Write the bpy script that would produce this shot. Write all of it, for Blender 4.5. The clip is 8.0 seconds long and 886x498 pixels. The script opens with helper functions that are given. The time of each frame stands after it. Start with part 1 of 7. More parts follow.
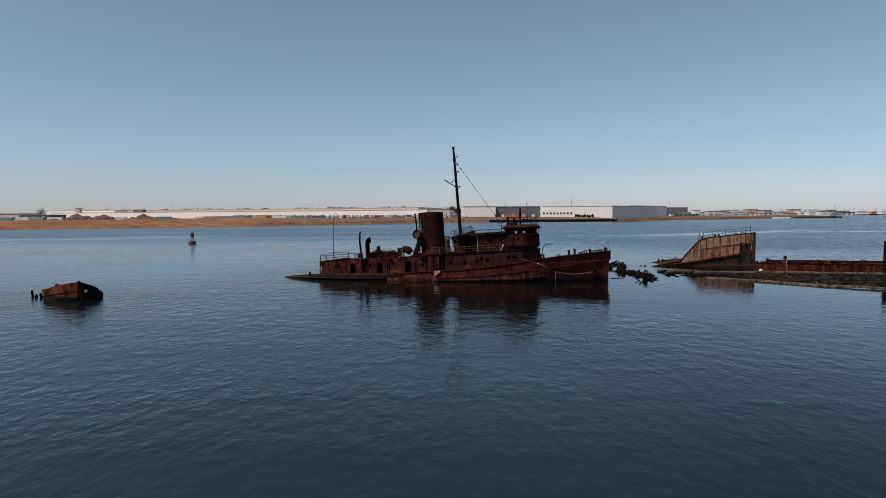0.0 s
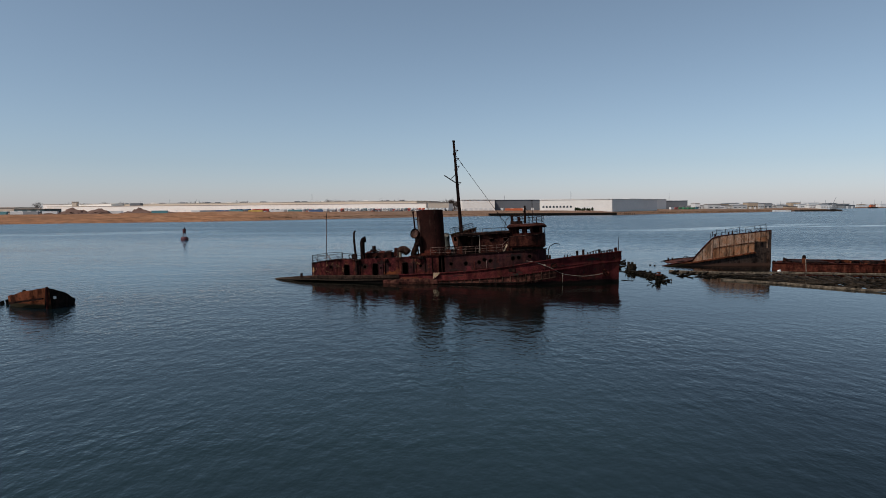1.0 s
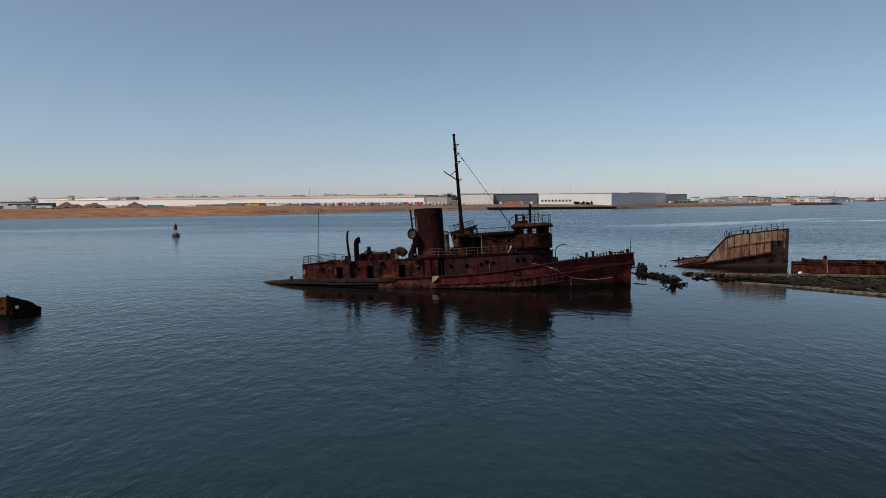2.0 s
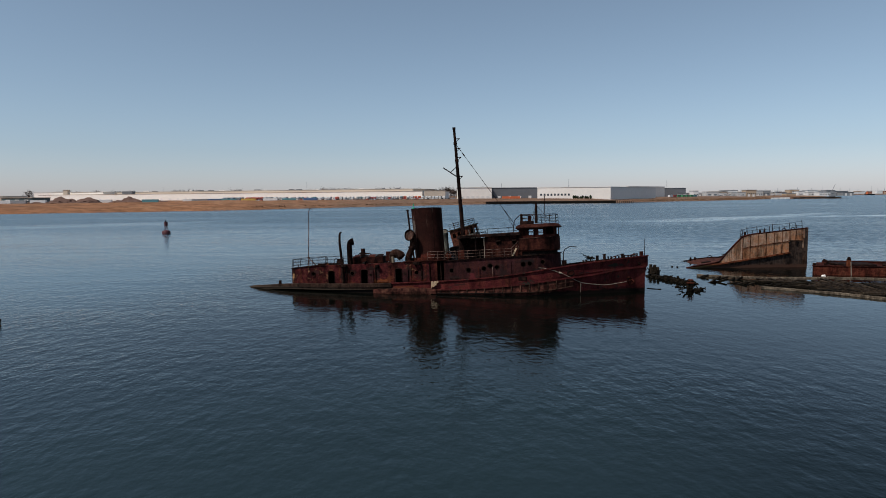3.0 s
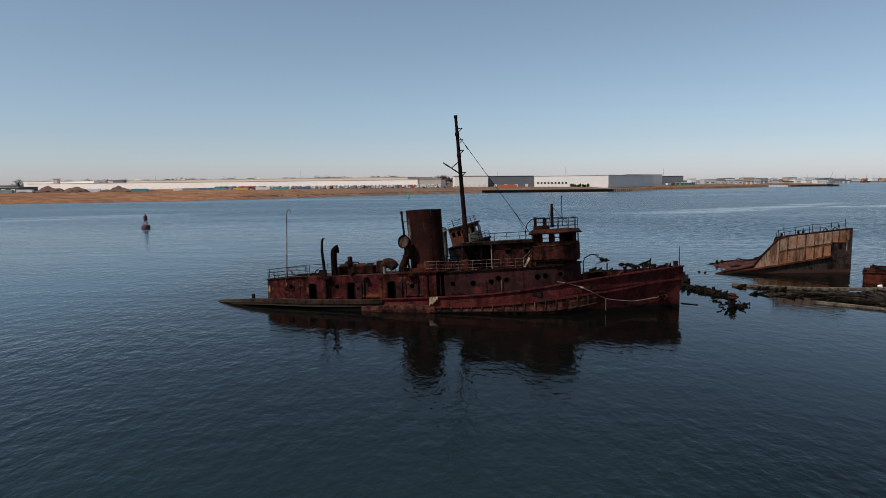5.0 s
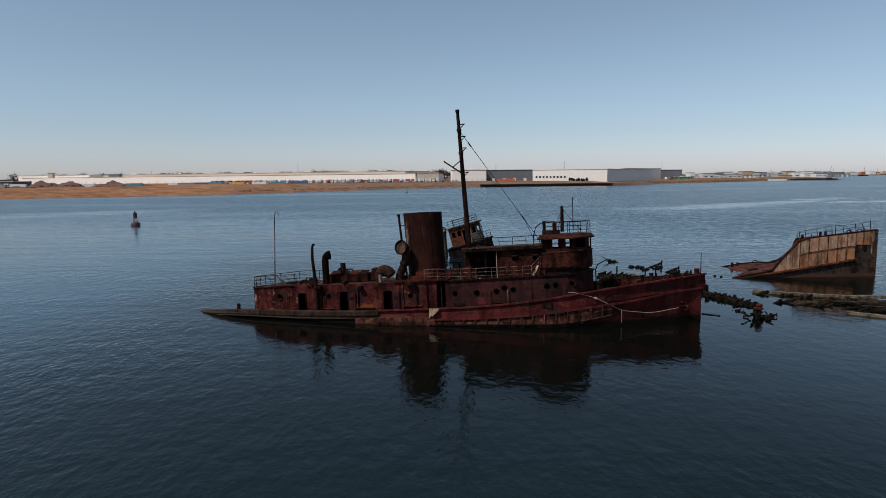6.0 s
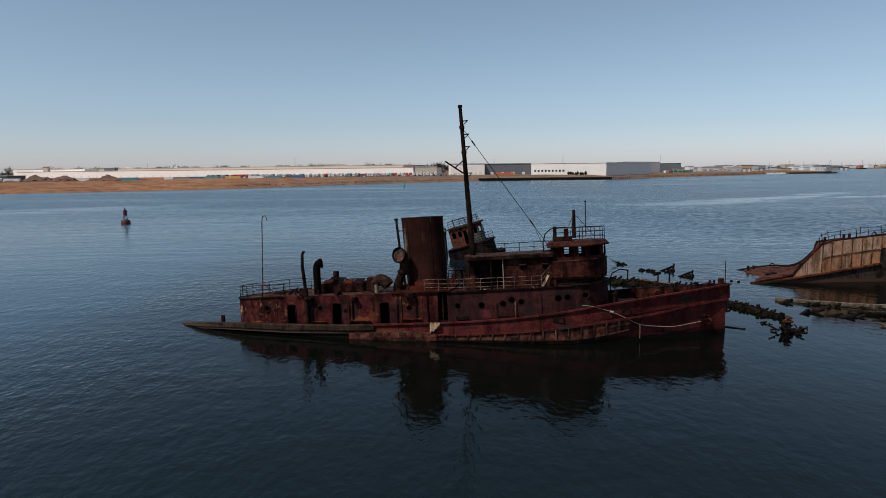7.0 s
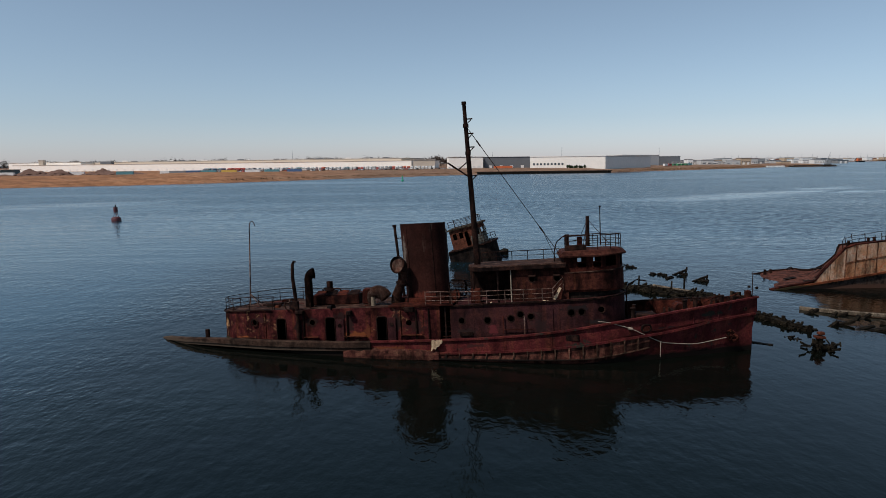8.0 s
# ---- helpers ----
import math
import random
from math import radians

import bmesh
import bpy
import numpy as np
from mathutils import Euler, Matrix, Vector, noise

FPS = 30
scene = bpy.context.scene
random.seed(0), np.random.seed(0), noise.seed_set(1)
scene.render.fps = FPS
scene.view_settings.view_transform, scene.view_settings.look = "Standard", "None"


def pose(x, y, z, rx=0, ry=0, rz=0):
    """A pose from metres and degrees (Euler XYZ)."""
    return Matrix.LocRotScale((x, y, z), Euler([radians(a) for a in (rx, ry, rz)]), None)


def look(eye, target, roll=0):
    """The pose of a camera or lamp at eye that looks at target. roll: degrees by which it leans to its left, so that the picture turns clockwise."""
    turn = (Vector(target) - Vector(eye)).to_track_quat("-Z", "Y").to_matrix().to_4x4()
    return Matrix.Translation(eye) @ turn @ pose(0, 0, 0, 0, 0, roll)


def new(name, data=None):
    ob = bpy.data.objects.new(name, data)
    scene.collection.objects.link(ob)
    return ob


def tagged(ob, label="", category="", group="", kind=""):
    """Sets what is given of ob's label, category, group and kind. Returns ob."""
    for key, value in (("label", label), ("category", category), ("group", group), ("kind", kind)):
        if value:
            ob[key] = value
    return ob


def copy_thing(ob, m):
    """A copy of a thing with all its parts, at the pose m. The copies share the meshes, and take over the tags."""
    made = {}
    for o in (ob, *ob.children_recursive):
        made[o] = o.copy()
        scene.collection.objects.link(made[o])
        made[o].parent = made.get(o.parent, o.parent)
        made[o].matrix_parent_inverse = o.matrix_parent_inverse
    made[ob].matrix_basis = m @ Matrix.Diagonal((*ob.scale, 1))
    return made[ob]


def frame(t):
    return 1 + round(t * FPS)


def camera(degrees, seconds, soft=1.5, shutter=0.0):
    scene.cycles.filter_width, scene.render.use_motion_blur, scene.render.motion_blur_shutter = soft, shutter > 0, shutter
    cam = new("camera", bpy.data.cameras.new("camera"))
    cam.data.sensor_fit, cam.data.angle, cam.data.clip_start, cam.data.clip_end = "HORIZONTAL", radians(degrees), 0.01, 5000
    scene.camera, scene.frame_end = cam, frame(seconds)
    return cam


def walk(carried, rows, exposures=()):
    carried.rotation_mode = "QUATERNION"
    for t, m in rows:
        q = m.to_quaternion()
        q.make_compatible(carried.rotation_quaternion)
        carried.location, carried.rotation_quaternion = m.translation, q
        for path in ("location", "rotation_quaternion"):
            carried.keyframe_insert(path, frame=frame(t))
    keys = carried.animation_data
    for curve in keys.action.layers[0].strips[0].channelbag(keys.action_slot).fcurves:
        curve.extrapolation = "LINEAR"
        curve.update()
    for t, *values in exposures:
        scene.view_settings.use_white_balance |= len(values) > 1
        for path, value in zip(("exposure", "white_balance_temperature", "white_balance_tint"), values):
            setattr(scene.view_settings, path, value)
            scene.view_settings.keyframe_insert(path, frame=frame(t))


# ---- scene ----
cam = camera(71.3, 8.0, soft=0.9)
PATH = [  # seconds, eye, yaw, pitch, lean
    (0.0, 0.425, -0.637, 6.884, -0.236, -3.078, -0.316),
    (0.5, 0.387, 1.418, 7.140, -0.291, -3.402, -0.338),
    (1.0, 0.347, 3.496, 7.388, -0.357, -3.716, -0.360),
    (1.5, 0.303, 5.587, 7.630, -0.433, -4.021, -0.381),
    (2.0, 0.258, 7.686, 7.866, -0.517, -4.318, -0.402),
    (2.5, 0.209, 9.783, 8.098, -0.609, -4.610, -0.423),
    (3.0, 0.158, 11.873, 8.329, -0.707, -4.897, -0.444),
    (3.5, 0.103, 13.946, 8.558, -0.809, -5.182, -0.464),
    (4.0, 0.047, 15.997, 8.789, -0.915, -5.465, -0.483),
    (4.5, -0.013, 18.016, 9.022, -1.022, -5.749, -0.502),
    (5.0, -0.075, 19.997, 9.258, -1.131, -6.035, -0.521),
    (5.5, -0.141, 21.932, 9.500, -1.238, -6.324, -0.540),
    (6.0, -0.208, 23.813, 9.748, -1.344, -6.619, -0.558),
    (6.5, -0.279, 25.634, 10.005, -1.446, -6.920, -0.576),
    (7.0, -0.352, 27.386, 10.271, -1.544, -7.230, -0.593),
    (7.5, -0.429, 29.061, 10.548, -1.636, -7.550, -0.610),
    (8.0, -0.507, 30.654, 10.839, -1.720, -7.881, -0.627),
]
walk(cam, [(t, pose(x, y, z, 90 + pitch, -lean, yaw)) for t, x, y, z, yaw, pitch, lean in PATH],
     exposures=[(0.0, -0.22, 5600, 10), (8.0, -0.12, 5600, 10)])

# ---- world and sun ----
SUN_AZ, SUN_EL = 237.0, 53.0  # degrees clockwise from +y, and above the horizon
world = bpy.data.worlds.new("sky")
scene.world = world
world.use_nodes = True
wn = world.node_tree.nodes
sky = wn.new("ShaderNodeTexSky")
sky.sky_type, sky.sun_disc = "NISHITA", False
sky.sun_elevation, sky.sun_rotation = radians(SUN_EL), radians(SUN_AZ)
sky.altitude, sky.air_density, sky.dust_density, sky.ozone_density = 0, 1.0, 0.45, 1.2
wn["Background"].inputs["Strength"].default_value = 0.096
tone = wn.new("ShaderNodeHueSaturation")  # winter haze
tone.inputs["Saturation"].default_value = 0.67
world.node_tree.links.new(sky.outputs["Color"], tone.inputs["Color"])
# cold clear air overhead: the red falls off faster than the green above the haze
wl = world.node_tree.links
apart, joined = wn.new("ShaderNodeSeparateColor"), wn.new("ShaderNodeCombineColor")
wl.new(tone.outputs["Color"], apart.inputs[0])


def sky_math(op, p, q):
    n = wn.new("ShaderNodeMath")
    n.operation = op
    for sock, v in zip(n.inputs, (p, q)):
        if isinstance(v, float):
            sock.default_value = v
        else:
            wl.new(v, sock)
    return n.outputs[0]


warmth = sky_math("POWER", sky_math("DIVIDE", apart.outputs[0], apart.outputs[1]), 1.38)
wl.new(sky_math("MULTIPLY", sky_math("MULTIPLY", warmth, 1.055), apart.outputs[1]), joined.inputs[0])
wl.new(apart.outputs[1], joined.inputs[1])
blueness = sky_math("POWER", sky_math("DIVIDE", apart.outputs[2], apart.outputs[1]), 0.77)
wl.new(sky_math("MULTIPLY", sky_math("MULTIPLY", blueness, 1.0), apart.outputs[1]), joined.inputs[2])
wl.new(joined.outputs[0], wn["Background"].inputs["Color"])
sun_data = bpy.data.lights.new("sun", "SUN")
sun_data.energy, sun_data.angle, sun_data.color = 4.6, radians(0.5), (1.0, 0.84, 0.66)
sun = new("sun", sun_data)
sun_dir = Vector((math.sin(radians(SUN_AZ)) * math.cos(radians(SUN_EL)), math.cos(radians(SUN_AZ)) * math.cos(radians(SUN_EL)), math.sin(radians(SUN_EL))))
sun.matrix_world = look(sun_dir * 200, (0, 0, 0))
tagged(sun, "warm winter sun over the river", "sun", kind="structure")


# ---- materials ----
def shader(name, rough=0.8, metal=0.0):
    m = bpy.data.materials.new(name)
    m.use_nodes = True
    b = m.node_tree.nodes["Principled BSDF"]
    b.inputs["Roughness"].default_value, b.inputs["Metallic"].default_value = rough, metal
    if rough > 0.65:
        b.inputs["Specular IOR Level"].default_value = 0.05
    return m, m.node_tree.nodes, m.node_tree.links, b


def noise_node(nodes, links, coord, scale, detail=5.0, rough=0.6, stretch=(1, 1, 1), shift=0.0):
    mp = nodes.new("ShaderNodeMapping")
    mp.inputs["Scale"].default_value = stretch
    mp.inputs["Location"].default_value = (shift, shift * 0.7, shift * 1.3)
    links.new(coord, mp.inputs["Vector"])
    n = nodes.new("ShaderNodeTexNoise")
    n.inputs["Scale"].default_value, n.inputs["Detail"].default_value, n.inputs["Roughness"].default_value = scale, detail, rough
    links.new(mp.outputs["Vector"], n.inputs["Vector"])
    return n.outputs["Fac"]


def ramp(nodes, links, fac, stops):
    r = nodes.new("ShaderNodeValToRGB")
    e = r.color_ramp.elements
    while len(e) < len(stops):
        e.new(0.5)
    for el, (p, c) in zip(e, stops):
        el.position, el.color = p, (*c, 1) if len(c) == 3 else c
    links.new(fac, r.inputs["Fac"])
    return r.outputs["Color"]


def grey(v):
    return (v, v, v)


def mix(nodes, links, fac, a, b, blend="MIX"):
    m = nodes.new("ShaderNodeMix")
    m.data_type, m.blend_type = "RGBA", blend
    for sock, val in ((m.inputs[0], fac), (m.inputs[6], a), (m.inputs[7], b)):
        if isinstance(val, (int, float)):
            sock.default_value = val
        elif isinstance(val, tuple):
            sock.default_value = (*val, 1)
        else:
            links.new(val, sock)
    return m.outputs[2]


def bump(nodes, links, b, height, strength=0.4, dist=0.02):
    n = nodes.new("ShaderNodeBump")
    n.inputs["Strength"].default_value, n.inputs["Distance"].default_value = strength, dist
    links.new(height, n.inputs["Height"])
    links.new(n.outputs["Normal"], b.inputs["Normal"])


def weathered(name, base, second, stain, scale=1.0, streak=0.5, amount=0.5, rough=0.85, metal=0.0, relief=0.5, piece=0.0, flake=None, tide=None, blotch=1.0):
    """Paint or rust in two tones with run-down streaks, dark blotches and peeling flakes; sizes in metres. tide: weed colour below the high-water line."""
    m, nodes, links, b = shader(name, rough, metal)
    co = nodes.new("ShaderNodeTexCoord").outputs["Object"]
    big = noise_node(nodes, links, co, 0.55 * scale, 6, 0.65)
    mid = noise_node(nodes, links, co, 2.1 * scale, 6, 0.7, shift=5.3)
    fine = noise_node(nodes, links, co, 13.0 * scale, 7, 0.75, shift=3.1)
    run = noise_node(nodes, links, co, 1.0, 5, 0.62, (3.2 * scale, 3.2 * scale, 0.28 * scale), 7.7)
    c = mix(nodes, links, ramp(nodes, links, big, [(0.4, grey(0)), (0.6, grey(1))]), base, second)
    f = mix(nodes, links, streak, ramp(nodes, links, mid, [(0.48, grey(0)), (0.68, grey(1))]),
            ramp(nodes, links, run, [(0.62 - 0.3 * amount, grey(0)), (0.8 - 0.2 * amount, grey(1))]))
    c = mix(nodes, links, f, c, stain)
    c = mix(nodes, links, 0.8 * blotch, c, ramp(nodes, links, mid, [(0.34, grey(0.12)), (0.57, grey(1.12))]), "MULTIPLY")
    soot = noise_node(nodes, links, co, 1.3 * scale, 6, 0.65, (1, 1, 0.25), 31.0)
    c = mix(nodes, links, 0.85 * blotch, c, ramp(nodes, links, soot, [(0.38, grey(0.12)), (0.54, grey(1.2))]), "MULTIPLY")
    c = mix(nodes, links, 0.65 * min(1.0, blotch + 0.3), c, ramp(nodes, links, fine, [(0.36, grey(0.15)), (0.6, grey(1.4))]), "MULTIPLY")
    if flake:
        chip = noise_node(nodes, links, co, 2.6 * scale, 7, 0.75, shift=12.9)
        zone = noise_node(nodes, links, co, 0.45 * scale, 3, 0.5, shift=21.0)
        k = mix(nodes, links, 1.0, ramp(nodes, links, chip, [(0.56, grey(0)), (0.63, grey(1))]), ramp(nodes, links, zone, [(0.5, grey(0)), (0.58, grey(1))]), "MULTIPLY")
        c = mix(nodes, links, k, c, flake)
    if tide:
        sep = nodes.new("ShaderNodeSeparateXYZ")
        links.new(nodes.new("ShaderNodeNewGeometry").outputs["Position"], sep.inputs[0])
        wob = nodes.new("ShaderNodeMath")
        wob.operation = "MULTIPLY_ADD"
        links.new(mid, wob.inputs[0])
        wob.inputs[1].default_value = -0.5
        links.new(sep.outputs["Z"], wob.inputs[2])
        c = mix(nodes, links, ramp(nodes, links, wob.outputs[0], [(0.0, grey(1)), (0.16, grey(0))]), c, tide)
    if piece:
        rnd = nodes.new("ShaderNodeObjectInfo").outputs["Random"]
        c = mix(nodes, links, piece, c, ramp(nodes, links, rnd, [(0.0, grey(0.35)), (1.0, grey(1.0))]), "MULTIPLY")
    links.new(c, b.inputs["Base Color"])
    bump(nodes, links, b, mid, relief, 0.03)
    return m


def stain(m, centre, reach, colour, grain=3.0, strength=0.9):
    """A ragged patch of another colour round one place on a thing, in its own metres."""
    nodes, links = m.node_tree.nodes, m.node_tree.links
    b = nodes["Principled BSDF"]
    old = b.inputs["Base Color"].links[0].from_socket
    co = nodes.new("ShaderNodeTexCoord").outputs["Object"]
    mp = nodes.new("ShaderNodeMapping")
    mp.inputs["Scale"].default_value = tuple(1 / r for r in reach)
    mp.inputs["Location"].default_value = tuple(-c / r for c, r in zip(centre, reach))
    links.new(co, mp.inputs["Vector"])
    far = nodes.new("ShaderNodeVectorMath")
    far.operation = "LENGTH"
    links.new(mp.outputs["Vector"], far.inputs[0])
    sub = nodes.new("ShaderNodeMath")
    sub.operation = "MULTIPLY_ADD"
    links.new(far.outputs["Value"], sub.inputs[0])
    sub.inputs[1].default_value = -0.45
    links.new(noise_node(nodes, links, co, grain, 7, 0.75, shift=centre[0] + 40), sub.inputs[2])
    k = ramp(nodes, links, sub.outputs[0], [(0.25, grey(0)), (0.34, grey(strength))])
    links.new(mix(nodes, links, k, old, colour), b.inputs["Base Color"])


def plain(name, col, rough=0.7, vary=0.25, scale=1.0, metal=0.0, relief=0.15):
    m, nodes, links, b = shader(name, rough, metal)
    co = nodes.new("ShaderNodeTexCoord").outputs["Object"]
    big = noise_node(nodes, links, co, 0.6 * scale, 5, 0.6)
    fine = noise_node(nodes, links, co, 7 * scale, 5, 0.65, shift=2)
    c = mix(nodes, links, vary, col, ramp(nodes, links, big, [(0.3, tuple(v * 0.5 for v in col)), (0.7, tuple(min(1, v * 1.3) for v in col))]))
    c = mix(nodes, links, vary, c, ramp(nodes, links, fine, [(0.3, grey(0.4)), (0.65, grey(1))]), "MULTIPLY")
    links.new(c, b.inputs["Base Color"])
    bump(nodes, links, b, fine, relief, 0.02)
    return m


RED = weathered("maroon_rusted_paint", (0.088, 0.0155, 0.0165), (0.058, 0.0115, 0.012), (0.085, 0.027, 0.014), 0.8, 0.6, 0.4, flake=(0.016, 0.021, 0.016), tide=(0.007, 0.005, 0.004), blotch=0.6)
HOUSE = weathered("faded_maroon_paint", (0.0419, 0.01373, 0.01517), (0.02745, 0.01084, 0.01156), (0.04479, 0.01445, 0.009391), 0.9, 0.6, 0.5, flake=(0.03, 0.018, 0.016), blotch=0.65)
AFTHOUSE = weathered("rust_streaked_maroon", (0.06364, 0.01161, 0.01333), (0.0473, 0.01075, 0.01075), (0.0903, 0.02838, 0.01247), 0.8, 0.75, 0.33, flake=(0.22, 0.12, 0.06))
RUST = weathered("brown_rust", (0.04805, 0.01167, 0.00755), (0.03157, 0.008237, 0.006178), (0.06521, 0.02059, 0.00961), 0.9, 0.65, 0.35)
INNER = weathered("bright_inner_rust", (0.13, 0.04, 0.018), (0.075, 0.022, 0.012), (0.03, 0.014, 0.01), 1.4, 0.5, 0.5)
DARK = weathered("dark_rust", (0.0182, 0.0091, 0.007), (0.0105, 0.0063, 0.0056), (0.035, 0.014, 0.0084), 1.4, 0.4, 0.35)
ORANGE = weathered("orange_rust", (0.19, 0.0617, 0.0266), (0.1235, 0.038, 0.0171), (0.0665, 0.0238, 0.0133), 1.0, 0.6, 0.5, tide=(0.024, 0.019, 0.010))
ROOF = weathered("weathered_roof_rust", (0.0561, 0.0272, 0.0187), (0.0357, 0.017, 0.01275), (0.0765, 0.0493, 0.03655), 1.0, 0.2, 0.5)
STACK = weathered("stack_rust", (0.028, 0.0092, 0.0068), (0.019, 0.0072, 0.0056), (0.12, 0.085, 0.065), 0.7, 0.97, 0.1, blotch=0.35)
TIDE = weathered("weedy_tide_rust", (0.075, 0.042, 0.028), (0.05, 0.03, 0.02), (0.13, 0.055, 0.035), 1.5, 0.4, 0.4, tide=(0.008, 0.006, 0.005))
PALE = weathered("pale_hull_paint", (0.50, 0.37, 0.27), (0.40, 0.22, 0.12), (0.23, 0.068, 0.028), 2.0, 0.12, 0.6, piece=0.3, blotch=0.75, flake=(0.13, 0.042, 0.018))
# one near-black for soot, tar and the shade inside openings
NEAR_BLACK = weathered("tarred_steel", (0.010, 0.008, 0.0075), (0.016, 0.012, 0.010), (0.03, 0.016, 0.010), 1.2, 0.5, 0.3)
PALE_LOW = weathered("rust_run_plating", (0.42, 0.20, 0.095), (0.40, 0.26, 0.16), (0.24, 0.066, 0.026), 2.0, 0.15, 0.6, piece=0.35, blotch=0.8, flake=(0.10, 0.032, 0.015))
TARSIDE = weathered("tarred_side", (0.045, 0.032, 0.026), (0.03, 0.022, 0.018), (0.075, 0.04, 0.024), 1.0, 0.8, 0.4, tide=(0.055, 0.03, 0.021))
ORANGE_DULL = weathered("dull_orange_rust", (0.13, 0.046, 0.026), (0.085, 0.03, 0.018), (0.05, 0.02, 0.013), 1.4, 0.5, 0.45)
FRONTGREY = weathered("bleached_grey_green_paint", (0.15, 0.15, 0.125), (0.10, 0.105, 0.09), (0.11, 0.06, 0.038), 1.8, 0.6, 0.4, blotch=0.6)
LAPRUST = weathered("dark_lap_rust", (0.16, 0.062, 0.03), (0.10, 0.036, 0.019), (0.26, 0.16, 0.10), 2.5, 0.2, 0.5)
PLANK = weathered("bleached_plank", (0.16, 0.125, 0.088), (0.10, 0.078, 0.055), (0.21, 0.17, 0.125), 1.6, 0.2, 0.5, piece=0.3, blotch=0.7)
GUARD = weathered("brown_guard_timber", (0.03673, 0.02075, 0.01469), (0.02376, 0.01469, 0.0108), (0.05186, 0.03241, 0.02247), 1.3, 0.15, 0.4, tide=(0.05, 0.036, 0.026), blotch=0.7)
TIMBER = weathered("wet_grey_timber", (0.05616, 0.04104, 0.02678), (0.0324, 0.02419, 0.01642), (0.07344, 0.05616, 0.04104), 1.6, 0.3, 0.5, piece=0.5)
WEED = weathered("weedy_black_timber", (0.0095, 0.008, 0.006), (0.014, 0.0115, 0.0075), (0.026, 0.019, 0.011), 2.0, 0.3, 0.5, piece=0.4)
ROPE = plain("pale_rope", (0.27, 0.22, 0.17), 0.9, 0.3, 4)
PALEPLATE = plain("bleached_canvas", (0.50, 0.37, 0.24), 0.9, 0.4, 3)
VISOR = weathered("flaking_visor_rust", (0.05635, 0.01734, 0.01156), (0.03757, 0.01228, 0.00867), (0.07225, 0.03179, 0.02023), 1.2, 0.4, 0.4, blotch=0.7)
COWLM = weathered("mottled_cowl_rust", (0.052, 0.026, 0.02), (0.09, 0.036, 0.022), (0.11, 0.085, 0.066), 1.6, 0.3, 0.45, blotch=0.7)
APRON = weathered("dark_apron_rust", (0.03802, 0.01109, 0.00792), (0.02534, 0.00792, 0.006336), (0.0594, 0.02059, 0.0103), 1.1, 0.7, 0.35)
RAILM = weathered("rusty_pipe_rail", (0.10, 0.05, 0.036), (0.15, 0.10, 0.08), (0.24, 0.18, 0.15), 2.0, 0.4, 0.5)


# patches that stand out on the tug
for spot in (((16.2, -1.8, 1.4), (1.5, 2.0, 0.32), (0.018, 0.022, 0.016)), ((13.6, -3.0, 0.9), (1.3, 1.5, 0.13), (0.014, 0.010, 0.010)),
             ((3.0, -4.0, 0.35), (1.4, 1.0, 0.2), (0.030, 0.012, 0.011)), ((-2.2, -4.0, 0.3), (2.0, 1.0, 0.25), (0.10, 0.032, 0.014))):
    stain(RED, *spot)
for spot in (((-13.1, -1.5, 1.6), (0.55, 1.2, 0.6), (0.32, 0.18, 0.085)), ((-11.6, -2.4, 0.8), (1.3, 1.2, 0.22), (0.17, 0.058, 0.02)),
             ((-4.3, -2.6, 0.85), (1.6, 0.6, 0.35), (0.14, 0.045, 0.016)), ((-7.0, -2.6, 1.7), (0.8, 0.6, 0.55), (0.013, 0.010, 0.009)),
             ((-0.6, -2.6, 1.3), (1.1, 0.6, 0.9), (0.022, 0.010, 0.009)),
             ((-7.8, -2.6, 1.3), (0.45, 0.6, 1.3), (0.012, 0.008, 0.008)), ((-4.6, -2.6, 1.5), (0.55, 0.6, 0.9), (0.018, 0.010, 0.009)), ((-1.7, -2.6, 1.5), (0.5, 0.6, 1.1), (0.014, 0.009, 0.008)),
             ((-3.5, -2.6, 1.1), (0.4, 0.6, 0.7), (0.085, 0.026, 0.012)), ((-10.2, -2.5, 1.9), (1.0, 0.8, 0.35), (0.03, 0.012, 0.012)), ((-5.0, -2.6, 2.0), (1.4, 0.6, 0.3), (0.016, 0.009, 0.008))):
    stain(AFTHOUSE, *spot)
for spot in (((3.9, -2.6, 1.0), (0.55, 0.5, 0.55), (0.085, 0.018, 0.02)), ((9.6, -2.4, 1.3), (1.2, 0.8, 0.3), (0.016, 0.013, 0.013)),
             ((8.6, -2.6, 2.1), (1.6, 0.8, 0.3), (0.012, 0.009, 0.009)), ((6.6, -2.6, 1.2), (0.7, 0.5, 0.8), (0.018, 0.010, 0.010)),
             ((2.3, -2.6, 0.9), (0.9, 0.5, 0.4), (0.02, 0.012, 0.011))):
    stain(HOUSE, *spot)
stain(STACK, (-1.55, -0.75, 5.2), (0.35, 0.5, 2.3), (0.15, 0.125, 0.105), 4.0, 0.7)
stain(STACK, (-0.3, -1.2, 2.9), (1.6, 0.6, 0.5), (0.09, 0.022, 0.014), 3.0, 0.7)


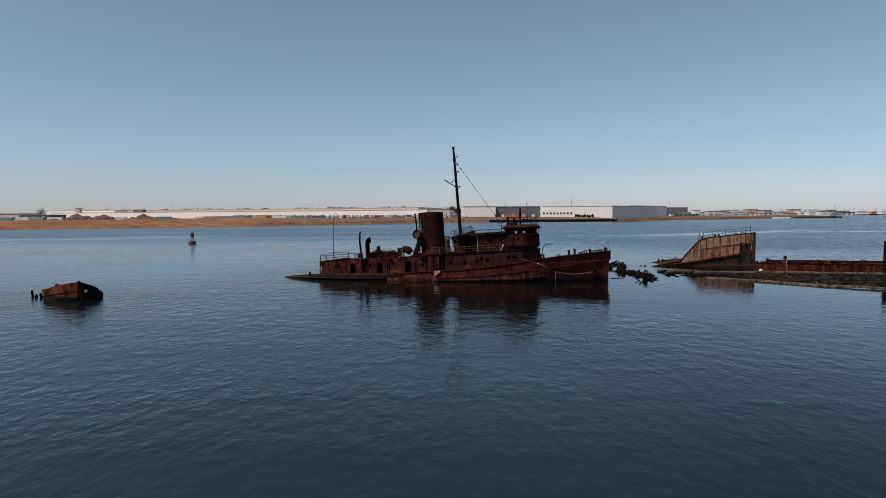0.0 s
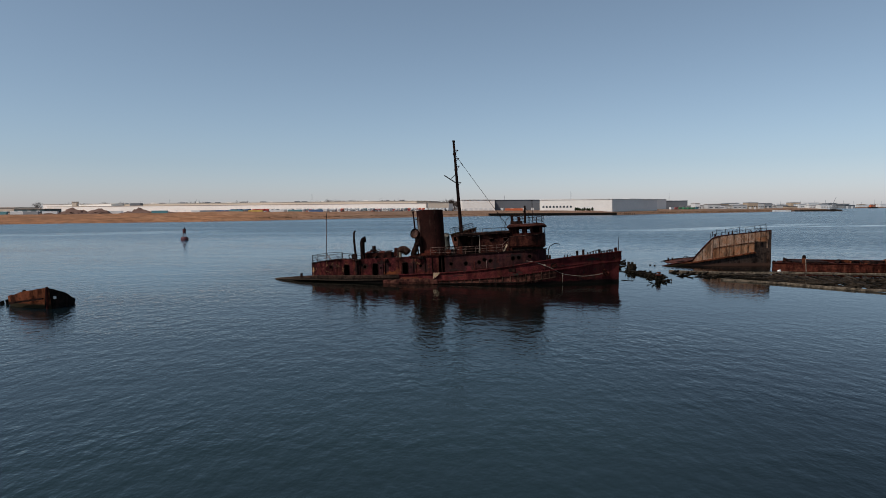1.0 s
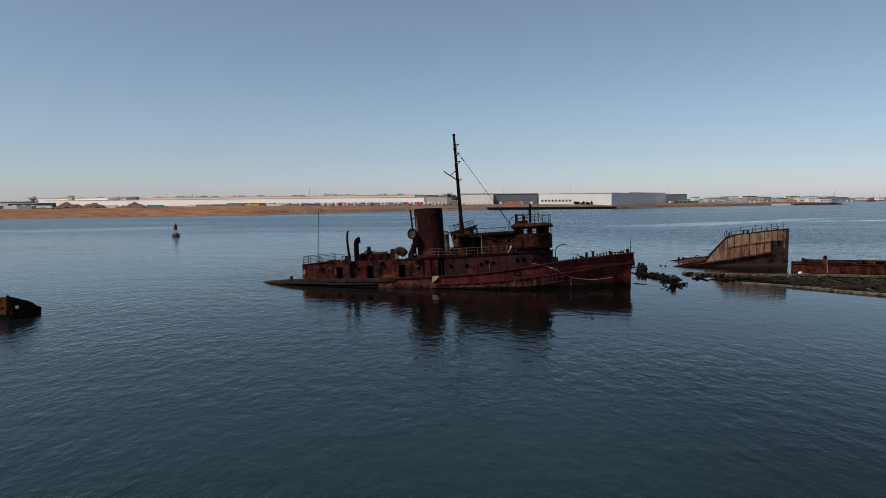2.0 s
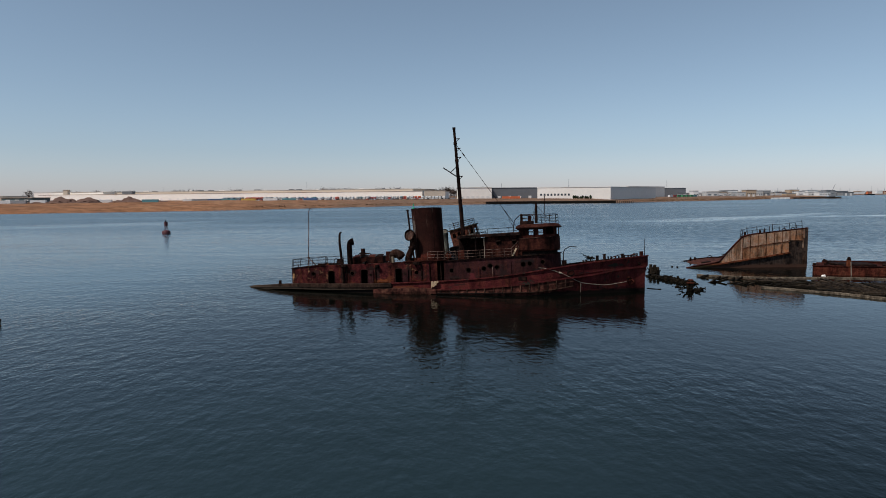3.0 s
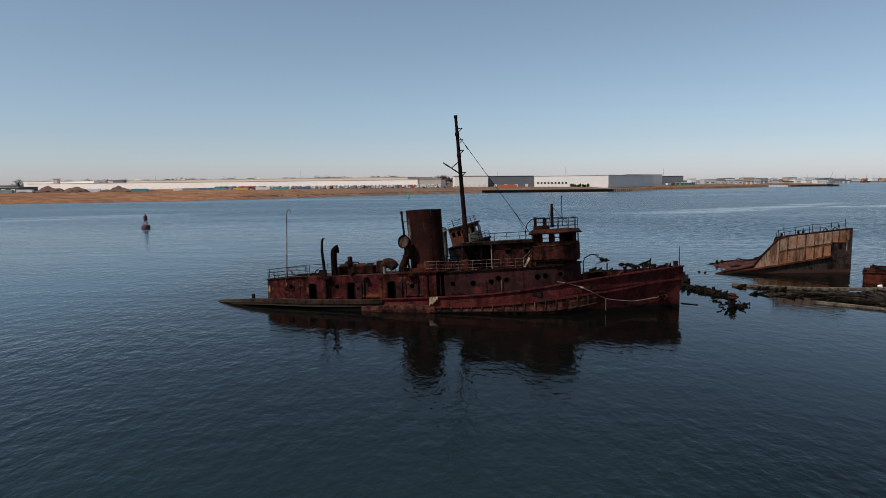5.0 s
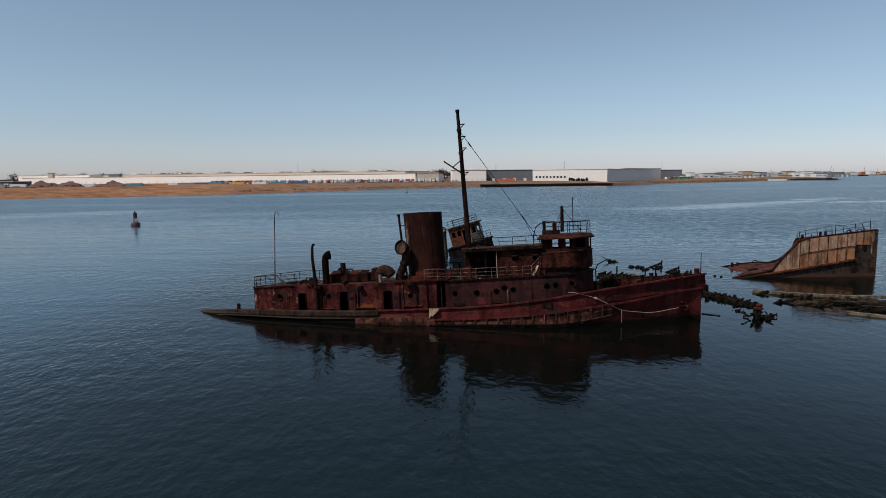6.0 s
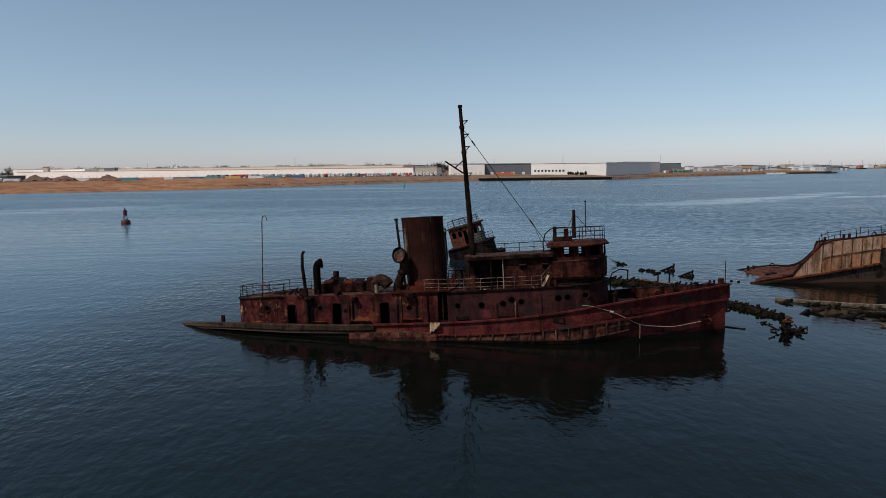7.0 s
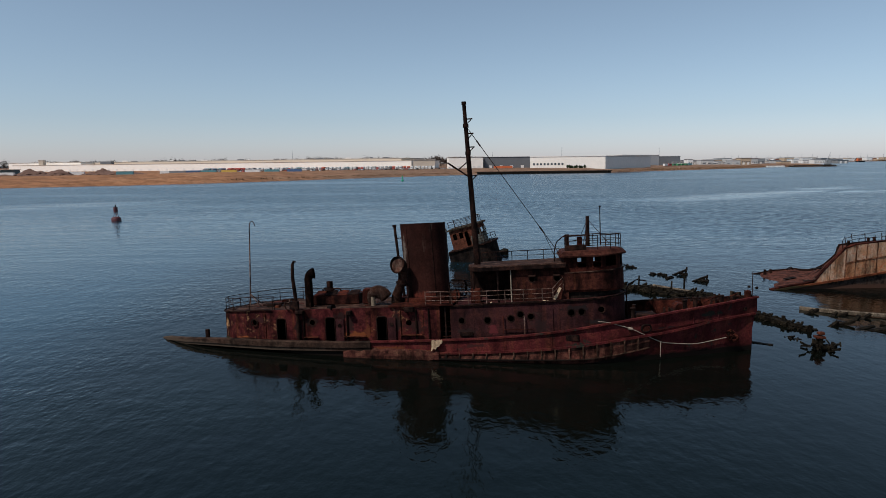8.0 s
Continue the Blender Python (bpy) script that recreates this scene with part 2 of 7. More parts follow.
def water_material():
    m, nodes, links, b = shader("river_water", 0.03)
    geo = nodes.new("ShaderNodeNewGeometry").outputs["Position"]
    b.inputs["IOR"].default_value = 1.333
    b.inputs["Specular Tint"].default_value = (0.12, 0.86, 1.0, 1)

    def calc(op, p, q, r=None):
        n = nodes.new("ShaderNodeMath")
        n.operation = op
        for sock, v in zip(n.inputs, (p, q, r)):
            if isinstance(v, (int, float)):
                sock.default_value = v
            elif v is not None:
                links.new(v, sock)
        return n.outputs[0]

    def span(v, x0, x1, y0, y1):
        n = nodes.new("ShaderNodeMapRange")
        n.interpolation_type = "SMOOTHSTEP"
        for i, q in ((1, x0), (2, x1), (3, y0), (4, y1)):
            n.inputs[i].default_value = q
        links.new(v, n.inputs[0])
        return n.outputs[0]

    # sheltered water round the wrecks, wind-ruffled channel farther out and up the reach to the right
    sep = nodes.new("ShaderNodeSeparateXYZ")
    links.new(geo, sep.inputs[0])
    X, Y = sep.outputs["X"], sep.outputs["Y"]
    near = span(calc("MULTIPLY_ADD", calc("MAXIMUM", X, 0.0), 1.2, Y), 90.0, 240.0, 0.03, 1.0)
    slick = ramp(nodes, links, noise_node(nodes, links, geo, 0.008, 4, 0.62, (0.5, 2.6, 1), 11), [(0.36, grey(0.65)), (0.52, grey(1.0))])
    gust = calc("MULTIPLY", near, slick)
    # brightness put into the base colour: blue-green channel, dark berth over the wrecks
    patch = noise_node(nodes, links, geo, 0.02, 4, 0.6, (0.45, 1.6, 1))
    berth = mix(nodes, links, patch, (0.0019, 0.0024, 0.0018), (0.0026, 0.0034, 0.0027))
    bright_channel = mix(nodes, links, patch, (0.009, 0.027, 0.046), (0.014, 0.044, 0.068))
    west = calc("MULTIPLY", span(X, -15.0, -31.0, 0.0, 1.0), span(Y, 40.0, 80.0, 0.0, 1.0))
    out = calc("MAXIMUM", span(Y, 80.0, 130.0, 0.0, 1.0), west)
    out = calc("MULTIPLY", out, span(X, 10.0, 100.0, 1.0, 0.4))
    # extra brightness off the tug's side, put into the base colour
    bright_patch = calc("MULTIPLY", calc("MULTIPLY", span(X, -34.0, -10.0, 0.0, 1.0), span(X, 2.0, 16.0, 1.0, 0.0)), calc("MULTIPLY", span(Y, 28.0, 52.0, 1.0, 0.0), ramp(nodes, links, patch, [(0.3, grey(0.5)), (0.6, grey(1.0))])))
    berth = mix(nodes, links, bright_patch, berth, (0.0128, 0.0222, 0.0244))
    links.new(mix(nodes, links, out, berth, bright_channel), b.inputs["Base Color"])
    # two long calm streaks drawn out along the current, ragged at their edges
    wander = noise_node(nodes, links, geo, 0.03, 4, 0.6, (1, 1, 1), 3)
    tear = noise_node(nodes, links, geo, 0.045, 4, 0.65, (0.6, 2.2, 1), 17)
    for slope, base, x0, x1, wide in ((0.68, 155.0, 40.0, 190.0, 9.0), (0.62, 276.0, -190.0, -55.0, 14.0), (0.42, 168.0, 110.0, 330.0, 4.0)):
        line = calc("MULTIPLY_ADD", X, slope, base)
        gap = calc("ABSOLUTE", calc("ADD", calc("SUBTRACT", Y, line), calc("MULTIPLY_ADD", wander, 50.0, -25.0)), 0.0)
        core = calc("MULTIPLY", span(gap, wide * 0.3, wide * 1.8, 1.0, 0.0), span(tear, 0.36, 0.52, 0.15, 1.0))
        ends = calc("MULTIPLY", span(X, x0, x0 + 40, 0.0, 1.0), span(X, x1 - 50, x1, 1.0, 0.0))
        gust = calc("MULTIPLY", gust, calc("MULTIPLY_ADD", calc("MULTIPLY", core, ends), -0.6, 1.0))
    # wind wavelets in three sizes, their crests running up the reach, in stronger and weaker patches
    turn = nodes.new("ShaderNodeMapping")
    turn.inputs["Rotation"].default_value = (0, 0, radians(-4))
    links.new(geo, turn.inputs["Vector"])
    wind = turn.outputs["Vector"]
    r1 = noise_node(nodes, links, wind, 1.0, 3, 0.5, (1.1, 0.75, 1))
    r2 = noise_node(nodes, links, wind, 2.5, 3, 0.55, (1.1, 0.75, 1), 5)
    r3 = noise_node(nodes, links, geo, 0.24, 2, 0.5, (0.28, 1.0, 1), 9)
    paws = ramp(nodes, links, noise_node(nodes, links, geo, 0.05, 4, 0.6, (0.55, 1.3, 1), 23), [(0.36, grey(0.45)), (0.62, grey(1.25))])
    ripple = calc("MULTIPLY", calc("MULTIPLY_ADD", r2, 0.48, calc("MULTIPLY", r1, 0.9)), paws)
    h = calc("MULTIPLY_ADD", calc("MULTIPLY", span(Y, 60.0, 130.0, 0.0, 1.0), r3), 1.3, ripple)
    # wavelets too small to see one by one tilt the surface at random
    chop = nodes.new("ShaderNodeTexNoise")
    chop.inputs["Scale"].default_value, chop.inputs["Detail"].default_value = 1.3, 3.0
    slant = nodes.new("ShaderNodeMapping")
    slant.inputs["Scale"].default_value, slant.inputs["Rotation"].default_value = (0.6, 1.0, 1), (0, 0, 0.1)
    links.new(geo, slant.inputs["Vector"])
    links.new(slant.outputs["Vector"], chop.inputs["Vector"])
    tilt = nodes.new("ShaderNodeVectorMath")
    tilt.operation = "MULTIPLY_ADD"
    links.new(chop.outputs["Color"], tilt.inputs[0])
    spread = nodes.new("ShaderNodeCombineXYZ")
    size = calc("MULTIPLY", gust, 0.36)
    for i in (0, 1):
        links.new(size, spread.inputs[i])
    links.new(spread.outputs[0], tilt.inputs[1])
    off = nodes.new("ShaderNodeVectorMath")
    off.operation = "MULTIPLY_ADD"
    links.new(spread.outputs[0], off.inputs[0])
    off.inputs[1].default_value = (-0.5, -0.65, 0)  # of the wave faces, those towards the open reach stand out
    off.inputs[2].default_value = (0, -0.012, 1)
    links.new(off.outputs[0], tilt.inputs[2])
    links.new(span(gust, 0.0, 1.0, 0.055, 0.2), b.inputs["Roughness"])
    unit = nodes.new("ShaderNodeVectorMath")
    unit.operation = "NORMALIZE"
    links.new(tilt.outputs[0], unit.inputs[0])
    bp = nodes.new("ShaderNodeBump")
    # the channel waves are finer than the ripples inshore; the tug shelters the water in front of it
    lee = calc("MULTIPLY", calc("MULTIPLY", span(X, -20.0, -9.0, 0.0, 1.0), span(X, 46.0, 60.0, 1.0, 0.0)), calc("MULTIPLY", span(Y, 36.0, 50.0, 0.0, 1.0), span(Y, 70.0, 84.0, 1.0, 0.0)))
    force = calc("MINIMUM", span(Y, 26.0, 56.0, 0.37, 0.36), span(Y, 60.0, 100.0, 0.36, 0.25))
    calm = calc("MULTIPLY", span(X, 4.0, 20.0, 0.0, 0.55), span(Y, 60.0, 84.0, 1.0, 0.0))  # smoother again towards the pier
    force = calc("MULTIPLY", force, calc("SUBTRACT", 1.0, calm))
    links.new(calc("MULTIPLY", force, calc("MULTIPLY_ADD", lee, -0.38, 1.0)), bp.inputs["Strength"])
    bp.inputs["Distance"].default_value = 0.22
    links.new(h, bp.inputs["Height"])
    links.new(unit.outputs[0], bp.inputs["Normal"])
    links.new(bp.outputs["Normal"], b.inputs["Normal"])
    return m


def land_material():
    m, nodes, links, b = shader("dry_winter_grass", 0.95)
    geo = nodes.new("ShaderNodeNewGeometry").outputs["Position"]
    big = noise_node(nodes, links, geo, 0.018, 5, 0.6, (1, 2, 1))
    fine = noise_node(nodes, links, geo, 0.35, 6, 0.7, shift=4)
    c = ramp(nodes, links, big, [(0.3, (0.19, 0.105, 0.06)), (0.5, (0.33, 0.165, 0.085)), (0.7, (0.30, 0.19, 0.115))])
    c = mix(nodes, links, 0.6, c, ramp(nodes, links, fine, [(0.3, grey(0.35)), (0.7, grey(1))]), "MULTIPLY")
    tuft = noise_node(nodes, links, geo, 0.09, 5, 0.7, (1, 2.2, 1), 8)
    c = mix(nodes, links, 0.7, c, ramp(nodes, links, tuft, [(0.36, grey(0.4)), (0.58, grey(1.1))]), "MULTIPLY")
    # bare grey-brown dirt in front of the lorry yard and the halls
    sep = nodes.new("ShaderNodeSeparateXYZ")
    links.new(geo, sep.inputs[0])
    where = nodes.new("ShaderNodeMapRange")
    for i, v in ((1, -150.0), (2, -40.0), (3, 0.0), (4, 0.8)):
        where.inputs[i].default_value = v
    links.new(sep.outputs["X"], where.inputs[0])
    dirt = ramp(nodes, links, tuft, [(0.35, (0.075, 0.047, 0.034)), (0.5, (0.15, 0.10, 0.070)), (0.66, (0.22, 0.155, 0.11))])
    c = mix(nodes, links, where.outputs[0], c, dirt)
    links.new(c, b.inputs["Base Color"])
    bump(nodes, links, b, fine, 0.6, 0.6)
    return m


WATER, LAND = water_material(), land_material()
WHITEWALL = plain("white_cladding", (0.84, 0.79, 0.72), 0.7, 0.12, 0.05)
GREYWALL = plain("grey_cladding", (0.72, 0.69, 0.65), 0.7, 0.12, 0.05)
DARKWALL = plain("dark_grey_cladding", (0.15, 0.155, 0.165), 0.7, 0.15, 0.05)
TANWALL = plain("tan_cladding", (0.55, 0.47, 0.38), 0.8, 0.15, 0.05)
ROOFWALL = plain("flat_roof_membrane", (0.5, 0.44, 0.38), 0.9, 0.2, 0.05)
GLASS = plain("dark_far_glass", (0.05, 0.06, 0.07), 0.15, 0.2)
TEALWALL = plain("dark_teal_cladding", (0.06, 0.10, 0.105), 0.6, 0.4, 0.2)
PILE = plain("dark_piles", (0.035, 0.028, 0.022), 0.9, 0.3)
WOOD = plain("bare_twigs", (0.085, 0.065, 0.055), 0.95, 0.4, 0.3)
EVERGREEN = plain("evergreen_leaves", (0.028, 0.045, 0.02), 0.9, 0.4, 0.5)
BUOYRED = plain("faded_red_paint", (0.075, 0.010, 0.013), 0.6, 0.4, 2)
BUOYGREEN = plain("green_buoy_paint", (0.02, 0.30, 0.13), 0.6, 0.3, 2)
COLOURS = {"white": plain("white_paint", (0.7, 0.7, 0.68), 0.6, 0.2), "red": plain("red_paint", (0.42, 0.06, 0.04), 0.6, 0.3),
           "teal": plain("teal_paint", (0.10, 0.25, 0.28), 0.6, 0.3), "grey": plain("grey_paint", (0.25, 0.26, 0.27), 0.6, 0.3),
           "yellow": plain("yellow_paint", (0.6, 0.4, 0.08), 0.6, 0.3), "orange": plain("orange_paint", (0.55, 0.13, 0.04), 0.6, 0.3),
           "green": plain("green_paint", (0.05, 0.24, 0.09), 0.6, 0.3), "blue": plain("blue_paint", (0.06, 0.12, 0.25), 0.6, 0.3),
           "black": plain("black_rubber", (0.02, 0.02, 0.022), 0.8, 0.2), "brick": plain("brick_red_wall", (0.22, 0.10, 0.07), 0.9, 0.3), "tan": plain("tan_wall_paint", (0.45, 0.35, 0.25), 0.8, 0.3), "light": plain("light_grey_paint", (0.5, 0.5, 0.49), 0.6, 0.2)}


# ---- building helpers ----
def part(name, bm, material, parent=None, label="", smooth=False):
    me = bpy.data.meshes.new(name)
    bmesh.ops.recalc_face_normals(bm, faces=bm.faces)
    bm.to_mesh(me)
    bm.free()
    me.materials.append(material)
    if smooth:
        me.shade_smooth()
        me.set_sharp_from_angle(angle=radians(35))
    ob = new(name, me)
    if parent:
        ob.parent = parent
    if label:
        ob["label"] = label
    return ob


def thing(name, label, category, m=None, group="", kind=""):
    ob = new(name)
    ob.matrix_world = m or Matrix()
    return tagged(ob, label, category, group, kind)


def B():
    return bmesh.new()


def box(bm, x, y, z, sx, sy, sz, m=None, bevel=0.0):
    """A box with its centre at x, y, z."""
    r = bmesh.ops.create_cube(bm, size=1, matrix=(m or Matrix()) @ pose(x, y, z) @ Matrix.Diagonal((sx, sy, sz, 1)))
    if bevel:
        edges = list({e for v in r["verts"] for e in v.link_edges})
        bmesh.ops.bevel(bm, geom=edges, offset=bevel, segments=1, affect="EDGES")
    return bm


def rod(bm, a, b, r0, r1=None, n=8):
    a, b = Vector(a), Vector(b)
    r1 = r0 if r1 is None else r1
    m = Matrix.Translation((a + b) / 2) @ (b - a).to_track_quat("Z", "Y").to_matrix().to_4x4()
    bmesh.ops.create_cone(bm, cap_ends=True, segments=n, radius1=r0, radius2=r1, depth=(b - a).length, matrix=m)
    return bm


def pipe(bm, pts, radii, n=10, cap=True):
    """A tube swept along points with its own radius at each."""
    pts = [Vector(p) for p in pts]
    if isinstance(radii, (int, float)):
        radii = [radii] * len(pts)
    rings, up = [], None
    for i, p in enumerate(pts):
        d = (pts[min(i + 1, len(pts) - 1)] - pts[max(i - 1, 0)]).normalized()
        if up is None:
            up = d.orthogonal().normalized()
        up = (up - d * up.dot(d)).normalized()
        side = d.cross(up)
        rings.append([bm.verts.new(p + radii[i] * (math.cos(2 * math.pi * k / n) * up + math.sin(2 * math.pi * k / n) * side)) for k in range(n)])
    for a, b in zip(rings, rings[1:]):
        for k in range(n):
            bm.faces.new((a[k], a[(k + 1) % n], b[(k + 1) % n], b[k]))
    if cap:
        bm.faces.new(rings[0])
        bm.faces.new(rings[-1])
    return bm


def spline(pts, radii=None, k=5):
    """Points (and radii) on a smooth curve through the given ones."""
    p = [Vector(q) for q in pts]
    r = list(radii) if radii else [0.0] * len(p)
    out, rad = [], []
    for i in range(len(p) - 1):
        a, b, c, d = p[max(i - 1, 0)], p[i], p[i + 1], p[min(i + 2, len(p) - 1)]
        for j in range(k):
            t = j / k
            out.append(0.5 * (2 * b + (c - a) * t + (2 * a - 5 * b + 4 * c - d) * t * t + (3 * b - a - 3 * c + d) * t ** 3))
            rad.append(r[i] + (r[i + 1] - r[i]) * t)
    return out + [p[-1]], rad + [r[-1]]


def arc(c, r, a0, a1, n=8, plane="xz"):
    out = []
    for i in range(n + 1):
        a = radians(a0 + (a1 - a0) * i / n)
        u, v = r * math.cos(a), r * math.sin(a)
        out.append((c[0] + u, c[1], c[2] + v) if plane == "xz" else (c[0] + u, c[1] + v, c[2]))
    return out


def lerp(table, x):
    if x <= table[0][0]:
        return table[0][1]
    for (x0, y0), (x1, y1) in zip(table, table[1:]):
        if x <= x1:
            return y0 + (y1 - y0) * (x - x0) / (x1 - x0)
    return table[-1][1]


def prism(bm, outline, lo, hi):
    """An upright body over an outline; lo and hi are numbers or functions of x, y."""
    f0 = lo if callable(lo) else (lambda x, y: lo)
    f1 = hi if callable(hi) else (lambda x, y: hi)
    a = [bm.verts.new((x, y, f0(x, y))) for x, y in outline]
    b = [bm.verts.new((x, y, f1(x, y))) for x, y in outline]
    for i in range(len(a)):
        j = (i + 1) % len(a)
        bm.faces.new((a[i], a[j], b[j], b[i]))
    bm.faces.new(b)
    bm.faces.new(a[::-1])
    return bm


def sweep(bm, pts, w, h):
    """A bar of w by h (across, up) along points, kept upright."""
    pts = [Vector(p) for p in pts]
    rings = []
    for i, p in enumerate(pts):
        d = pts[min(i + 1, len(pts) - 1)] - pts[max(i - 1, 0)]
        s = Vector((d.y, -d.x, 0)).normalized()
        rings.append([bm.verts.new(p + s * a * w / 2 + Vector((0, 0, c * h / 2))) for a, c in ((-1, -1), (1, -1), (1, 1), (-1, 1))])
    for a, b in zip(rings, rings[1:]):
        for k in range(4):
            bm.faces.new((a[k], a[(k + 1) % 4], b[(k + 1) % 4], b[k]))
    bm.faces.new(rings[0])
    bm.faces.new(rings[-1])
    return bm


def carve(ob, bm):
    """Cuts the bodies of bm out of ob, for good."""
    me = bpy.data.meshes.new("cutter")
    bmesh.ops.recalc_face_normals(bm, faces=bm.faces)
    bm.to_mesh(me)
    bm.free()
    tool = new("cutter", me)
    tool.matrix_world = ob.matrix_world
    keep, ob.parent = ob.parent, None
    mod = ob.modifiers.new("cut", "BOOLEAN")
    mod.operation, mod.solver, mod.object = "DIFFERENCE", "EXACT", tool
    mod.use_self = True
    bpy.context.view_layer.update()
    done = bpy.data.meshes.new_from_object(ob.evaluated_get(bpy.context.evaluated_depsgraph_get()))
    ob.modifiers.remove(mod)
    done.name = ob.data.name
    ob.data = done
    ob.parent = keep
    bpy.data.objects.remove(tool)
    return ob


def stadium(x0, x1, half, nose0=0.0, nose1=0.0, n=8):
    """Plan of a house from x0 to x1, 2 * half wide, with rounded ends of the given lengths."""
    out = []
    if nose1:
        out += [(x1 - nose1 + nose1 * math.cos(a), half * math.sin(a)) for a in [math.pi / 2 * (1 - 2 * i / (2 * n)) for i in range(2 * n + 1)]]
    else:
        out += [(x1, half), (x1, -half)]
    if nose0:
        out += [(x0 + nose0 - nose0 * math.cos(a), -half * math.sin(a)) for a in [math.pi / 2 * (1 - 2 * i / (2 * n)) for i in range(2 * n + 1)]]
    else:
        out += [(x0, -half), (x0, half)]
    return out


def railing(parent, pts, height, bars=3, every=1, r=0.022, name="railing", mat=None, skip=()):
    """Rail bars along points with a stanchion at each; stanchions and bars are meshes of their own."""
    mat = mat or RAILM
    pts = [Vector(p) for p in pts]
    bm = B()
    pipe(bm, [p + Vector((0, 0, height)) for p in pts], r * 1.2, 6)
    top = part(name, bm, mat, parent)
    for b in range(1, bars):
        bm = B()
        pipe(bm, [p + Vector((0, 0, height * b / bars)) for p in pts], r * 0.8, 5)
        part("rail_bar", bm, mat, top)
    for i, p in enumerate(pts):
        if i in skip:
            continue
        part("stanchion", rod(B(), p, p + Vector((0, 0, height)), r * 1.1, None, 6), mat, top)
    return top


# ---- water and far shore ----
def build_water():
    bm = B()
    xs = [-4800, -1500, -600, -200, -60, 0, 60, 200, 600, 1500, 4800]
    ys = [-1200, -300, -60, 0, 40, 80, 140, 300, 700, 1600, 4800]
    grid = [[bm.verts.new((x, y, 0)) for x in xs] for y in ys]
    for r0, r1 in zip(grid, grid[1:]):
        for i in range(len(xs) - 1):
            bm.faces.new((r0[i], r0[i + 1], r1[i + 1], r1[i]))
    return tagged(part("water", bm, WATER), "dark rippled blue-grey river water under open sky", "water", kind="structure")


SHORE = [(-1500, -500), (-700, 60), (-420, 250), (-260, 362), (-200, 395), (-140, 425), (-90, 478), (-35, 545), (50, 622), (110, 640), (190, 648),
         (250, 715), (330, 775), (420, 850), (520, 955), (640, 978), (690, 1040), (720, 1250), (900, 2000), (1300, 2450), (2600, 2900), (4700, 3300)]
INLAND = Vector((-0.45, 0.893))


def shore_point(s):
    """A point on the shoreline by its x."""
    return Vector((s, lerp(SHORE, s)))


def build_land():
    bm = B()
    xs = [-1500, -1000, -700, -560] + [-480 + 12 * i for i in range(93)] + [640, 700, 800, 900, 1050, 1300, 1700, 2600, 4700]
    ds = [(-3, -0.6), (0, 0.05), (2, 0.7), (6, 1.3), (14, 2.2), (26, 3.1), (42, 4.2), (62, 4.8), (90, 5.0), (130, 5.0), (180, 5.0), (260, 5.0), (420, 5), (800, 5.2), (1600, 7), (3200, 10)]
    rows = []
    for x in xs:
        p0 = shore_point(x)
        row = []
        for d, z in ds:
            p = p0 + INLAND * (d + (2.5 * noise.noise((x * 0.03, d * 0.02, 1)) if d > 0 else 0))
            lift = 0.0
            if 2 < d < 300:
                n = noise.fractal((p.x * 0.02, p.y * 0.02, 3.3), 0.6, 2.0, 4)
                lift = 0.5 * n
                swell = math.exp(-((p.x + 160) / 70) ** 2) * math.exp(-((d - 45) / 40) ** 2)
                lift += 1.7 * swell
            row.append(bm.verts.new((p.x, p.y, z + lift)))
        rows.append(row)
    for r0, r1 in zip(rows, rows[1:]):
        for i in range(len(ds) - 1):
            bm.faces.new((r0[i], r1[i], r1[i + 1], r0[i + 1]))
    return tagged(part("ground", bm, LAND, smooth=True), "brown dry winter grass bank across the river", "ground", kind="structure")


def warehouse(name, label, corners, z0, h, wall, roof=ROOFWALL, windows=0, doors=0, cornice=True, win_from=0.05, win_to=0.95):
    """A flat-roofed hall over four plan corners, the first two along its river front."""
    h += 1.1
    th = thing(name, label, "building")
    for i in range(4):
        a, b = Vector((*corners[i], 0)), Vector((*corners[(i + 1) % 4], 0))
        d = (b - a).normalized()
        nrm = Vector((d.y, -d.x, 0))
        bm = B()
        m = Matrix((( d.x, nrm.x, 0, 0), (d.y, nrm.y, 0, 0), (0, 0, 1, 0), (0, 0, 0, 1)))
        L = (b - a).length
        bm2 = box(bm, L / 2, -0.2, h / 2, L - 0.4, 0.4, h)
        bm2.transform(Matrix.Translation(a + Vector((0, 0, z0))) @ m)
        wp = part("wall", bm2, wall[i] if isinstance(wall, tuple) else wall, th)
        if i == 0:
            for k in range(windows):
                u = L * (win_from + (win_to - win_from) * (k + 0.5) / windows)
                bm = box(B(), u, 0.08, h * 0.42, L * (win_to - win_from) / windows * 0.55, 0.2, h * 0.16)
                bm.transform(Matrix.Translation(a + Vector((0, 0, z0))) @ m)
                part("window", bm, GLASS, wp)
            for k in range(doors):
                u = L * (win_from + (win_to - win_from) * (k + 0.5) / doors)
                bm = box(B(), u, 0.08, 2.0, min(3.4, L / doors * 0.6), 0.2, 4.0)
                bm.transform(Matrix.Translation(a + Vector((0, 0, z0))) @ m)
                part("loading_door", bm, GREYWALL, wp)
        if cornice:
            bm = box(B(), L / 2, 0.1, h + 0.15, L + 0.4, 0.6, 0.5)
            bm.transform(Matrix.Translation(a + Vector((0, 0, z0))) @ m)
            part("parapet", bm, roof, th)
    bm = prism(B(), corners, z0 + h - 0.4, z0 + h)
    part("roof", bm, roof, th)
    return th


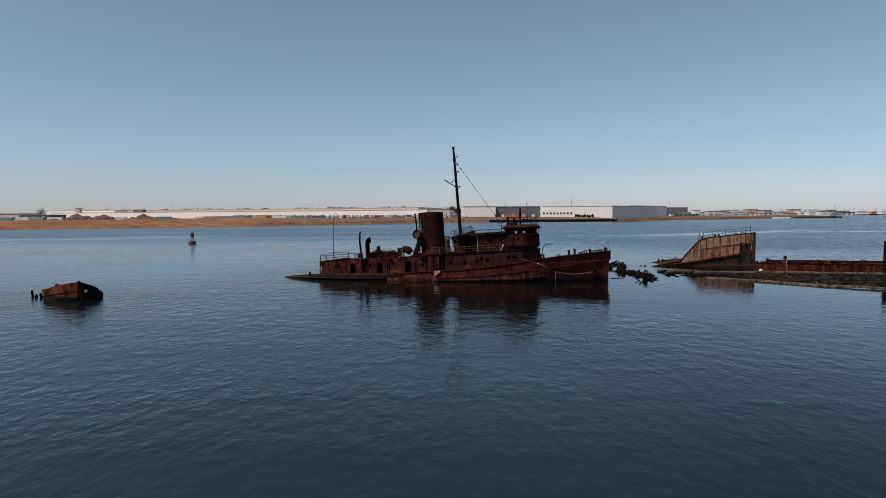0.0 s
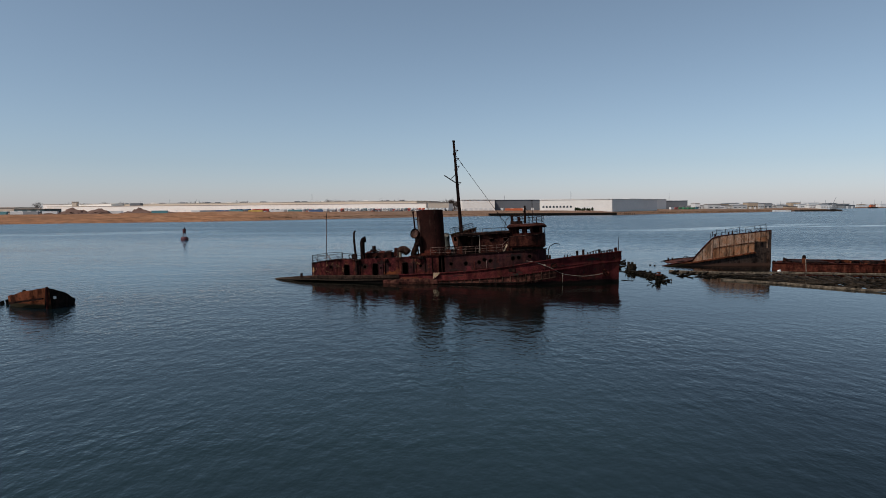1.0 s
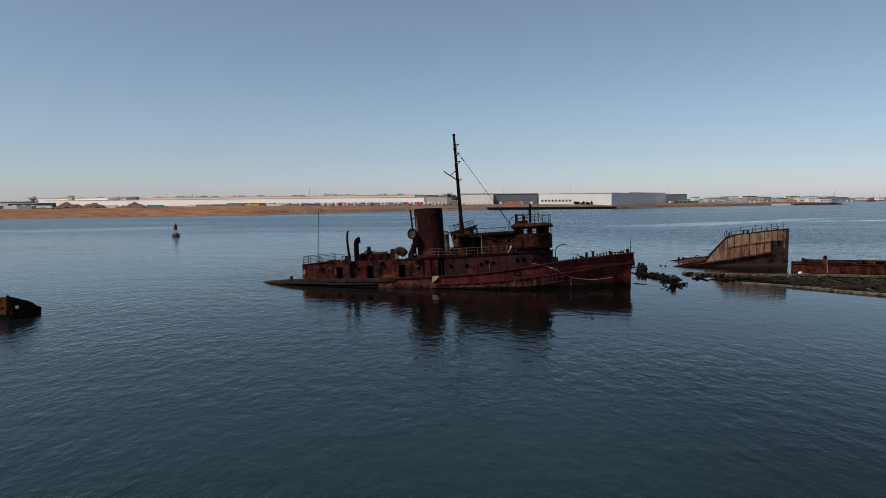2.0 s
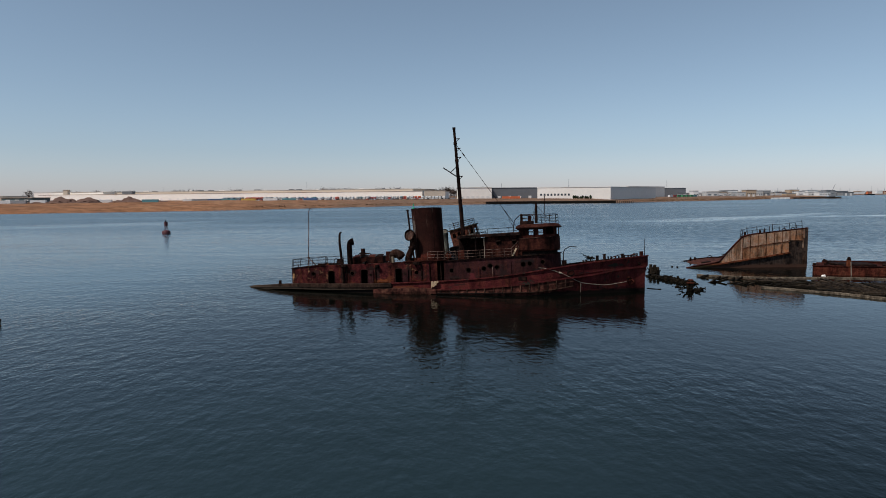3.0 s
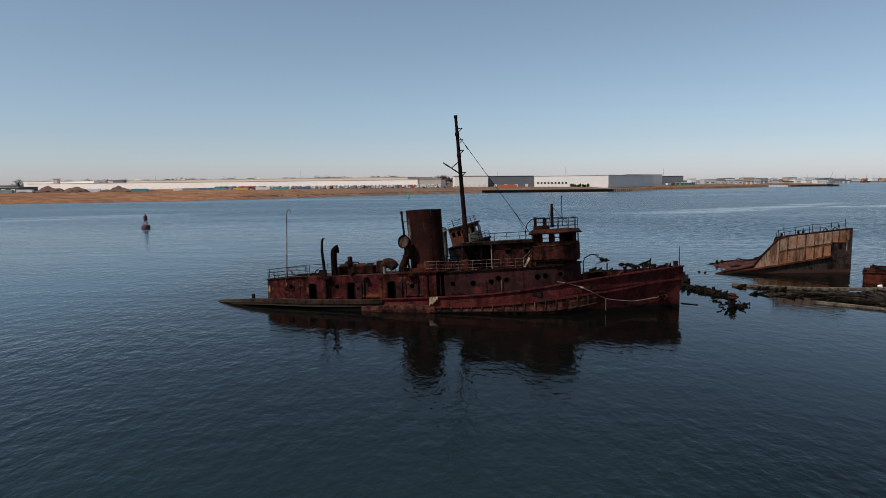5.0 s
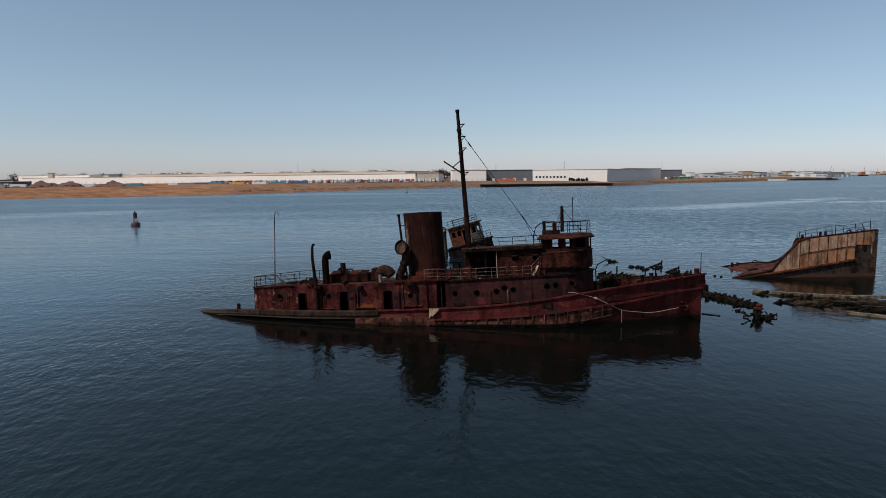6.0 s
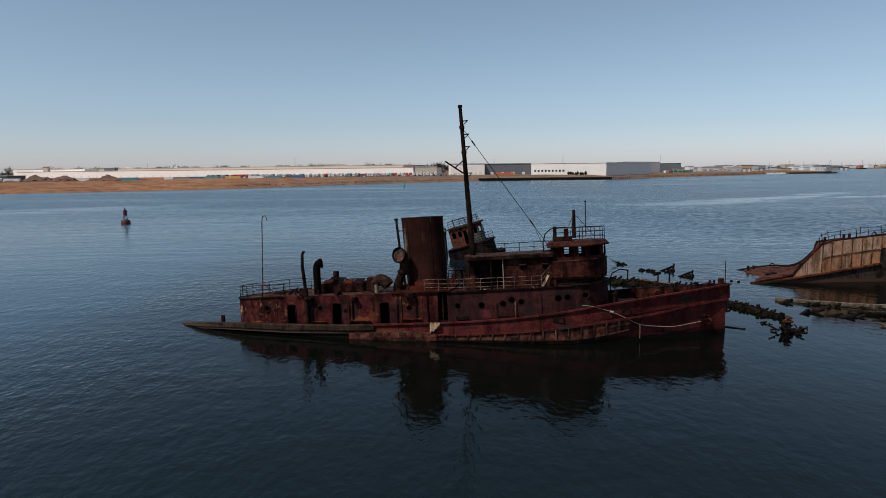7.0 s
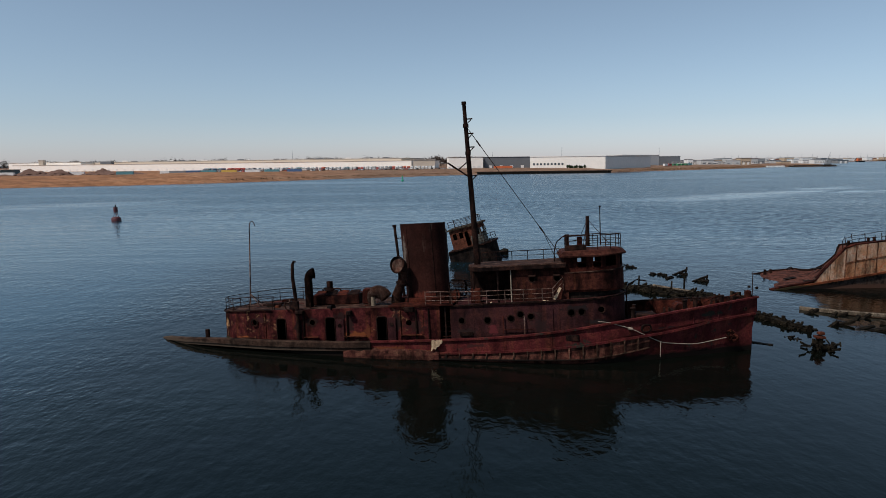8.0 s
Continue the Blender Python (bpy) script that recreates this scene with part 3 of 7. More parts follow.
# ---- the sunken tug ----
TUG = pose(0, 68, 0, -5, -3, -10)  # bow towards +x, starboard side (-y) lifted, stern down
BEAM = [(-18.4, 0.1), (-18.1, 0.8), (-17.4, 1.35), (-16.8, 1.75), (-15.5, 2.45), (-14, 2.95), (-12, 3.4), (-9, 3.75), (-5, 3.95), (0, 4.0), (7, 3.98), (9, 3.85), (11, 3.5),
        (13, 2.9), (15, 2.1), (17, 1.12), (18.3, 0.38), (18.9, 0.1)]
RAIL = [(-18.4, 0.62), (-16.8, 0.86), (-14, 0.95), (-12, 0.95), (-9, 0.84), (-4, 0.68), (0, 0.68), (3, 0.72), (5.6, 0.83), (7.8, 1.03), (10.4, 1.36), (12.2, 1.55), (14.2, 1.74), (16.5, 1.9), (18.9, 2.06)]
MOULD = [(-18.4, 0.5), (-14, 0.6), (-9, 0.42), (-3, 0.05), (1, -0.02), (4, -0.03), (5.85, 0.05), (7.5, 0.12), (8.8, 0.23), (10.2, 0.36), (11.6, 0.5), (12.8, 0.58), (14.4, 0.74), (16, 0.98), (18.75, 1.14)]
LIP = [(0.6, -0.28), (2, -0.36), (6, -0.46), (9, -0.51), (10.4, -0.4), (11.5, -0.27), (12.4, -0.14), (13.4, 0.1)]
STATIONS = [-18.4, -18.1, -17.4, -16.8, -16, -15, -14, -13, -12, -10.5, -9, -7, -5, -3, -1, 1, 3, 5, 7, 8, 9, 10, 11, 12, 13, 14, 15, 16, 17, 17.7, 18.3, 18.9]


def hull_row(s):
    """Half-breadths and heights down one side at station s, from the deck edge to the keel."""
    b, r, m = lerp(BEAM, s), lerp(RAIL, s), lerp(MOULD, s)
    bow = max(0.0, (s - 8) / 10.9)
    rake = 0.42 * bow ** 3
    deck = r - lerp([(-18, 0.35), (-9, 0.55), (0, 0.66), (8, 0.8), (19, 0.85)], s)
    inner = max(b - 0.1, 0.02)
    tuck = min(1.0, max(0.0, (-s - 7) / 8))
    return [(s - 0.02 * bow, inner, deck), (s, inner, r), (s, b, r), (s - rake * 0.4, b * (1 - 0.10 * bow) * (1 - 0.4 * tuck), m),
            (s - rake * 0.8, b * (0.985 - 0.24 * bow) * (1 - 0.85 * tuck), m - 0.9), (s - rake, b * (0.95 - 0.34 * bow) * (1 - 0.95 * tuck), m - 2.2), (s - rake, 0.0, m - 2.8)]


def hull_y(s, z):
    """Half-breadth of the hull's outside at station s and height z."""
    row = hull_row(s)[2:]
    return lerp([(p[2], p[1]) for p in row[::-1]], z)


def port(parent, s, z, w, r=0.17, blind=False):
    """A porthole's steel ring on the starboard side."""
    bm = B()
    outer = arc((s, -w - 0.03, z), r * 1.35, 0, 360, 16)[:-1]
    inner = arc((s, -w - 0.03, z), r * 0.95, 0, 360, 16)[:-1]
    back_o = [(x, y + 0.05, q) for x, y, q in outer]
    back_i = [(x, y + 0.05, q) for x, y, q in inner]
    rings = [[bm.verts.new(p) for p in ring] for ring in (back_o, outer, inner, back_i)]
    for a, b in zip(rings, rings[1:]):
        for k in range(16):
            bm.faces.new((a[k], a[(k + 1) % 16], b[(k + 1) % 16], b[k]))
    return part("porthole_rim", bm, DARK, parent)


def hole(bm, s, z, w, r):
    rod(bm, (s, -w - 0.5, z), (s, -w + 0.5, z), r, None, 16)


def rounded_door_cut(bm, s0, s1, z0, z1, w, r=0.12):
    pts = []
    for cx, cz, a0 in ((s1 - r, z1 - r, 0), (s0 + r, z1 - r, 90), (s0 + r, z0 + r, 180), (s1 - r, z0 + r, 270)):
        pts += [(x, z) for x, _, z in arc((cx, 0, cz), r, a0, a0 + 90, 4)]
    f = [bm.verts.new((x, -w - 0.6, z)) for x, z in pts]
    g = [bm.verts.new((x, -w + 0.5, z)) for x, z in pts]
    for i in range(len(f)):
        j = (i + 1) % len(f)
        bm.faces.new((f[i], f[j], g[j], g[i]))
    bm.faces.new(f[::-1])
    bm.faces.new(g)


def door_frame(parent, s0, s1, z0, z1, w, r=0.12):
    pts = []
    for cx, cz, a0 in ((s1 - r, z1 - r, 0), (s0 + r, z1 - r, 90), (s0 + r, z0 + r, 180), (s1 - r, z0 + r, 270)):
        pts += [(x, -w - 0.01, z) for x, _, z in arc((cx, 0, cz), r, a0, a0 + 90, 4)]
    pts.append(pts[0])
    part("door_frame", pipe(B(), pts, 0.035, 6, False), DARK, parent)


def house_shell(name, outline, inset, lo, hi, material, parent, thick=0.06):
    """A hollow deckhouse with a top slab, open inside."""
    ob = part(name, prism(B(), outline, lo, hi), material, parent, smooth=True)
    f0 = lo if callable(lo) else (lambda x, y: lo)
    f1 = hi if callable(hi) else (lambda x, y: hi)
    cx = sum(p[0] for p in outline) / len(outline)
    hx = max(abs(p[0] - cx) for p in outline)
    hy = max(abs(p[1]) for p in outline)
    inner = [(cx + (x - cx) * (1 - thick / hx), y * (1 - thick / hy)) for x, y in outline]
    carve(ob, prism(B(), inner, lambda x, y: f0(x, y) + 0.05, lambda x, y: f1(x, y) - 0.06))
    return ob


def cowl(name, parent, base, height, r, mouth, turn, material, lean=(0, 0), label=""):
    """A ventilator cowl: a pipe that bends forward into a wide open mouth."""
    x, y, z = base
    lx, ly = lean
    d = Vector((math.cos(radians(turn)), math.sin(radians(turn)), 0))
    top = Vector((x + lx, y + ly, z + height))
    pts = [Vector(base), Vector(base).lerp(top, 0.5), top]
    rad = [r, r, r]
    for i in range(1, 7):
        a = radians(88 * i / 6)
        pts.append(top + d * mouth * 1.1 * (1 - math.cos(a)) + Vector((0, 0, 1)) * mouth * 1.1 * math.sin(a))
        rad.append(r + (mouth - r) * (i / 6) ** 1.5)
    bm = B()
    pipe(bm, *spline(pts, rad, 3), 16, False)
    bmesh.ops.solidify(bm, geom=bm.faces[:], thickness=0.03)
    return part(name, bm, material, parent, label, True)


def build_tug():
    tug = thing("tugboat", "rusted maroon tugboat wreck settled stern-down in the river", "tugboat", TUG)
    # hull with bulwark
    bm = B()
    rows = []
    for s in STATIONS:
        half = hull_row(s)
        rows.append([bm.verts.new((x, -y, z)) for x, y, z in half] + [bm.verts.new((x, y, z)) for x, y, z in half[-2::-1]])
    for a, b in zip(rows, rows[1:]):
        for k in range(len(a) - 1):
            bm.faces.new((a[k], b[k], b[k + 1], a[k + 1]))
    bm.faces.new(rows[-1][1:-1])
    hull = part("hull", bm, RED, tug, "maroon riveted hull plating with rust", True)
    # main deck
    bm = B()
    rows = [[bm.verts.new((hull_row(s)[0][0], sgn * (hull_row(s)[0][1] + 0.04), hull_row(s)[0][2])) for sgn in (-1, 1)] for s in STATIONS]
    for a, b in zip(rows, rows[1:]):
        bm.faces.new((a[0], b[0], b[1], a[1]))
    part("deck", bm, DARK, tug, "dark rotten steel main deck")
    for side in (-1, 1):
        line = [(s, side * lerp(BEAM, s), lerp(RAIL, s)) for s in STATIONS if s > -4]
        part("gunwale", sweep(B(), [(x, y, z + 0.02) for x, y, z in line], 0.24, 0.09), RED if side < 0 else DARK, hull)
        mould = [hull_row(s)[3] for s in STATIONS if s > -4]
        part("rubbing_strake", sweep(B(), [(x, side * (y + 0.03), z) for x, y, z in mould], 0.16, 0.12), RED, hull)
        # a deep timber guard along the stern quarter, running out to a thin point
        bm = B()
        rings = []
        for q in [t for t in STATIONS if t <= -2.9]:
            thick = lerp([(-18.4, 0.16), (-16.8, 0.3), (-13, 0.46), (-9, 0.56), (-3, 0.52)], q)
            y0, top = lerp(BEAM, q), lerp(RAIL, q) + 0.04 + 0.03 * noise.noise((q * 0.9, side, 2))
            low = thick * (1 + 0.12 * noise.noise((q * 1.7, side, 9)))
            rings.append([bm.verts.new((q, side * (y0 + u), top - v * low)) for u, v in ((-0.16, 0), (0.1, 0), (0.19, 0.1), (0.2, 0.62), (0.13, 0.66), (0.12, 1.0), (-0.16, 1.0))])
        for a, b in zip(rings, rings[1:]):
            for k in range(7):
                bm.faces.new((a[k], a[(k + 1) % 7], b[(k + 1) % 7], b[k]))
        bm.faces.new(rings[0])
        bm.faces.new(rings[-1])
        part("stern_guard", bm, GUARD, hull, "weedy brown fender guard at the stern")
        bm = B()
        rows = [[bm.verts.new((hull_row(q)[1][0], side * (hull_row(q)[1][1] - 0.025), z)) for z in (hull_row(q)[0][2] + 0.01, hull_row(q)[1][2] - 0.03)] for q in STATIONS if q < 18.5]
        for a, b in zip(rows, rows[1:]):
            bm.faces.new((a[0], b[0], b[1], a[1]))
        part("bulwark_lining", bm, RUST, hull, "flaking brown rust inside the bulwark")
    # torn rusty doubling plate where the guard ends and the fender band begins
    bm = B()
    rings = []
    for i in range(19):
        q = -4.6 + 5.5 * i / 18
        y0 = lerp(BEAM, q)
        ragged = 0.1 * noise.noise((q * 2.3, 4, 1)) - 0.14 * max(0.0, (q + 2.0) / 2.9)
        rings.append([bm.verts.new((q, -(y0 + u), z)) for u, z in ((-0.05, 0.3 + ragged), (0.05, 0.3 + ragged), (0.16, 0.2 + ragged), (0.22, -0.08), (0.19, -0.3 + 0.5 * ragged), (-0.05, -0.34))])
    for a, b in zip(rings, rings[1:]):
        for k in range(6):
            bm.faces.new((a[k], a[(k + 1) % 6], b[(k + 1) % 6], b[k]))
    bm.faces.new(rings[0])
    bm.faces.new(rings[-1])
    part("doubling_plate", bm, FENDER, hull, "torn brown doubling plate along the waterline")
    # ribs of the fender band, between the strake and a flared lower lip
    stretch = [0.7 + 0.45 * i for i in range(27)]
    def lip(q):
        x, y, z = hull_row(q)[3]
        return (q, -hull_y(q, lerp(LIP, q)) - lerp([(0.7, 0.17), (9, 0.2), (12.4, 0.02)], q), lerp(LIP, q))
    bm = B()
    rows = [[bm.verts.new((q, -hull_row(q)[3][1] - 0.01, hull_row(q)[3][2] - 0.02)), bm.verts.new((q, -hull_row(q)[3][1] - 0.02, 0.5 * hull_row(q)[3][2] + 0.5 * lerp(LIP, q))), bm.verts.new(lip(q)), bm.verts.new((q, lip(q)[1] + 0.1, lip(q)[2] - 0.06)), bm.verts.new((q, -hull_y(q, lip(q)[2] - 0.4) + 0.06, lip(q)[2] - 0.4))] for q in stretch]
    for a, b in zip(rows, rows[1:]):
        for k in range(4):
            bm.faces.new((a[k], b[k], b[k + 1], a[k + 1]))
    band = part("fender_band", bm, FENDER, hull, "rust-pink recessed fender band above the waterline")
    part("lower_lip", sweep(B(), [lip(q) for q in stretch], 0.07, 0.06), TIDE, band)
    for i in range(15):
        q = 1.29 + 0.745 * i
        top, foot = hull_row(q)[3], lip(q)
        bm = B()
        v = [bm.verts.new((q + u, y, z)) for u in (-0.035, 0.035) for y, z in ((-top[1] - 0.0, top[2]), (-top[1] - 0.13, top[2] - 0.02), (foot[1] - 0.03, foot[2]), (foot[1] + 0.16, foot[2]))]
        for f in ((0, 1, 2, 3), (7, 6, 5, 4), (0, 4, 5, 1), (1, 5, 6, 2), (2, 6, 7, 3), (3, 7, 4, 0)):
            bm.faces.new([v[k] for k in f])
        part("rib", bm, TIDE, band)
    part("freeing_port", box(B(), 8.2, -lerp(BEAM, 8.2) + 0.01, 0.66, 0.72, 0.07, 0.34, None, 0.02), DARK, hull, "rusted freeing-port cover")
    # bulwark freeing ports, hawse rings
    for s, z, r in ((12.2, 0.95, 0.29), (17.2, 0.1, 0.2), (18.1, 1.45, 0.1)):
        w = hull_y(s + 0.1, z) + 0.03
        m = pose(s, -w, z, 90, 0, {12.2: 22, 17.2: 30, 18.1: 32}[s])
        bm = B()
        pts = [m @ Vector((r * math.cos(a), r * 0.75 * math.sin(a), 0)) for a in [2 * math.pi * k / 14 for k in range(15)]]
        pipe(bm, pts, 0.055, 8, False)
        ring = part("hawse_ring", bm, DARK, hull)
        bm = B()
        bmesh.ops.create_cone(bm, cap_ends=True, segments=16, radius1=r * 0.9, radius2=r * 0.9, depth=0.03, matrix=m @ Matrix.Diagonal((1, 0.75, 1, 1)))
        part("hawse_plate", bm, RUST, ring)

    # plate laps: raised butt straps down the bulwark and hull
    for s in (-1.5, 1.9, 4.6, 7.1, 9.7, 11.3, 13.2, 14.9, 16.4):
        pts = [(s, -hull_y(s, z) - 0.012, z) for z in (lerp(RAIL, s) - 0.04, 0.5 * lerp(RAIL, s) + 0.5 * lerp(MOULD, s), lerp(MOULD, s) + 0.08)]
        part("butt_strap", pipe(B(), pts, 0.02, 5), RED, hull)
    # aft deckhouse
    top_a = lambda x, y: lerp([(-13.4, 2.28), (-10, 2.5), (-7.5, 2.28), (-4, 2.3), (0.8, 2.42)], x)
    aft = house_shell("aft_deckhouse", stadium(-13.6, 0.8, 2.6, 4.2), 0.06, 0.1, top_a, AFTHOUSE, tug)
    part("roof_plating", prism(B(), stadium(-13.5, 0.75, 2.54, 4.1), lambda x, y: top_a(x, y) - 0.03, lambda x, y: top_a(x, y) + 0.025), ROOF, aft, "brown weathered plating of the house top")
    doors = [(-9.16, -8.6, 0.25, 1.93), (-6.1, -5.52, 0.2, 1.93), (-2.97, -2.38, 0.15, 1.9)]
    cut = B()
    for d in doors:
        rounded_door_cut(cut, *d, 2.6)
    for s, z in ((-10.6, 1.75), (-6.92, 1.66), (-1.05, 1.5)):
        hole(cut, s, z, 2.6, 0.17)
    carve(aft, cut)
    for d in doors:
        door_frame(aft, *d, 2.6)
    for s, z in ((-10.6, 1.75), (-6.92, 1.66)):
        port(aft, s, z, 2.58)
    # narrow door leaves folded back against the wall
    for s in (-5.2, -2.05):
        bm = B()
        box(bm, s, -2.68, 1.1, 0.5, 0.06, 1.5, None, 0.02)
        leaf = part("door_leaf", bm, HOUSE, aft, "rusted steel door leaf folded open")
        part("deadlight", rod(B(), (s, -2.70, 1.45), (s, -2.74, 1.45), 0.11, None, 12), DARK, leaf)
    part("house_coaming", sweep(B(), [(x, y * 1.02, top_a(x, y) + 0.03) for x, y in stadium(-13.65, 0.8, 2.62, 4.2)][2:], 0.06, 0.06), DARK, aft)
    part("house_skirt", sweep(B(), [(x, y * 1.015, 0.62) for x, y in stadium(-13.6, 0.8, 2.62, 4.2)][2:], 0.06, 0.16), ORANGE, aft, "orange rust band low on the house")
    for s in (-9.9, -7.9, -4.95, -3.4, -0.2):
        part("butt_strap", box(B(), s, -2.605, 1.3, 0.05, 0.03, 1.9), AFTHOUSE, aft)
    # forward deckhouse
    top_f = lambda x, y: lerp([(1.4, 2.40), (7.5, 2.46), (11.4, 2.66)], x)
    fwd = house_shell("forward_deckhouse", stadium(1.4, 11.5, 2.6, 0, 2.4), 0.06, 0.1, top_f, HOUSE, tug)
    cut = B()
    ports = [(2.07, 1.54), (3.54, 1.52), (4.88, 1.59), (5.43, 1.81), (6.01, 1.68), (8.27, 1.83), (8.83, 1.86), (9.92, 1.95)]
    for s, z in ports:
        w = 2.6 if s < 9.1 else 2.6 * math.sqrt(max(0.0, 1 - ((s - 9.1) / 2.4) ** 2))
        hole(cut, s, z, w, 0.18)
    carve(fwd, cut)
    for s, z in ports:
        port(fwd, s, z, 2.58 if s < 9.1 else 2.42)
    part("house_coaming", sweep(B(), [(x, y, top_f(x, y) + 0.02) for x, y in stadium(1.4, 11.56, 2.66, 0, 2.4)][:-1], 0.1, 0.08), DARK, fwd)
    for s in (2.75, 4.25, 5.15, 7.6):
        part("butt_strap", box(B(), s, -2.605, 1.4, 0.045, 0.03, 2.0), HOUSE, fwd)
    # pipes and brackets on the forward house side
    for s in (4.45, 5.65):
        part("stand_pipe", rod(B(), (s, -2.78, 0.75), (s, -2.72, 1.75), 0.035), RAILM if s > 5 else RUST, fwd)
    part("grab_bar", rod(B(), (4.5, -2.75, 1.0), (6.1, -2.75, 0.98), 0.025), RUST, fwd)
    part("vent_louver", box(B(), 2.3, -2.63, 0.78, 0.72, 0.08, 0.22), DARK, fwd)
    part("side_door", box(B(), 6.95, -2.63, 1.3, 0.62, 0.07, 1.7, None, 0.02), HOUSE, fwd)
    # companionway stairs between the houses
    steps = part("side_stair", box(B(), 1.1, -1.3, 1.2, 0.08, 2.4, 2.3), DARK, tug)
    for i in range(8):
        part("stair_tread", box(B(), 1.1, -2.5 + 0.12 * i, 0.35 + 0.27 * i, 0.56, 0.2, 0.05), RUST, steps)
    # boat deck top edge between the houses
    part("boat_deck", prism(B(), [(-2.2, -2.75), (1.6, -2.75), (1.6, 2.75), (-2.2, 2.75)], 2.45, 2.53), RUST, tug)

    # texas house with its open wing under the canopy
    roof_z = lambda x, y: 4.58 + 0.012 * (x - 2.5) - 0.01 * abs(y)
    tex = house_shell("texas_house", [(8.2, 1.95), (8.2, -1.95), (5.0, -1.95), (5.0, 1.95)], 0.06, 2.46, 4.5, APRON, tug)
    cut = B()
    for s in (6.15, 7.55):
        hole(cut, s, 3.72, 1.95, 0.15)
    carve(tex, cut)
    for s in (6.15, 7.55):
        port(tex, s, 3.72, 1.93, 0.15)
    canopy = part("canopy", prism(B(), stadium(2.35, 8.1, 2.2, 0.9, 0), lambda x, y: roof_z(x, y) - 0.12, roof_z), ROOF, tug, "buckled rusty canopy roof plate")
    part("canopy_edge", sweep(B(), [(x, y, roof_z(x, y) - 0.16) for x, y in stadium(2.37, 8.1, 2.21, 0.9, 0)][1:], 0.06, 0.2), DARK, canopy)
    for x, y in ((2.75, -1.7), (4.2, -1.98), (2.75, 1.7), (4.2, 1.98), (4.95, -2.02)):
        part("canopy_post", rod(B(), (x, y, 2.42), (x, y, 4.45), 0.06 if x < 4.9 else 0.03), DARK if x < 4.9 else ROPE, canopy)
    part("inner_bulkhead", box(B(), 3.6, 0.9, 3.4, 2.6, 0.08, 1.9), DARK, tex)
    part("locker", box(B(), 2.85, -1.5, 2.85, 0.6, 0.5, 0.85, None, 0.03), RUST, tex)
    railing(tug, [(0.0, -2.62, 2.5), (0.9, -2.62, 2.5), (1.5, -2.55, 2.45), (2.5, -2.55, 2.44), (3.55, -2.55, 2.44), (4.6, -2.55, 2.45), (5.65, -2.55, 2.45), (6.7, -2.55, 2.46), (7.3, -2.5, 2.47), (7.9, -2.1, 3.05)], 0.76, 3)
    railing(tug, [(0.0, 2.5, 2.5), (1.5, 2.5, 2.45), (3.0, 2.5, 2.44), (4.6, 2.5, 2.45), (6.2, 2.5, 2.45), (7.8, 2.5, 2.46)], 0.76, 3)
    railing(tug, [(3.0, 1.95, 4.55), (3.9, 2.05, 4.55), (4.9, 2.1, 4.56), (5.9, 2.1, 4.57), (6.9, 2.1, 4.58), (7.9, 2.0, 4.6)], 0.62, 2, name="canopy_railing", mat=DARK)
    part("leaning_board", box(B(), 0, 0, 0, 0.14, 0.05, 0.75, pose(7.55, -2.3, 2.9, 0, 28, 0)), PALEPLATE, tug, "bleached plank leaning on the rail")

    # pilothouse
    plan = stadium(8.0, 11.45, 1.92, 0, 2.0)
    ph = house_shell("pilothouse", plan, 0.06, 2.9, 5.1, RUST, tug)
    cut = B()
    for s0, s1 in ((8.72, 9.26), (9.6, 10.08)):
        box(cut, (s0 + s1) / 2, 0, 4.62, s1 - s0, 6, 0.62)
    box(cut, 10.65, -2, 4.62, 0.62, 3.4, 0.6)
    for a in (-20, 20):
        box(cut, 1.6, 0, 4.62, 2.4, 0.5, 0.6, pose(9.6, 0, 0, 0, 0, a))
    box(cut, 7.95, 0.4, 4.2, 0.6, 0.7, 1.5)
    carve(ph, cut)
    part("pilothouse_apron", prism(B(), [(x + 0.05 * (1 if x > 9 else -1), y * 1.06) for x, y in plan], 3.04, lambda x, y: 4.0 + 0.03 * (x - 8)), APRON, ph, "deep rust-brown steel apron below the windows")
    part("window_sill", sweep(B(), [(x + 0.03, y * 1.05, 4.02 + 0.03 * (x - 8)) for x, y in plan], 0.14, 0.06), ROOF, ph)
    # the black holds soot and the apron's shade together
    part("pilothouse_base", prism(B(), stadium(7.9, 11.25, 1.82, 0, 1.95), 2.44, 3.04), NEAR_BLACK, ph, "sooty band under the pilothouse with the apron shade in its colour")
    eave = [(9.8 + (x - 9.8) * 1.12, y * 1.17) for x, y in plan]
    # the visor slopes out to a thick drooping brim
    bm = B()
    rings = [[bm.verts.new((9.8 + (x - 9.8) * kx, y * ky, z + 0.02 * math.sin(3 * x))) for x, y in plan]
             for kx, ky, z in ((1.06, 1.1, 4.98), (1.14, 1.2, 4.92), (1.15, 1.21, 5.0), (1.03, 1.05, 5.22), (0.98, 0.98, 5.26), (0.5, 0.5, 5.3))]
    for r0, r1 in zip(rings, rings[1:]):
        for i in range(len(plan)):
            j = (i + 1) % len(plan)
            bm.faces.new((r0[i], r0[j], r1[j], r1[i]))
    bm.faces.new(rings[0])
    bm.faces.new(rings[-1])
    part("roof", bm, VISOR, ph, "flaking rusty pilothouse roof visor")
    for x0, x1 in ((8.72, 9.26), (9.6, 10.08)):
        for side in (-1, 1):
            bm = box(B(), (x0 + x1) / 2, side * 1.94, 4.6, x1 - x0 + 0.1, 0.05, 0.05)
            for x in (x0, x1):
                box(bm, x, side * 1.94, 4.62, 0.06, 0.05, 0.68)
            part("window_frame", bm, RUST, ph)
    rp = [(9.6 + (x - 9.6) * 0.98, y * 0.86, 5.22) for x, y in stadium(8.2, 11.45, 1.75, 0, 1.5, 3)]
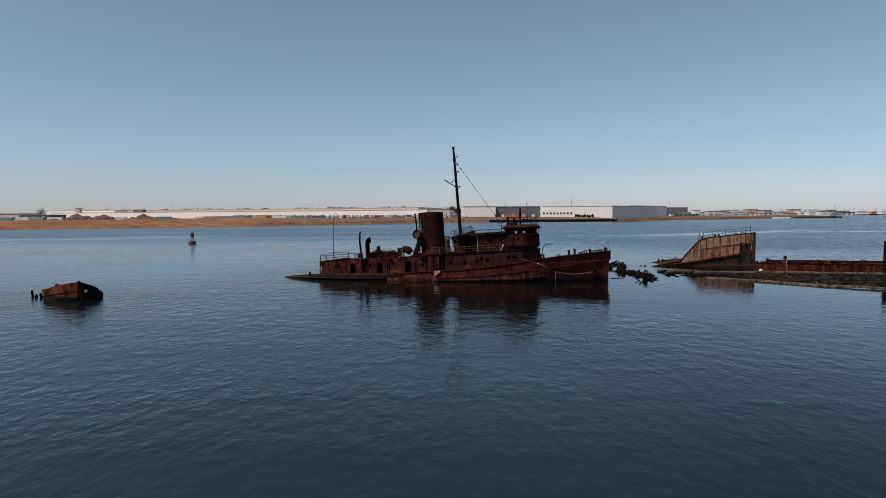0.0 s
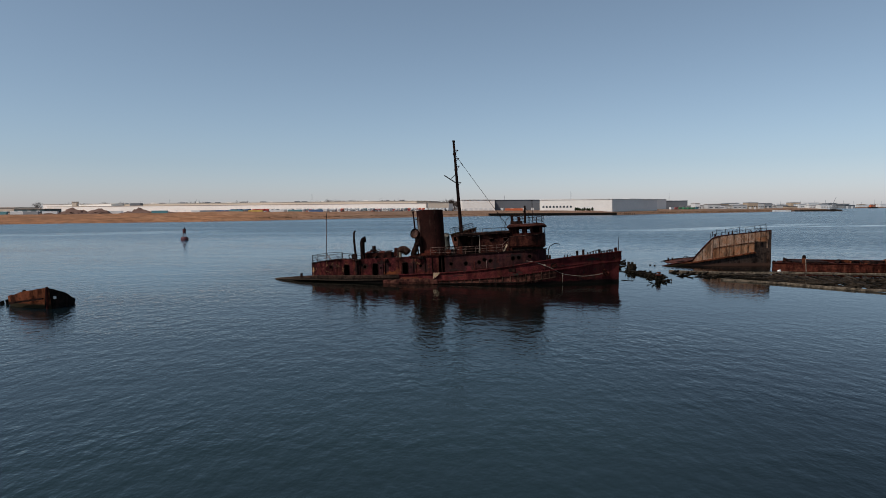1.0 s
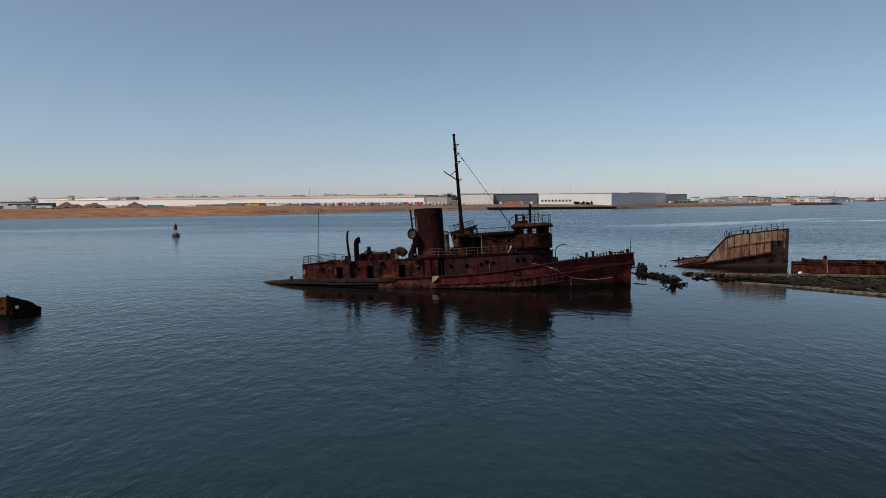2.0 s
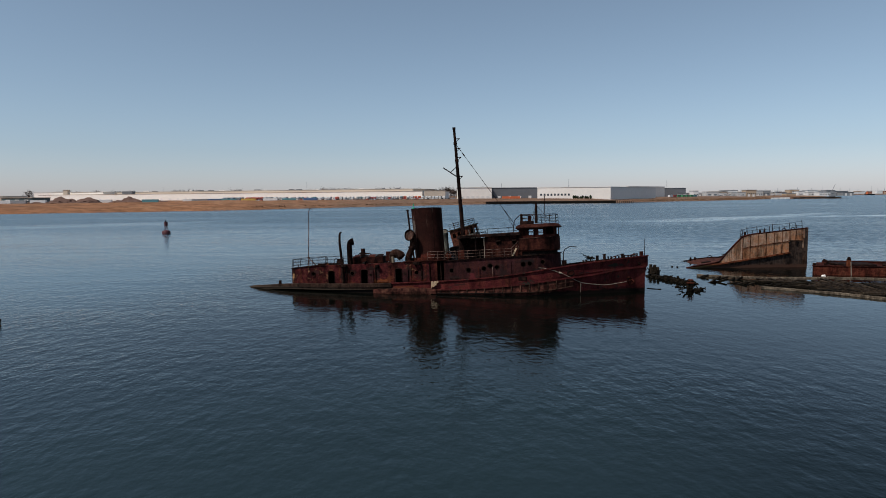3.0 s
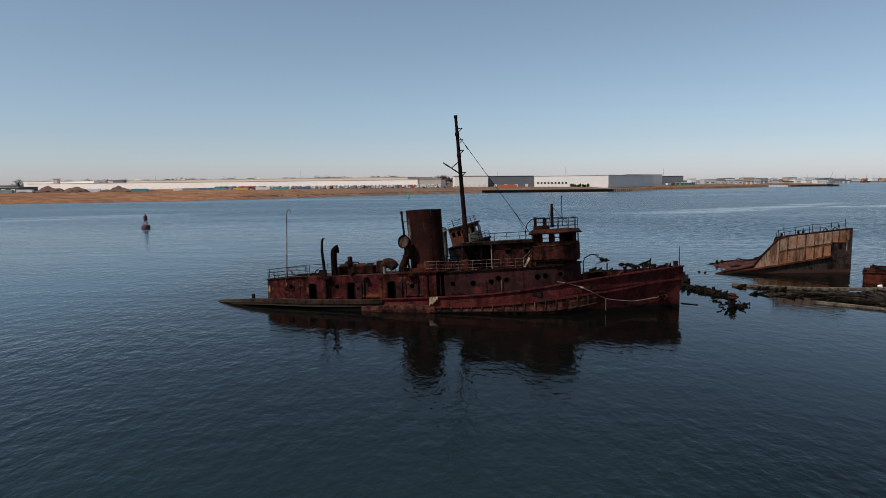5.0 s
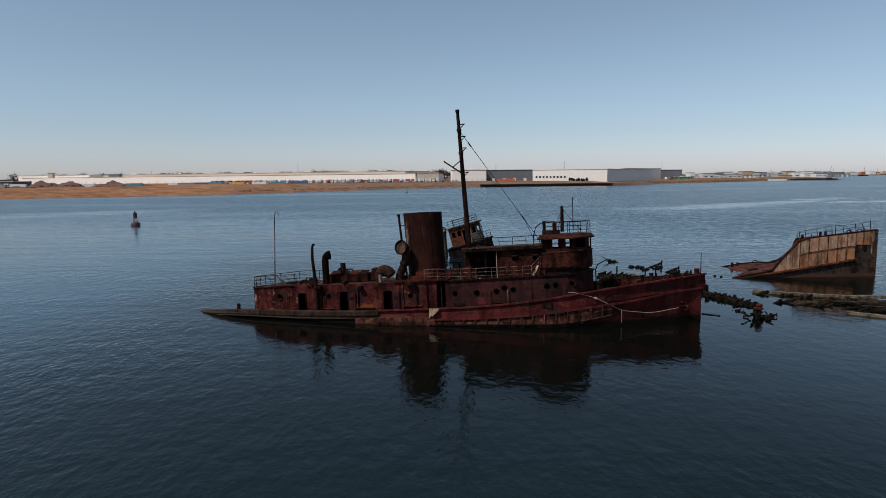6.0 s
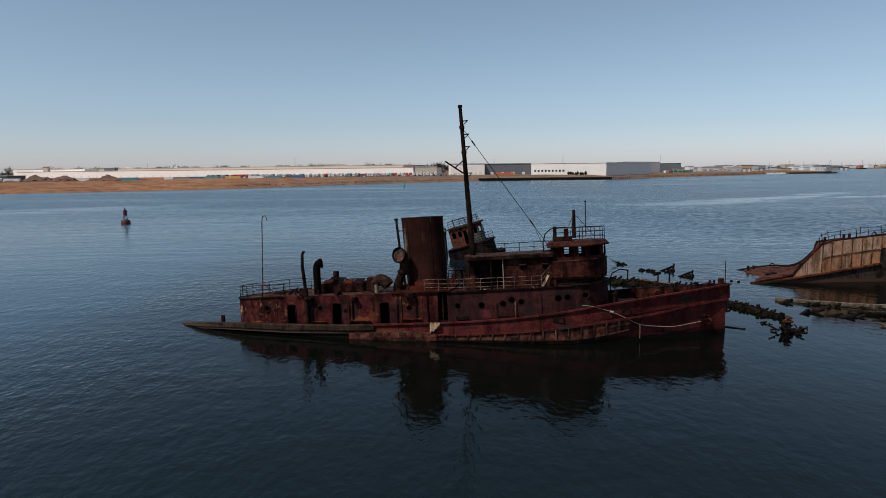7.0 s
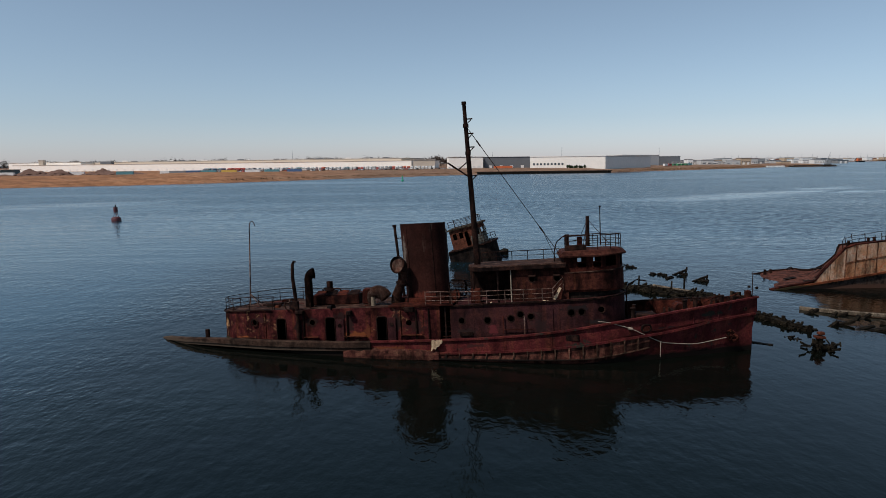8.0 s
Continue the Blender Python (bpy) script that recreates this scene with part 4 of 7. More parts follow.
    railing(ph, rp[-2:-1] + rp[:-1] + rp[-1:], 0.86, 3, name="roof_railing", mat=DARK)
    lamp = part("searchlight_box", box(B(), 8.25, -1.3, 5.85, 0.22, 0.3, 0.7, None, 0.02), DARK, ph)
    part("searchlight_yoke", box(B(), 8.95, -1.3, 5.75, 0.28, 0.3, 0.55, None, 0.03), RUST, ph)
    part("light_shelf", box(B(), 8.7, -1.35, 5.37, 1.2, 0.5, 0.36), DARK, ph)
    part("shelf_top_bar", box(B(), 8.6, -1.3, 6.12, 0.8, 0.12, 0.06), DARK, ph)
    part("roof_mast", rod(B(), (9.5, 0, 5.4), (9.55, 0, 7.2), 0.13, 0.1, 10), DARK, ph)
    for e in ((8.9, 0.5, 5.5), (10.7, -0.6, 5.5), (9.2, -0.8, 5.5)):
        part("brace", rod(B(), (9.55, 0, 7.0), e, 0.018, None, 5), DARK, ph)
    ant = part("antenna", rod(B(), (10.27, 0.2, 5.45), (10.31, 0.2, 7.75), 0.035, 0.025, 8), DARK, ph)
    part("antenna_head", box(B(), 10.31, 0.2, 7.72, 0.12, 0.08, 0.1), DARK, ant)
    part("bent_pipe", pipe(B(), [(7.5, -0.9, 4.6), (7.5, -0.9, 5.2), (7.65, -0.9, 5.75), (8.0, -1.0, 6.05), (8.3, -1.1, 6.1)], 0.035, 6), DARK, ph)

    # mast and stay
    my = lambda z: -0.086 * (z - 4.4)
    mx = lambda z: 2.88 - 0.029 * (z - 4.4)
    mast = part("mast", rod(B(), (mx(4.4), 0, 4.4), (mx(14.25), my(14.25), 14.25), 0.2, 0.11, 12), DARK, tug, "dark bare steel mast with step brackets")
    for z in (9.95, 11.65, 12.45, 13.3):
        bm = box(B(), mx(z) + 0.26, my(z), z, 0.34, 0.1, 0.06)
        rod(bm, (mx(z) + 0.4, my(z), z), (mx(z) + 0.1, my(z), z - 0.28), 0.03, None, 5)
        part("step_bracket", bm, DARK, mast)
    part("spreader", rod(B(), (mx(9.8), my(9.8) - 0.05, 9.85), (1.42, my(10.8) - 0.05, 10.8), 0.05), DARK, mast)
    part("spreader_strut", rod(B(), (mx(10.8), my(10.8) - 0.05, 10.85), (2.05, my(10.4) - 0.05, 10.35), 0.035), DARK, mast)
    part("truck", rod(B(), (mx(14.2), my(14.2), 14.15), (mx(14.3), my(14.3), 14.32), 0.15), DARK, mast)
    for z in (11.3, 12.9):
        part("mast_band", rod(B(), (mx(z), my(z), z - 0.1), (mx(z), my(z), z + 0.1), 0.17), DARK, mast)
    top, foot = Vector((mx(12.9), my(12.9), 12.9)), Vector((8.0, -0.3, 4.75))
    stay = part("stay_wire", rod(B(), top, foot, 0.022, None, 5), DARK, mast)
    part("stay_wire", rod(B(), top.lerp(foot, 0.8), (7.6, -0.35, 4.75), 0.016, None, 5), DARK, mast)
    part("turnbuckle", rod(B(), top.lerp(foot, 0.76), top.lerp(foot, 0.81), 0.045, None, 6), DARK, stay)
    part("turnbuckle", rod(B(), top.lerp(foot, 0.11), top.lerp(foot, 0.15), 0.045, None, 6), DARK, stay)

    # funnel
    bm = B()
    n = 32
    rings = []
    for z, cx, rx, ry in ((2.4, -0.22, 1.36, 1.15), (4.8, -0.33, 1.38, 1.17), (7.16, -0.42, 1.40, 1.19), (7.26, -0.42, 1.43, 1.22), (7.26, -0.42, 1.33, 1.12), (5.5, -0.36, 1.32, 1.1), (5.5, -0.36, 0.01, 0.01)):
        rings.append([bm.verts.new((cx + rx * math.cos(2 * math.pi * k / n), ry * math.sin(2 * math.pi * k / n), z)) for k in range(n)])
    for a, b in zip(rings, rings[1:]):
        for k in range(n):
            bm.faces.new((a[k], a[(k + 1) % n], b[(k + 1) % n], b[k]))
    fun = part("funnel", bm, STACK, tug, "tall rust-brown oval funnel with pale run stains", True)
    for a in (-128, -62):
        ca, sa = math.cos(radians(a)), math.sin(radians(a))
        part("funnel_seam", rod(B(), (-0.24 + 1.375 * ca, 1.165 * sa, 2.6), (-0.42 + 1.405 * ca, 1.195 * sa, 7.15), 0.018, None, 5), DARK, fun)
    bm = B()
    for z in (2.5,):
        pts = [(-0.22 + 1.6 * math.cos(2 * math.pi * k / n), 1.35 * math.sin(2 * math.pi * k / n), z + 0.12) for k in range(n + 1)]
        sweep(bm, pts, 0.5, 0.3)
    part("funnel_base", bm, RUST, fun)
    part("steam_pipe", pipe(B(), [(-1.72, -0.2, 2.5), (-1.95, -0.2, 4.5), (-2.16, -0.2, 7.2)], 0.085, 8), DARK, fun)
    part("pipe_flange", rod(B(), (-2.16, -0.2, 7.1), (-2.17, -0.2, 7.24), 0.13), DARK, fun)
    for z in (3.6, 6.4):
        part("pipe_clamp", box(B(), -1.75, -0.2, z, 0.6, 0.06, 0.06), DARK, fun)
    # clutter on the boat deck ahead of the funnel
    part("deck_locker", box(B(), 1.25, 0.3, 2.78, 0.7, 1.1, 0.5, pose(0, 0, 0, 0, 0, 0), 0.04), DARK, tug, "dark rusted locker on the boat deck")
    railing(tug, [(0.9, 1.9, 2.52), (1.4, 1.95, 2.5), (1.9, 2.0, 2.48), (2.4, 2.05, 2.46)], 0.95, 3, name="port_railing", mat=DARK, r=0.024)
    for x, y, h in ((1.75, -1.9, 0.9), (1.35, -2.1, 1.25), (1.95, 0.9, 1.1)):
        part("vent_pipe", pipe(B(), [(x, y, 2.45), (x + 0.03, y, 2.45 + 0.7 * h), (x - 0.03, y, 2.45 + h)], 0.045, 7), DARK, tug)
    part("hose_reel", rod(B(), (1.55, -0.9, 2.85), (1.55, -0.55, 2.85), 0.28, None, 14), RUST, tug)
    # leaning ventilator cowl abaft the funnel, its mouth blanked with a plate
    ox = 0.27
    bm = B()
    pipe(bm, *spline([(-2.3 + ox, -1.2, 2.35), (-2.28 + ox, -1.2, 2.9), (-2.05 + ox, -1.2, 3.45), (-1.88 + ox, -1.2, 3.95), (-1.84 + ox, -1.22, 4.4), (-1.92 + ox, -1.4, 4.78), (-2.08 + ox, -1.72, 4.86)], [0.34, 0.3, 0.27, 0.25, 0.3, 0.42, 0.5]), 18, False)
    bmesh.ops.solidify(bm, geom=bm.faces[:], thickness=0.03)
    v = part("leaning_cowl", bm, COWLM, tug, "leaning ventilator cowl with its wide mouth open", True)
    d = Vector((-0.16, -0.32, 0.08)).normalized()
    mouth = Vector((-2.04 + ox, -1.66, 4.85))
    part("cowl_dish", rod(B(), mouth - d * 0.1, mouth - d * 0.04, 0.47, 0.43, 18), COWLM, v, "rusted plate blanking the cowl mouth")
    rim = Matrix.Translation(mouth) @ d.to_track_quat("Z", "Y").to_matrix().to_4x4()
    part("cowl_rim", pipe(B(), [rim @ Vector((0.5 * math.cos(q), 0.5 * math.sin(q), 0.0)) for q in [2 * math.pi * k / 20 for k in range(21)]], 0.035, 6, False), DARK, v)
    for p, q in (((-2.33, 2.78), (-2.25, 2.86)), ((-1.98, 3.62), (-1.94, 3.72))):
        part("cowl_band", rod(B(), (p[0] + ox, -1.2, p[1]), (q[0] + ox, -1.2, q[1]), 0.34, 0.34, 16), DARK, v)
    part("cowl_strut", pipe(B(), [(-1.62 + ox, -1.3, 2.4), (-1.5 + ox, -1.3, 3.0), (-1.52 + ox, -1.28, 3.5), (-1.75 + ox, -1.2, 3.95)], 0.06, 6), DARK, v)
    bm = B()
    pipe(bm, *spline([(-3.55, -1.5, 2.4), (-3.58, -1.5, 2.8), (-3.45, -1.5, 3.1), (-3.12, -1.52, 3.25), (-2.78, -1.56, 3.14), (-2.55, -1.6, 2.9)], [0.24, 0.28, 0.36, 0.4, 0.4, 0.39]), 18, False)
    bmesh.ops.solidify(bm, geom=bm.faces[:], thickness=0.03)
    part("fallen_cowl", bm, COWLM, tug, "squat rusty cowl bent over onto the house top", True)
    part("pale_stump", rod(B(), (-3.3, -1.85, 2.35), (-3.32, -1.85, 3.0), 0.15, 0.13, 12), PLANK, tug, "pale peeling pipe stump")
    part("crumpled_bin", box(B(), -3.95, -1.3, 2.75, 0.5, 0.9, 0.9, pose(0, 0, 0, 0, 4, 0), 0.05), RUST, tug)
    # engine-room skylight
    sky_l = part("skylight", box(B(), -5.98, 0, 2.78, 3.0, 1.7, 0.62, None, 0.04), APRON, tug, "rusted engine-room skylight casing")
    for i in range(4):
        part("skylight_lid", box(B(), 0, 0, 0, 0.62, 0.85, 0.05, pose(-7.05 + 0.72 * i, -0.45, 3.16, 14, 0, 0)), DARK if i % 2 else RUST, sky_l)
    part("mushroom_vent", rod(B(), (-6.62, 0, 3.1), (-6.62, 0, 3.86), 0.2, 0.2, 12), DARK, sky_l)
    part("vent_cap", rod(B(), (-6.62, 0, 3.3), (-6.62, 0, 3.42), 0.34, 0.3, 12), DARK, sky_l)
    part("bent_bracket", pipe(B(), [(-7.1, -0.1, 3.2), (-6.9, -0.1, 3.45), (-6.4, -0.1, 3.4), (-5.9, -0.2, 3.38), (-5.7, -0.2, 3.15)], 0.05, 6), DARK, sky_l)
    part("green_winch_drum", rod(B(), (-5.95, -2.3, 2.45), (-5.6, -2.5, 2.5), 0.16, 0.2, 10), NEAR_BLACK, tug)
    # bent exhaust pipe and tall cowl near the stern
    ex = part("bent_exhaust", pipe(B(), [(-7.75, -2.72, 0.5), (-7.78, -2.74, 2.0), (-7.85, -2.7, 3.3), (-7.95, -2.7, 4.4), (-7.92, -2.7, 5.15), (-7.82, -2.7, 5.36), (-7.7, -2.7, 5.33)], [0.1, 0.11, 0.12, 0.11, 0.1, 0.08, 0.05], 8), DARK, tug, "tall bent black exhaust pipe")
    part("pipe_bracket", box(B(), -7.95, -2.7, 2.75, 0.55, 0.25, 0.5, None, 0.03), DARK, ex)
    part("pipe_loop", pipe(B(), arc((-8.25, -2.7, 2.75), 0.3, 100, 270, 6), 0.04, 6), DARK, ex)
    cowl("stern_cowl", tug, (-7.44, -1.5, 2.4), 1.75, 0.24, 0.34, 8, DARK, label="tall dark ventilator cowl")
    part("rail_stub", rod(B(), (-7.1, -2.3, 2.3), (-7.1, -2.3, 2.8), 0.05), DARK, tug)
    # stern flagstaff and stern rail
    staff = part("flagstaff", pipe(B(), [(-12.05, 0, 2.4), (-11.9, 0, 5.4), (-11.8, 0, 7.6), (-11.72, 0, 7.88), (-11.55, 0, 7.93), (-11.45, 0, 7.75), (-11.44, 0, 7.6)], [0.05, 0.04, 0.035, 0.03, 0.028, 0.025, 0.025], 6), RAILM, tug, "thin staff with a crooked top")
    part("staff_brace", rod(B(), (-12.0, 0, 3.2), (-11.2, -0.4, 2.5), 0.03), RAILM, staff)
    part("staff_brace", rod(B(), (-12.0, 0, 3.2), (-11.5, 0.6, 2.5), 0.03), RAILM, staff)
    rim = [(x * 0.985 - 0.15, y * 0.96) for x, y in stadium(-13.6, 0.8, 2.6, 4.2)][2:]
    rim = [p for i, p in enumerate(rim) if i % 2 == 0 and p[0] < -9.2]
    rim = [(-9.3, rim[0][1])] + rim + [(-8.0, 2.45), (-6.5, 2.45), (-5.0, 2.45), (-3.5, 2.45)]
    railing(tug, [(x, y, top_a(x, y)) for x, y in rim], 0.82, 3, name="stern_railing", r=0.02, mat=DARK)
    part("hatch_lid", box(B(), -10.2, -0.6, 2.58, 1.1, 0.8, 0.14, None, 0.03), DARK, tug)
    # bollards in the water by the stern and on the stern deck
    part("stern_bollard", rod(B(), (-14.25, -1.6, 0.2), (-14.25, -1.6, 1.25), 0.14), DARK, tug)
    # foredeck fittings
    for x, y, h in ((14.5, -1.9, 0.5), (15.1, -1.7, 0.55), (16.7, -0.9, 0.4), (11.6, -2.6, 0.5)):
        z = lerp(RAIL, x) - 0.7
        bm = rod(B(), (x, y, z), (x, y, z + 0.7 + h), 0.12, 0.12, 10)
        rod(bm, (x, y, z + 0.68 + h), (x, y, z + 0.74 + h), 0.17, 0.15, 10)
        part("bollard", bm, DARK, tug)
    part("windlass", rod(B(), (14.6, -0.5, 1.55), (14.6, 0.6, 1.55), 0.32, 0.32, 14), RUST, tug)
    part("windlass_bed", box(B(), 14.6, 0, 1.2, 0.8, 1.6, 0.5, None, 0.04), DARK, tug)
    part("bow_bitt", box(B(), 18.35, -0.15, 2.2, 0.3, 0.3, 0.55, None, 0.03), RUST, tug)
    part("jackstaff", rod(B(), (18.62, 0, 2.0), (18.72, 0, 3.56), 0.035, 0.02, 6), DARK, tug)
    part("bow_chock", pipe(B(), arc((17.7, -0.5, 2.0), 0.22, 0, 180, 8), 0.05, 6), DARK, tug)
    random.seed(17)
    for i in range(6):
        bm = B()
        c = (17.15 + random.uniform(-0.2, 0.25), -hull_y(17.25, 0.1) - 0.1, 0.05 + random.uniform(-0.3, 0.25))
        pts = [(c[0] + (0.1 + 0.12 * random.random()) * math.cos(a), c[1] + 0.06 * math.sin(a * 2 + i), c[2] + 0.16 * math.sin(a)) for a in [k * 0.7 for k in range(8 + i)]]
        pipe(bm, pts, 0.035, 6)
        part("rope_tangle", bm, RUST, tug, "rusty chain and rope tangle at the hawse")
    for x, y, h in ((16.2, -1.2, 0.3), (17.3, -0.65, 0.28), (17.9, 0.2, 0.35), (15.8, 1.2, 0.3), (13.4, -2.5, 0.3), (16.9, 0.7, 0.3)):
        z = lerp(RAIL, x)
        bm = rod(B(), (x - 0.12, y, z - 0.1), (x - 0.12, y, z + h), 0.06, None, 8)
        rod(bm, (x + 0.14, y, z - 0.1), (x + 0.14, y, z + h), 0.06, None, 8)
        box(bm, x, y, z - 0.05, 0.55, 0.22, 0.1)
        part("mooring_cleat", bm, DARK, tug)
    part("fallen_rail", pipe(B(), spline([(15.6, -1.4, 2.0), (16.4, -0.9, 2.25), (17.2, -0.3, 2.15), (17.9, 0.1, 2.3)])[0], 0.035, 6), RUST, tug)
    part("foredeck_hatch", box(B(), 12.6, 0.2, 1.05, 1.3, 1.4, 0.5, None, 0.05), DARK, tug)
    part("davit", pipe(B(), [(11.75, 0.9, 0.9), (11.75, 0.9, 2.6), (11.9, 0.9, 2.95), (12.4, 0.9, 3.2), (12.95, 0.9, 3.1)], 0.04, 8), DARK, tug, "hooked davit on the foredeck")
    part("deck_post", rod(B(), (11.85, -1.2, 0.8), (11.85, -1.2, 2.0), 0.1), DARK, tug)
    random.seed(5)
    for i in range(14):
        x = 12 + 5.6 * random.random()
        y = (random.random() - 0.5) * 1.4 * lerp(BEAM, x)
        part("deck_wreckage", box(B(), 0, 0, 0, 0.3 + 0.5 * random.random(), 0.15, 0.1 + 0.15 * random.random(), pose(x, y, lerp(RAIL, x) - 0.62, 30 * random.random(), 50 * random.random() - 25, 180 * random.random())), DARK if i % 3 else RUST, tug)
    # torn canvas hanging over the bulwark in ragged folds
    bm = B()
    grid = []
    for i in range(9):
        col = []
        for j in range(9):
            u, v = i / 8, j / 8
            drop = 0.72 * (0.75 + 0.35 * noise.noise((u * 4, 1.7, 2))) * (1 if u < 0.45 else 0.72 if u < 0.8 else 0.45)
            col.append(bm.verts.new((0.5 + 0.62 * u + 0.05 * noise.noise((u * 3, v * 3, 8)), -4.08 - 0.05 * abs(math.sin(u * 9)) - 0.16 * v, 0.76 - drop * v)))
        grid.append(col)
    for c0, c1 in zip(grid, grid[1:]):
        for j in range(8):
            bm.faces.new((c0[j], c1[j], c1[j + 1], c0[j + 1]))
    bmesh.ops.solidify(bm, geom=bm.faces[:], thickness=0.015)
    part("torn_canvas", bm, PALEPLATE, tug, "pale torn canvas hanging over the bulwark")
    # brackets, pipes and stains-worth of hardware on the aft house side
    for x, z, w, h in ((-0.95, 2.3, 0.55, 0.3), (-7.6, 2.32, 0.5, 0.22), (-4.55, 2.2, 0.3, 0.25)):
        part("side_bracket", box(B(), x, -2.78, z, w, 0.36, h, None, 0.04), DARK, tug, "black projecting chock on the house side")
    for x, z0, z1, r in ((-0.6, 0.5, 2.3, 0.06), (-4.75, 0.5, 2.2, 0.05), (-1.55, 0.4, 2.25, 0.04), (-7.45, 0.3, 2.3, 0.05), (0.15, 0.4, 2.3, 0.05), (-10.0, 0.5, 2.3, 0.025)):
        part("drain_pipe", rod(B(), (x, -2.66, z0), (x, -2.64, z1), r, None, 7), DARK if r > 0.045 else AFTHOUSE, tug)
    for x, w in ((-11.2, 1.2), (-7.0, 0.9), (-4.3, 1.4), (-0.9, 1.3)):
        part("rusted_bench", box(B(), x, -2.72 if x > -9.5 else -2.45, 0.8, w, 0.14, 0.05, None, 0.01), INNER, tug, "orange rusted ledge on the house side")
    random.seed(91)
    for i in range(26):
        x = random.uniform(-12.2, 0.4)
        y = random.uniform(-2.3, 1.6)
        z = top_a(x, y) + 0.03
        if x < -10.5 and abs(y) > 1.2:
            continue
        k = random.random()
        bm = box(B(), 0, 0, 0, 0.15 + 0.5 * k, 0.12 + 0.2 * random.random(), 0.06 + 0.16 * random.random(), pose(x, y, z + 0.03, 12 * random.random(), 12 * random.random(), 180 * random.random()), 0.015)
        part("deck_debris", bm, (DARK, RUST, INNER)[i % 3], tug)
    for i in range(12):
        x = random.uniform(2.6, 7.4)
        y = random.uniform(-2.5, -2.1)
        part("deck_debris", box(B(), 0, 0, 0, 0.1 + 0.3 * random.random(), 0.12, 0.08, pose(x, y, top_f(x, y) + 0.03, 10 * random.random(), 0, 180 * random.random()), 0.01), (DARK, RUST, PALEPLATE)[i % 3], tug)
    # hooded vents over the texas-house ports and jagged plate edges left along the guard
    for s in (6.15, 7.55):
        part("port_hood", box(B(), 0, 0, 0, 0.42, 0.22, 0.05, pose(s, -2.02, 3.93, 25, 0, 0)), DARK, tex)
    for i in range(9):
        s = -2.2 + 0.36 * i
        h = 0.1 + 0.16 * random.random()
        part("torn_plate_edge", box(B(), 0, 0, 0, 0.3, 0.03, h, pose(s, -hull_y(s, 0.1) - 0.05, 0.02 + 0.5 * h, 0, 20 * random.random() - 10, 0), 0.01), (RED, INNER, DARK)[i % 3], hull)
    # braces of the stern railing and a sagging top bar
    for x, y in ((-12.9, -1.2), (-11.6, -2.1), (-10.2, -2.4)):
        part("rail_brace", rod(B(), (x, y, top_a(x, y) + 0.75), (x + 0.35, y * 0.82, top_a(x, y)), 0.016, None, 5), RAILM, tug)
    return tug


def build_hose():
    th = thing("mooring_hose", "pale weathered hawser draped along the tug bow", "rope", TUG)
    pts = []
    for s, z in ((9.6, 1.5), (10.2, 1.4), (11.3, 1.02), (12.1, 0.6), (13.0, 0.12), (13.9, -0.08), (15.0, -0.22), (16.0, -0.16), (16.9, -0.06)):
        pts.append((s, -(hull_y(s + 0.1, z) + 0.08), z))
    fine = [(q.x, min(q.y, -(hull_y(q.x + 0.1, q.z) + 0.06)), q.z) for q in spline(pts, None, 5)[0]]
    part("hawser", pipe(B(), fine, 0.021, 7), ROPE, th)
    part("hanging_end", pipe(B(), [pts[4], (12.98, pts[4][1] - 0.02, -0.2), (12.96, pts[4][1] + 0.05, -0.72)], 0.018, 6), ROPE, th)
    part("knot", rod(B(), (pts[2][0] - 0.1, pts[2][1], 1.04), (pts[2][0] + 0.12, pts[2][1], 0.98), 0.075), ROPE, th)
    return th


# ---- the sunken bow with pale plating ----
WRECK_TOP = [(28.5, 0.0), (30.0, 0.28), (31.5, 0.5), (32.3, 0.72), (33.0, 1.62), (33.8, 2.5), (34.7, 3.42), (35.5, 3.72), (42.1, 4.42)]
WRECK_WALE = [(28.5, -0.1), (31.5, 0.35), (34.4, 0.78), (37.3, 1.22), (40.1, 1.68)]


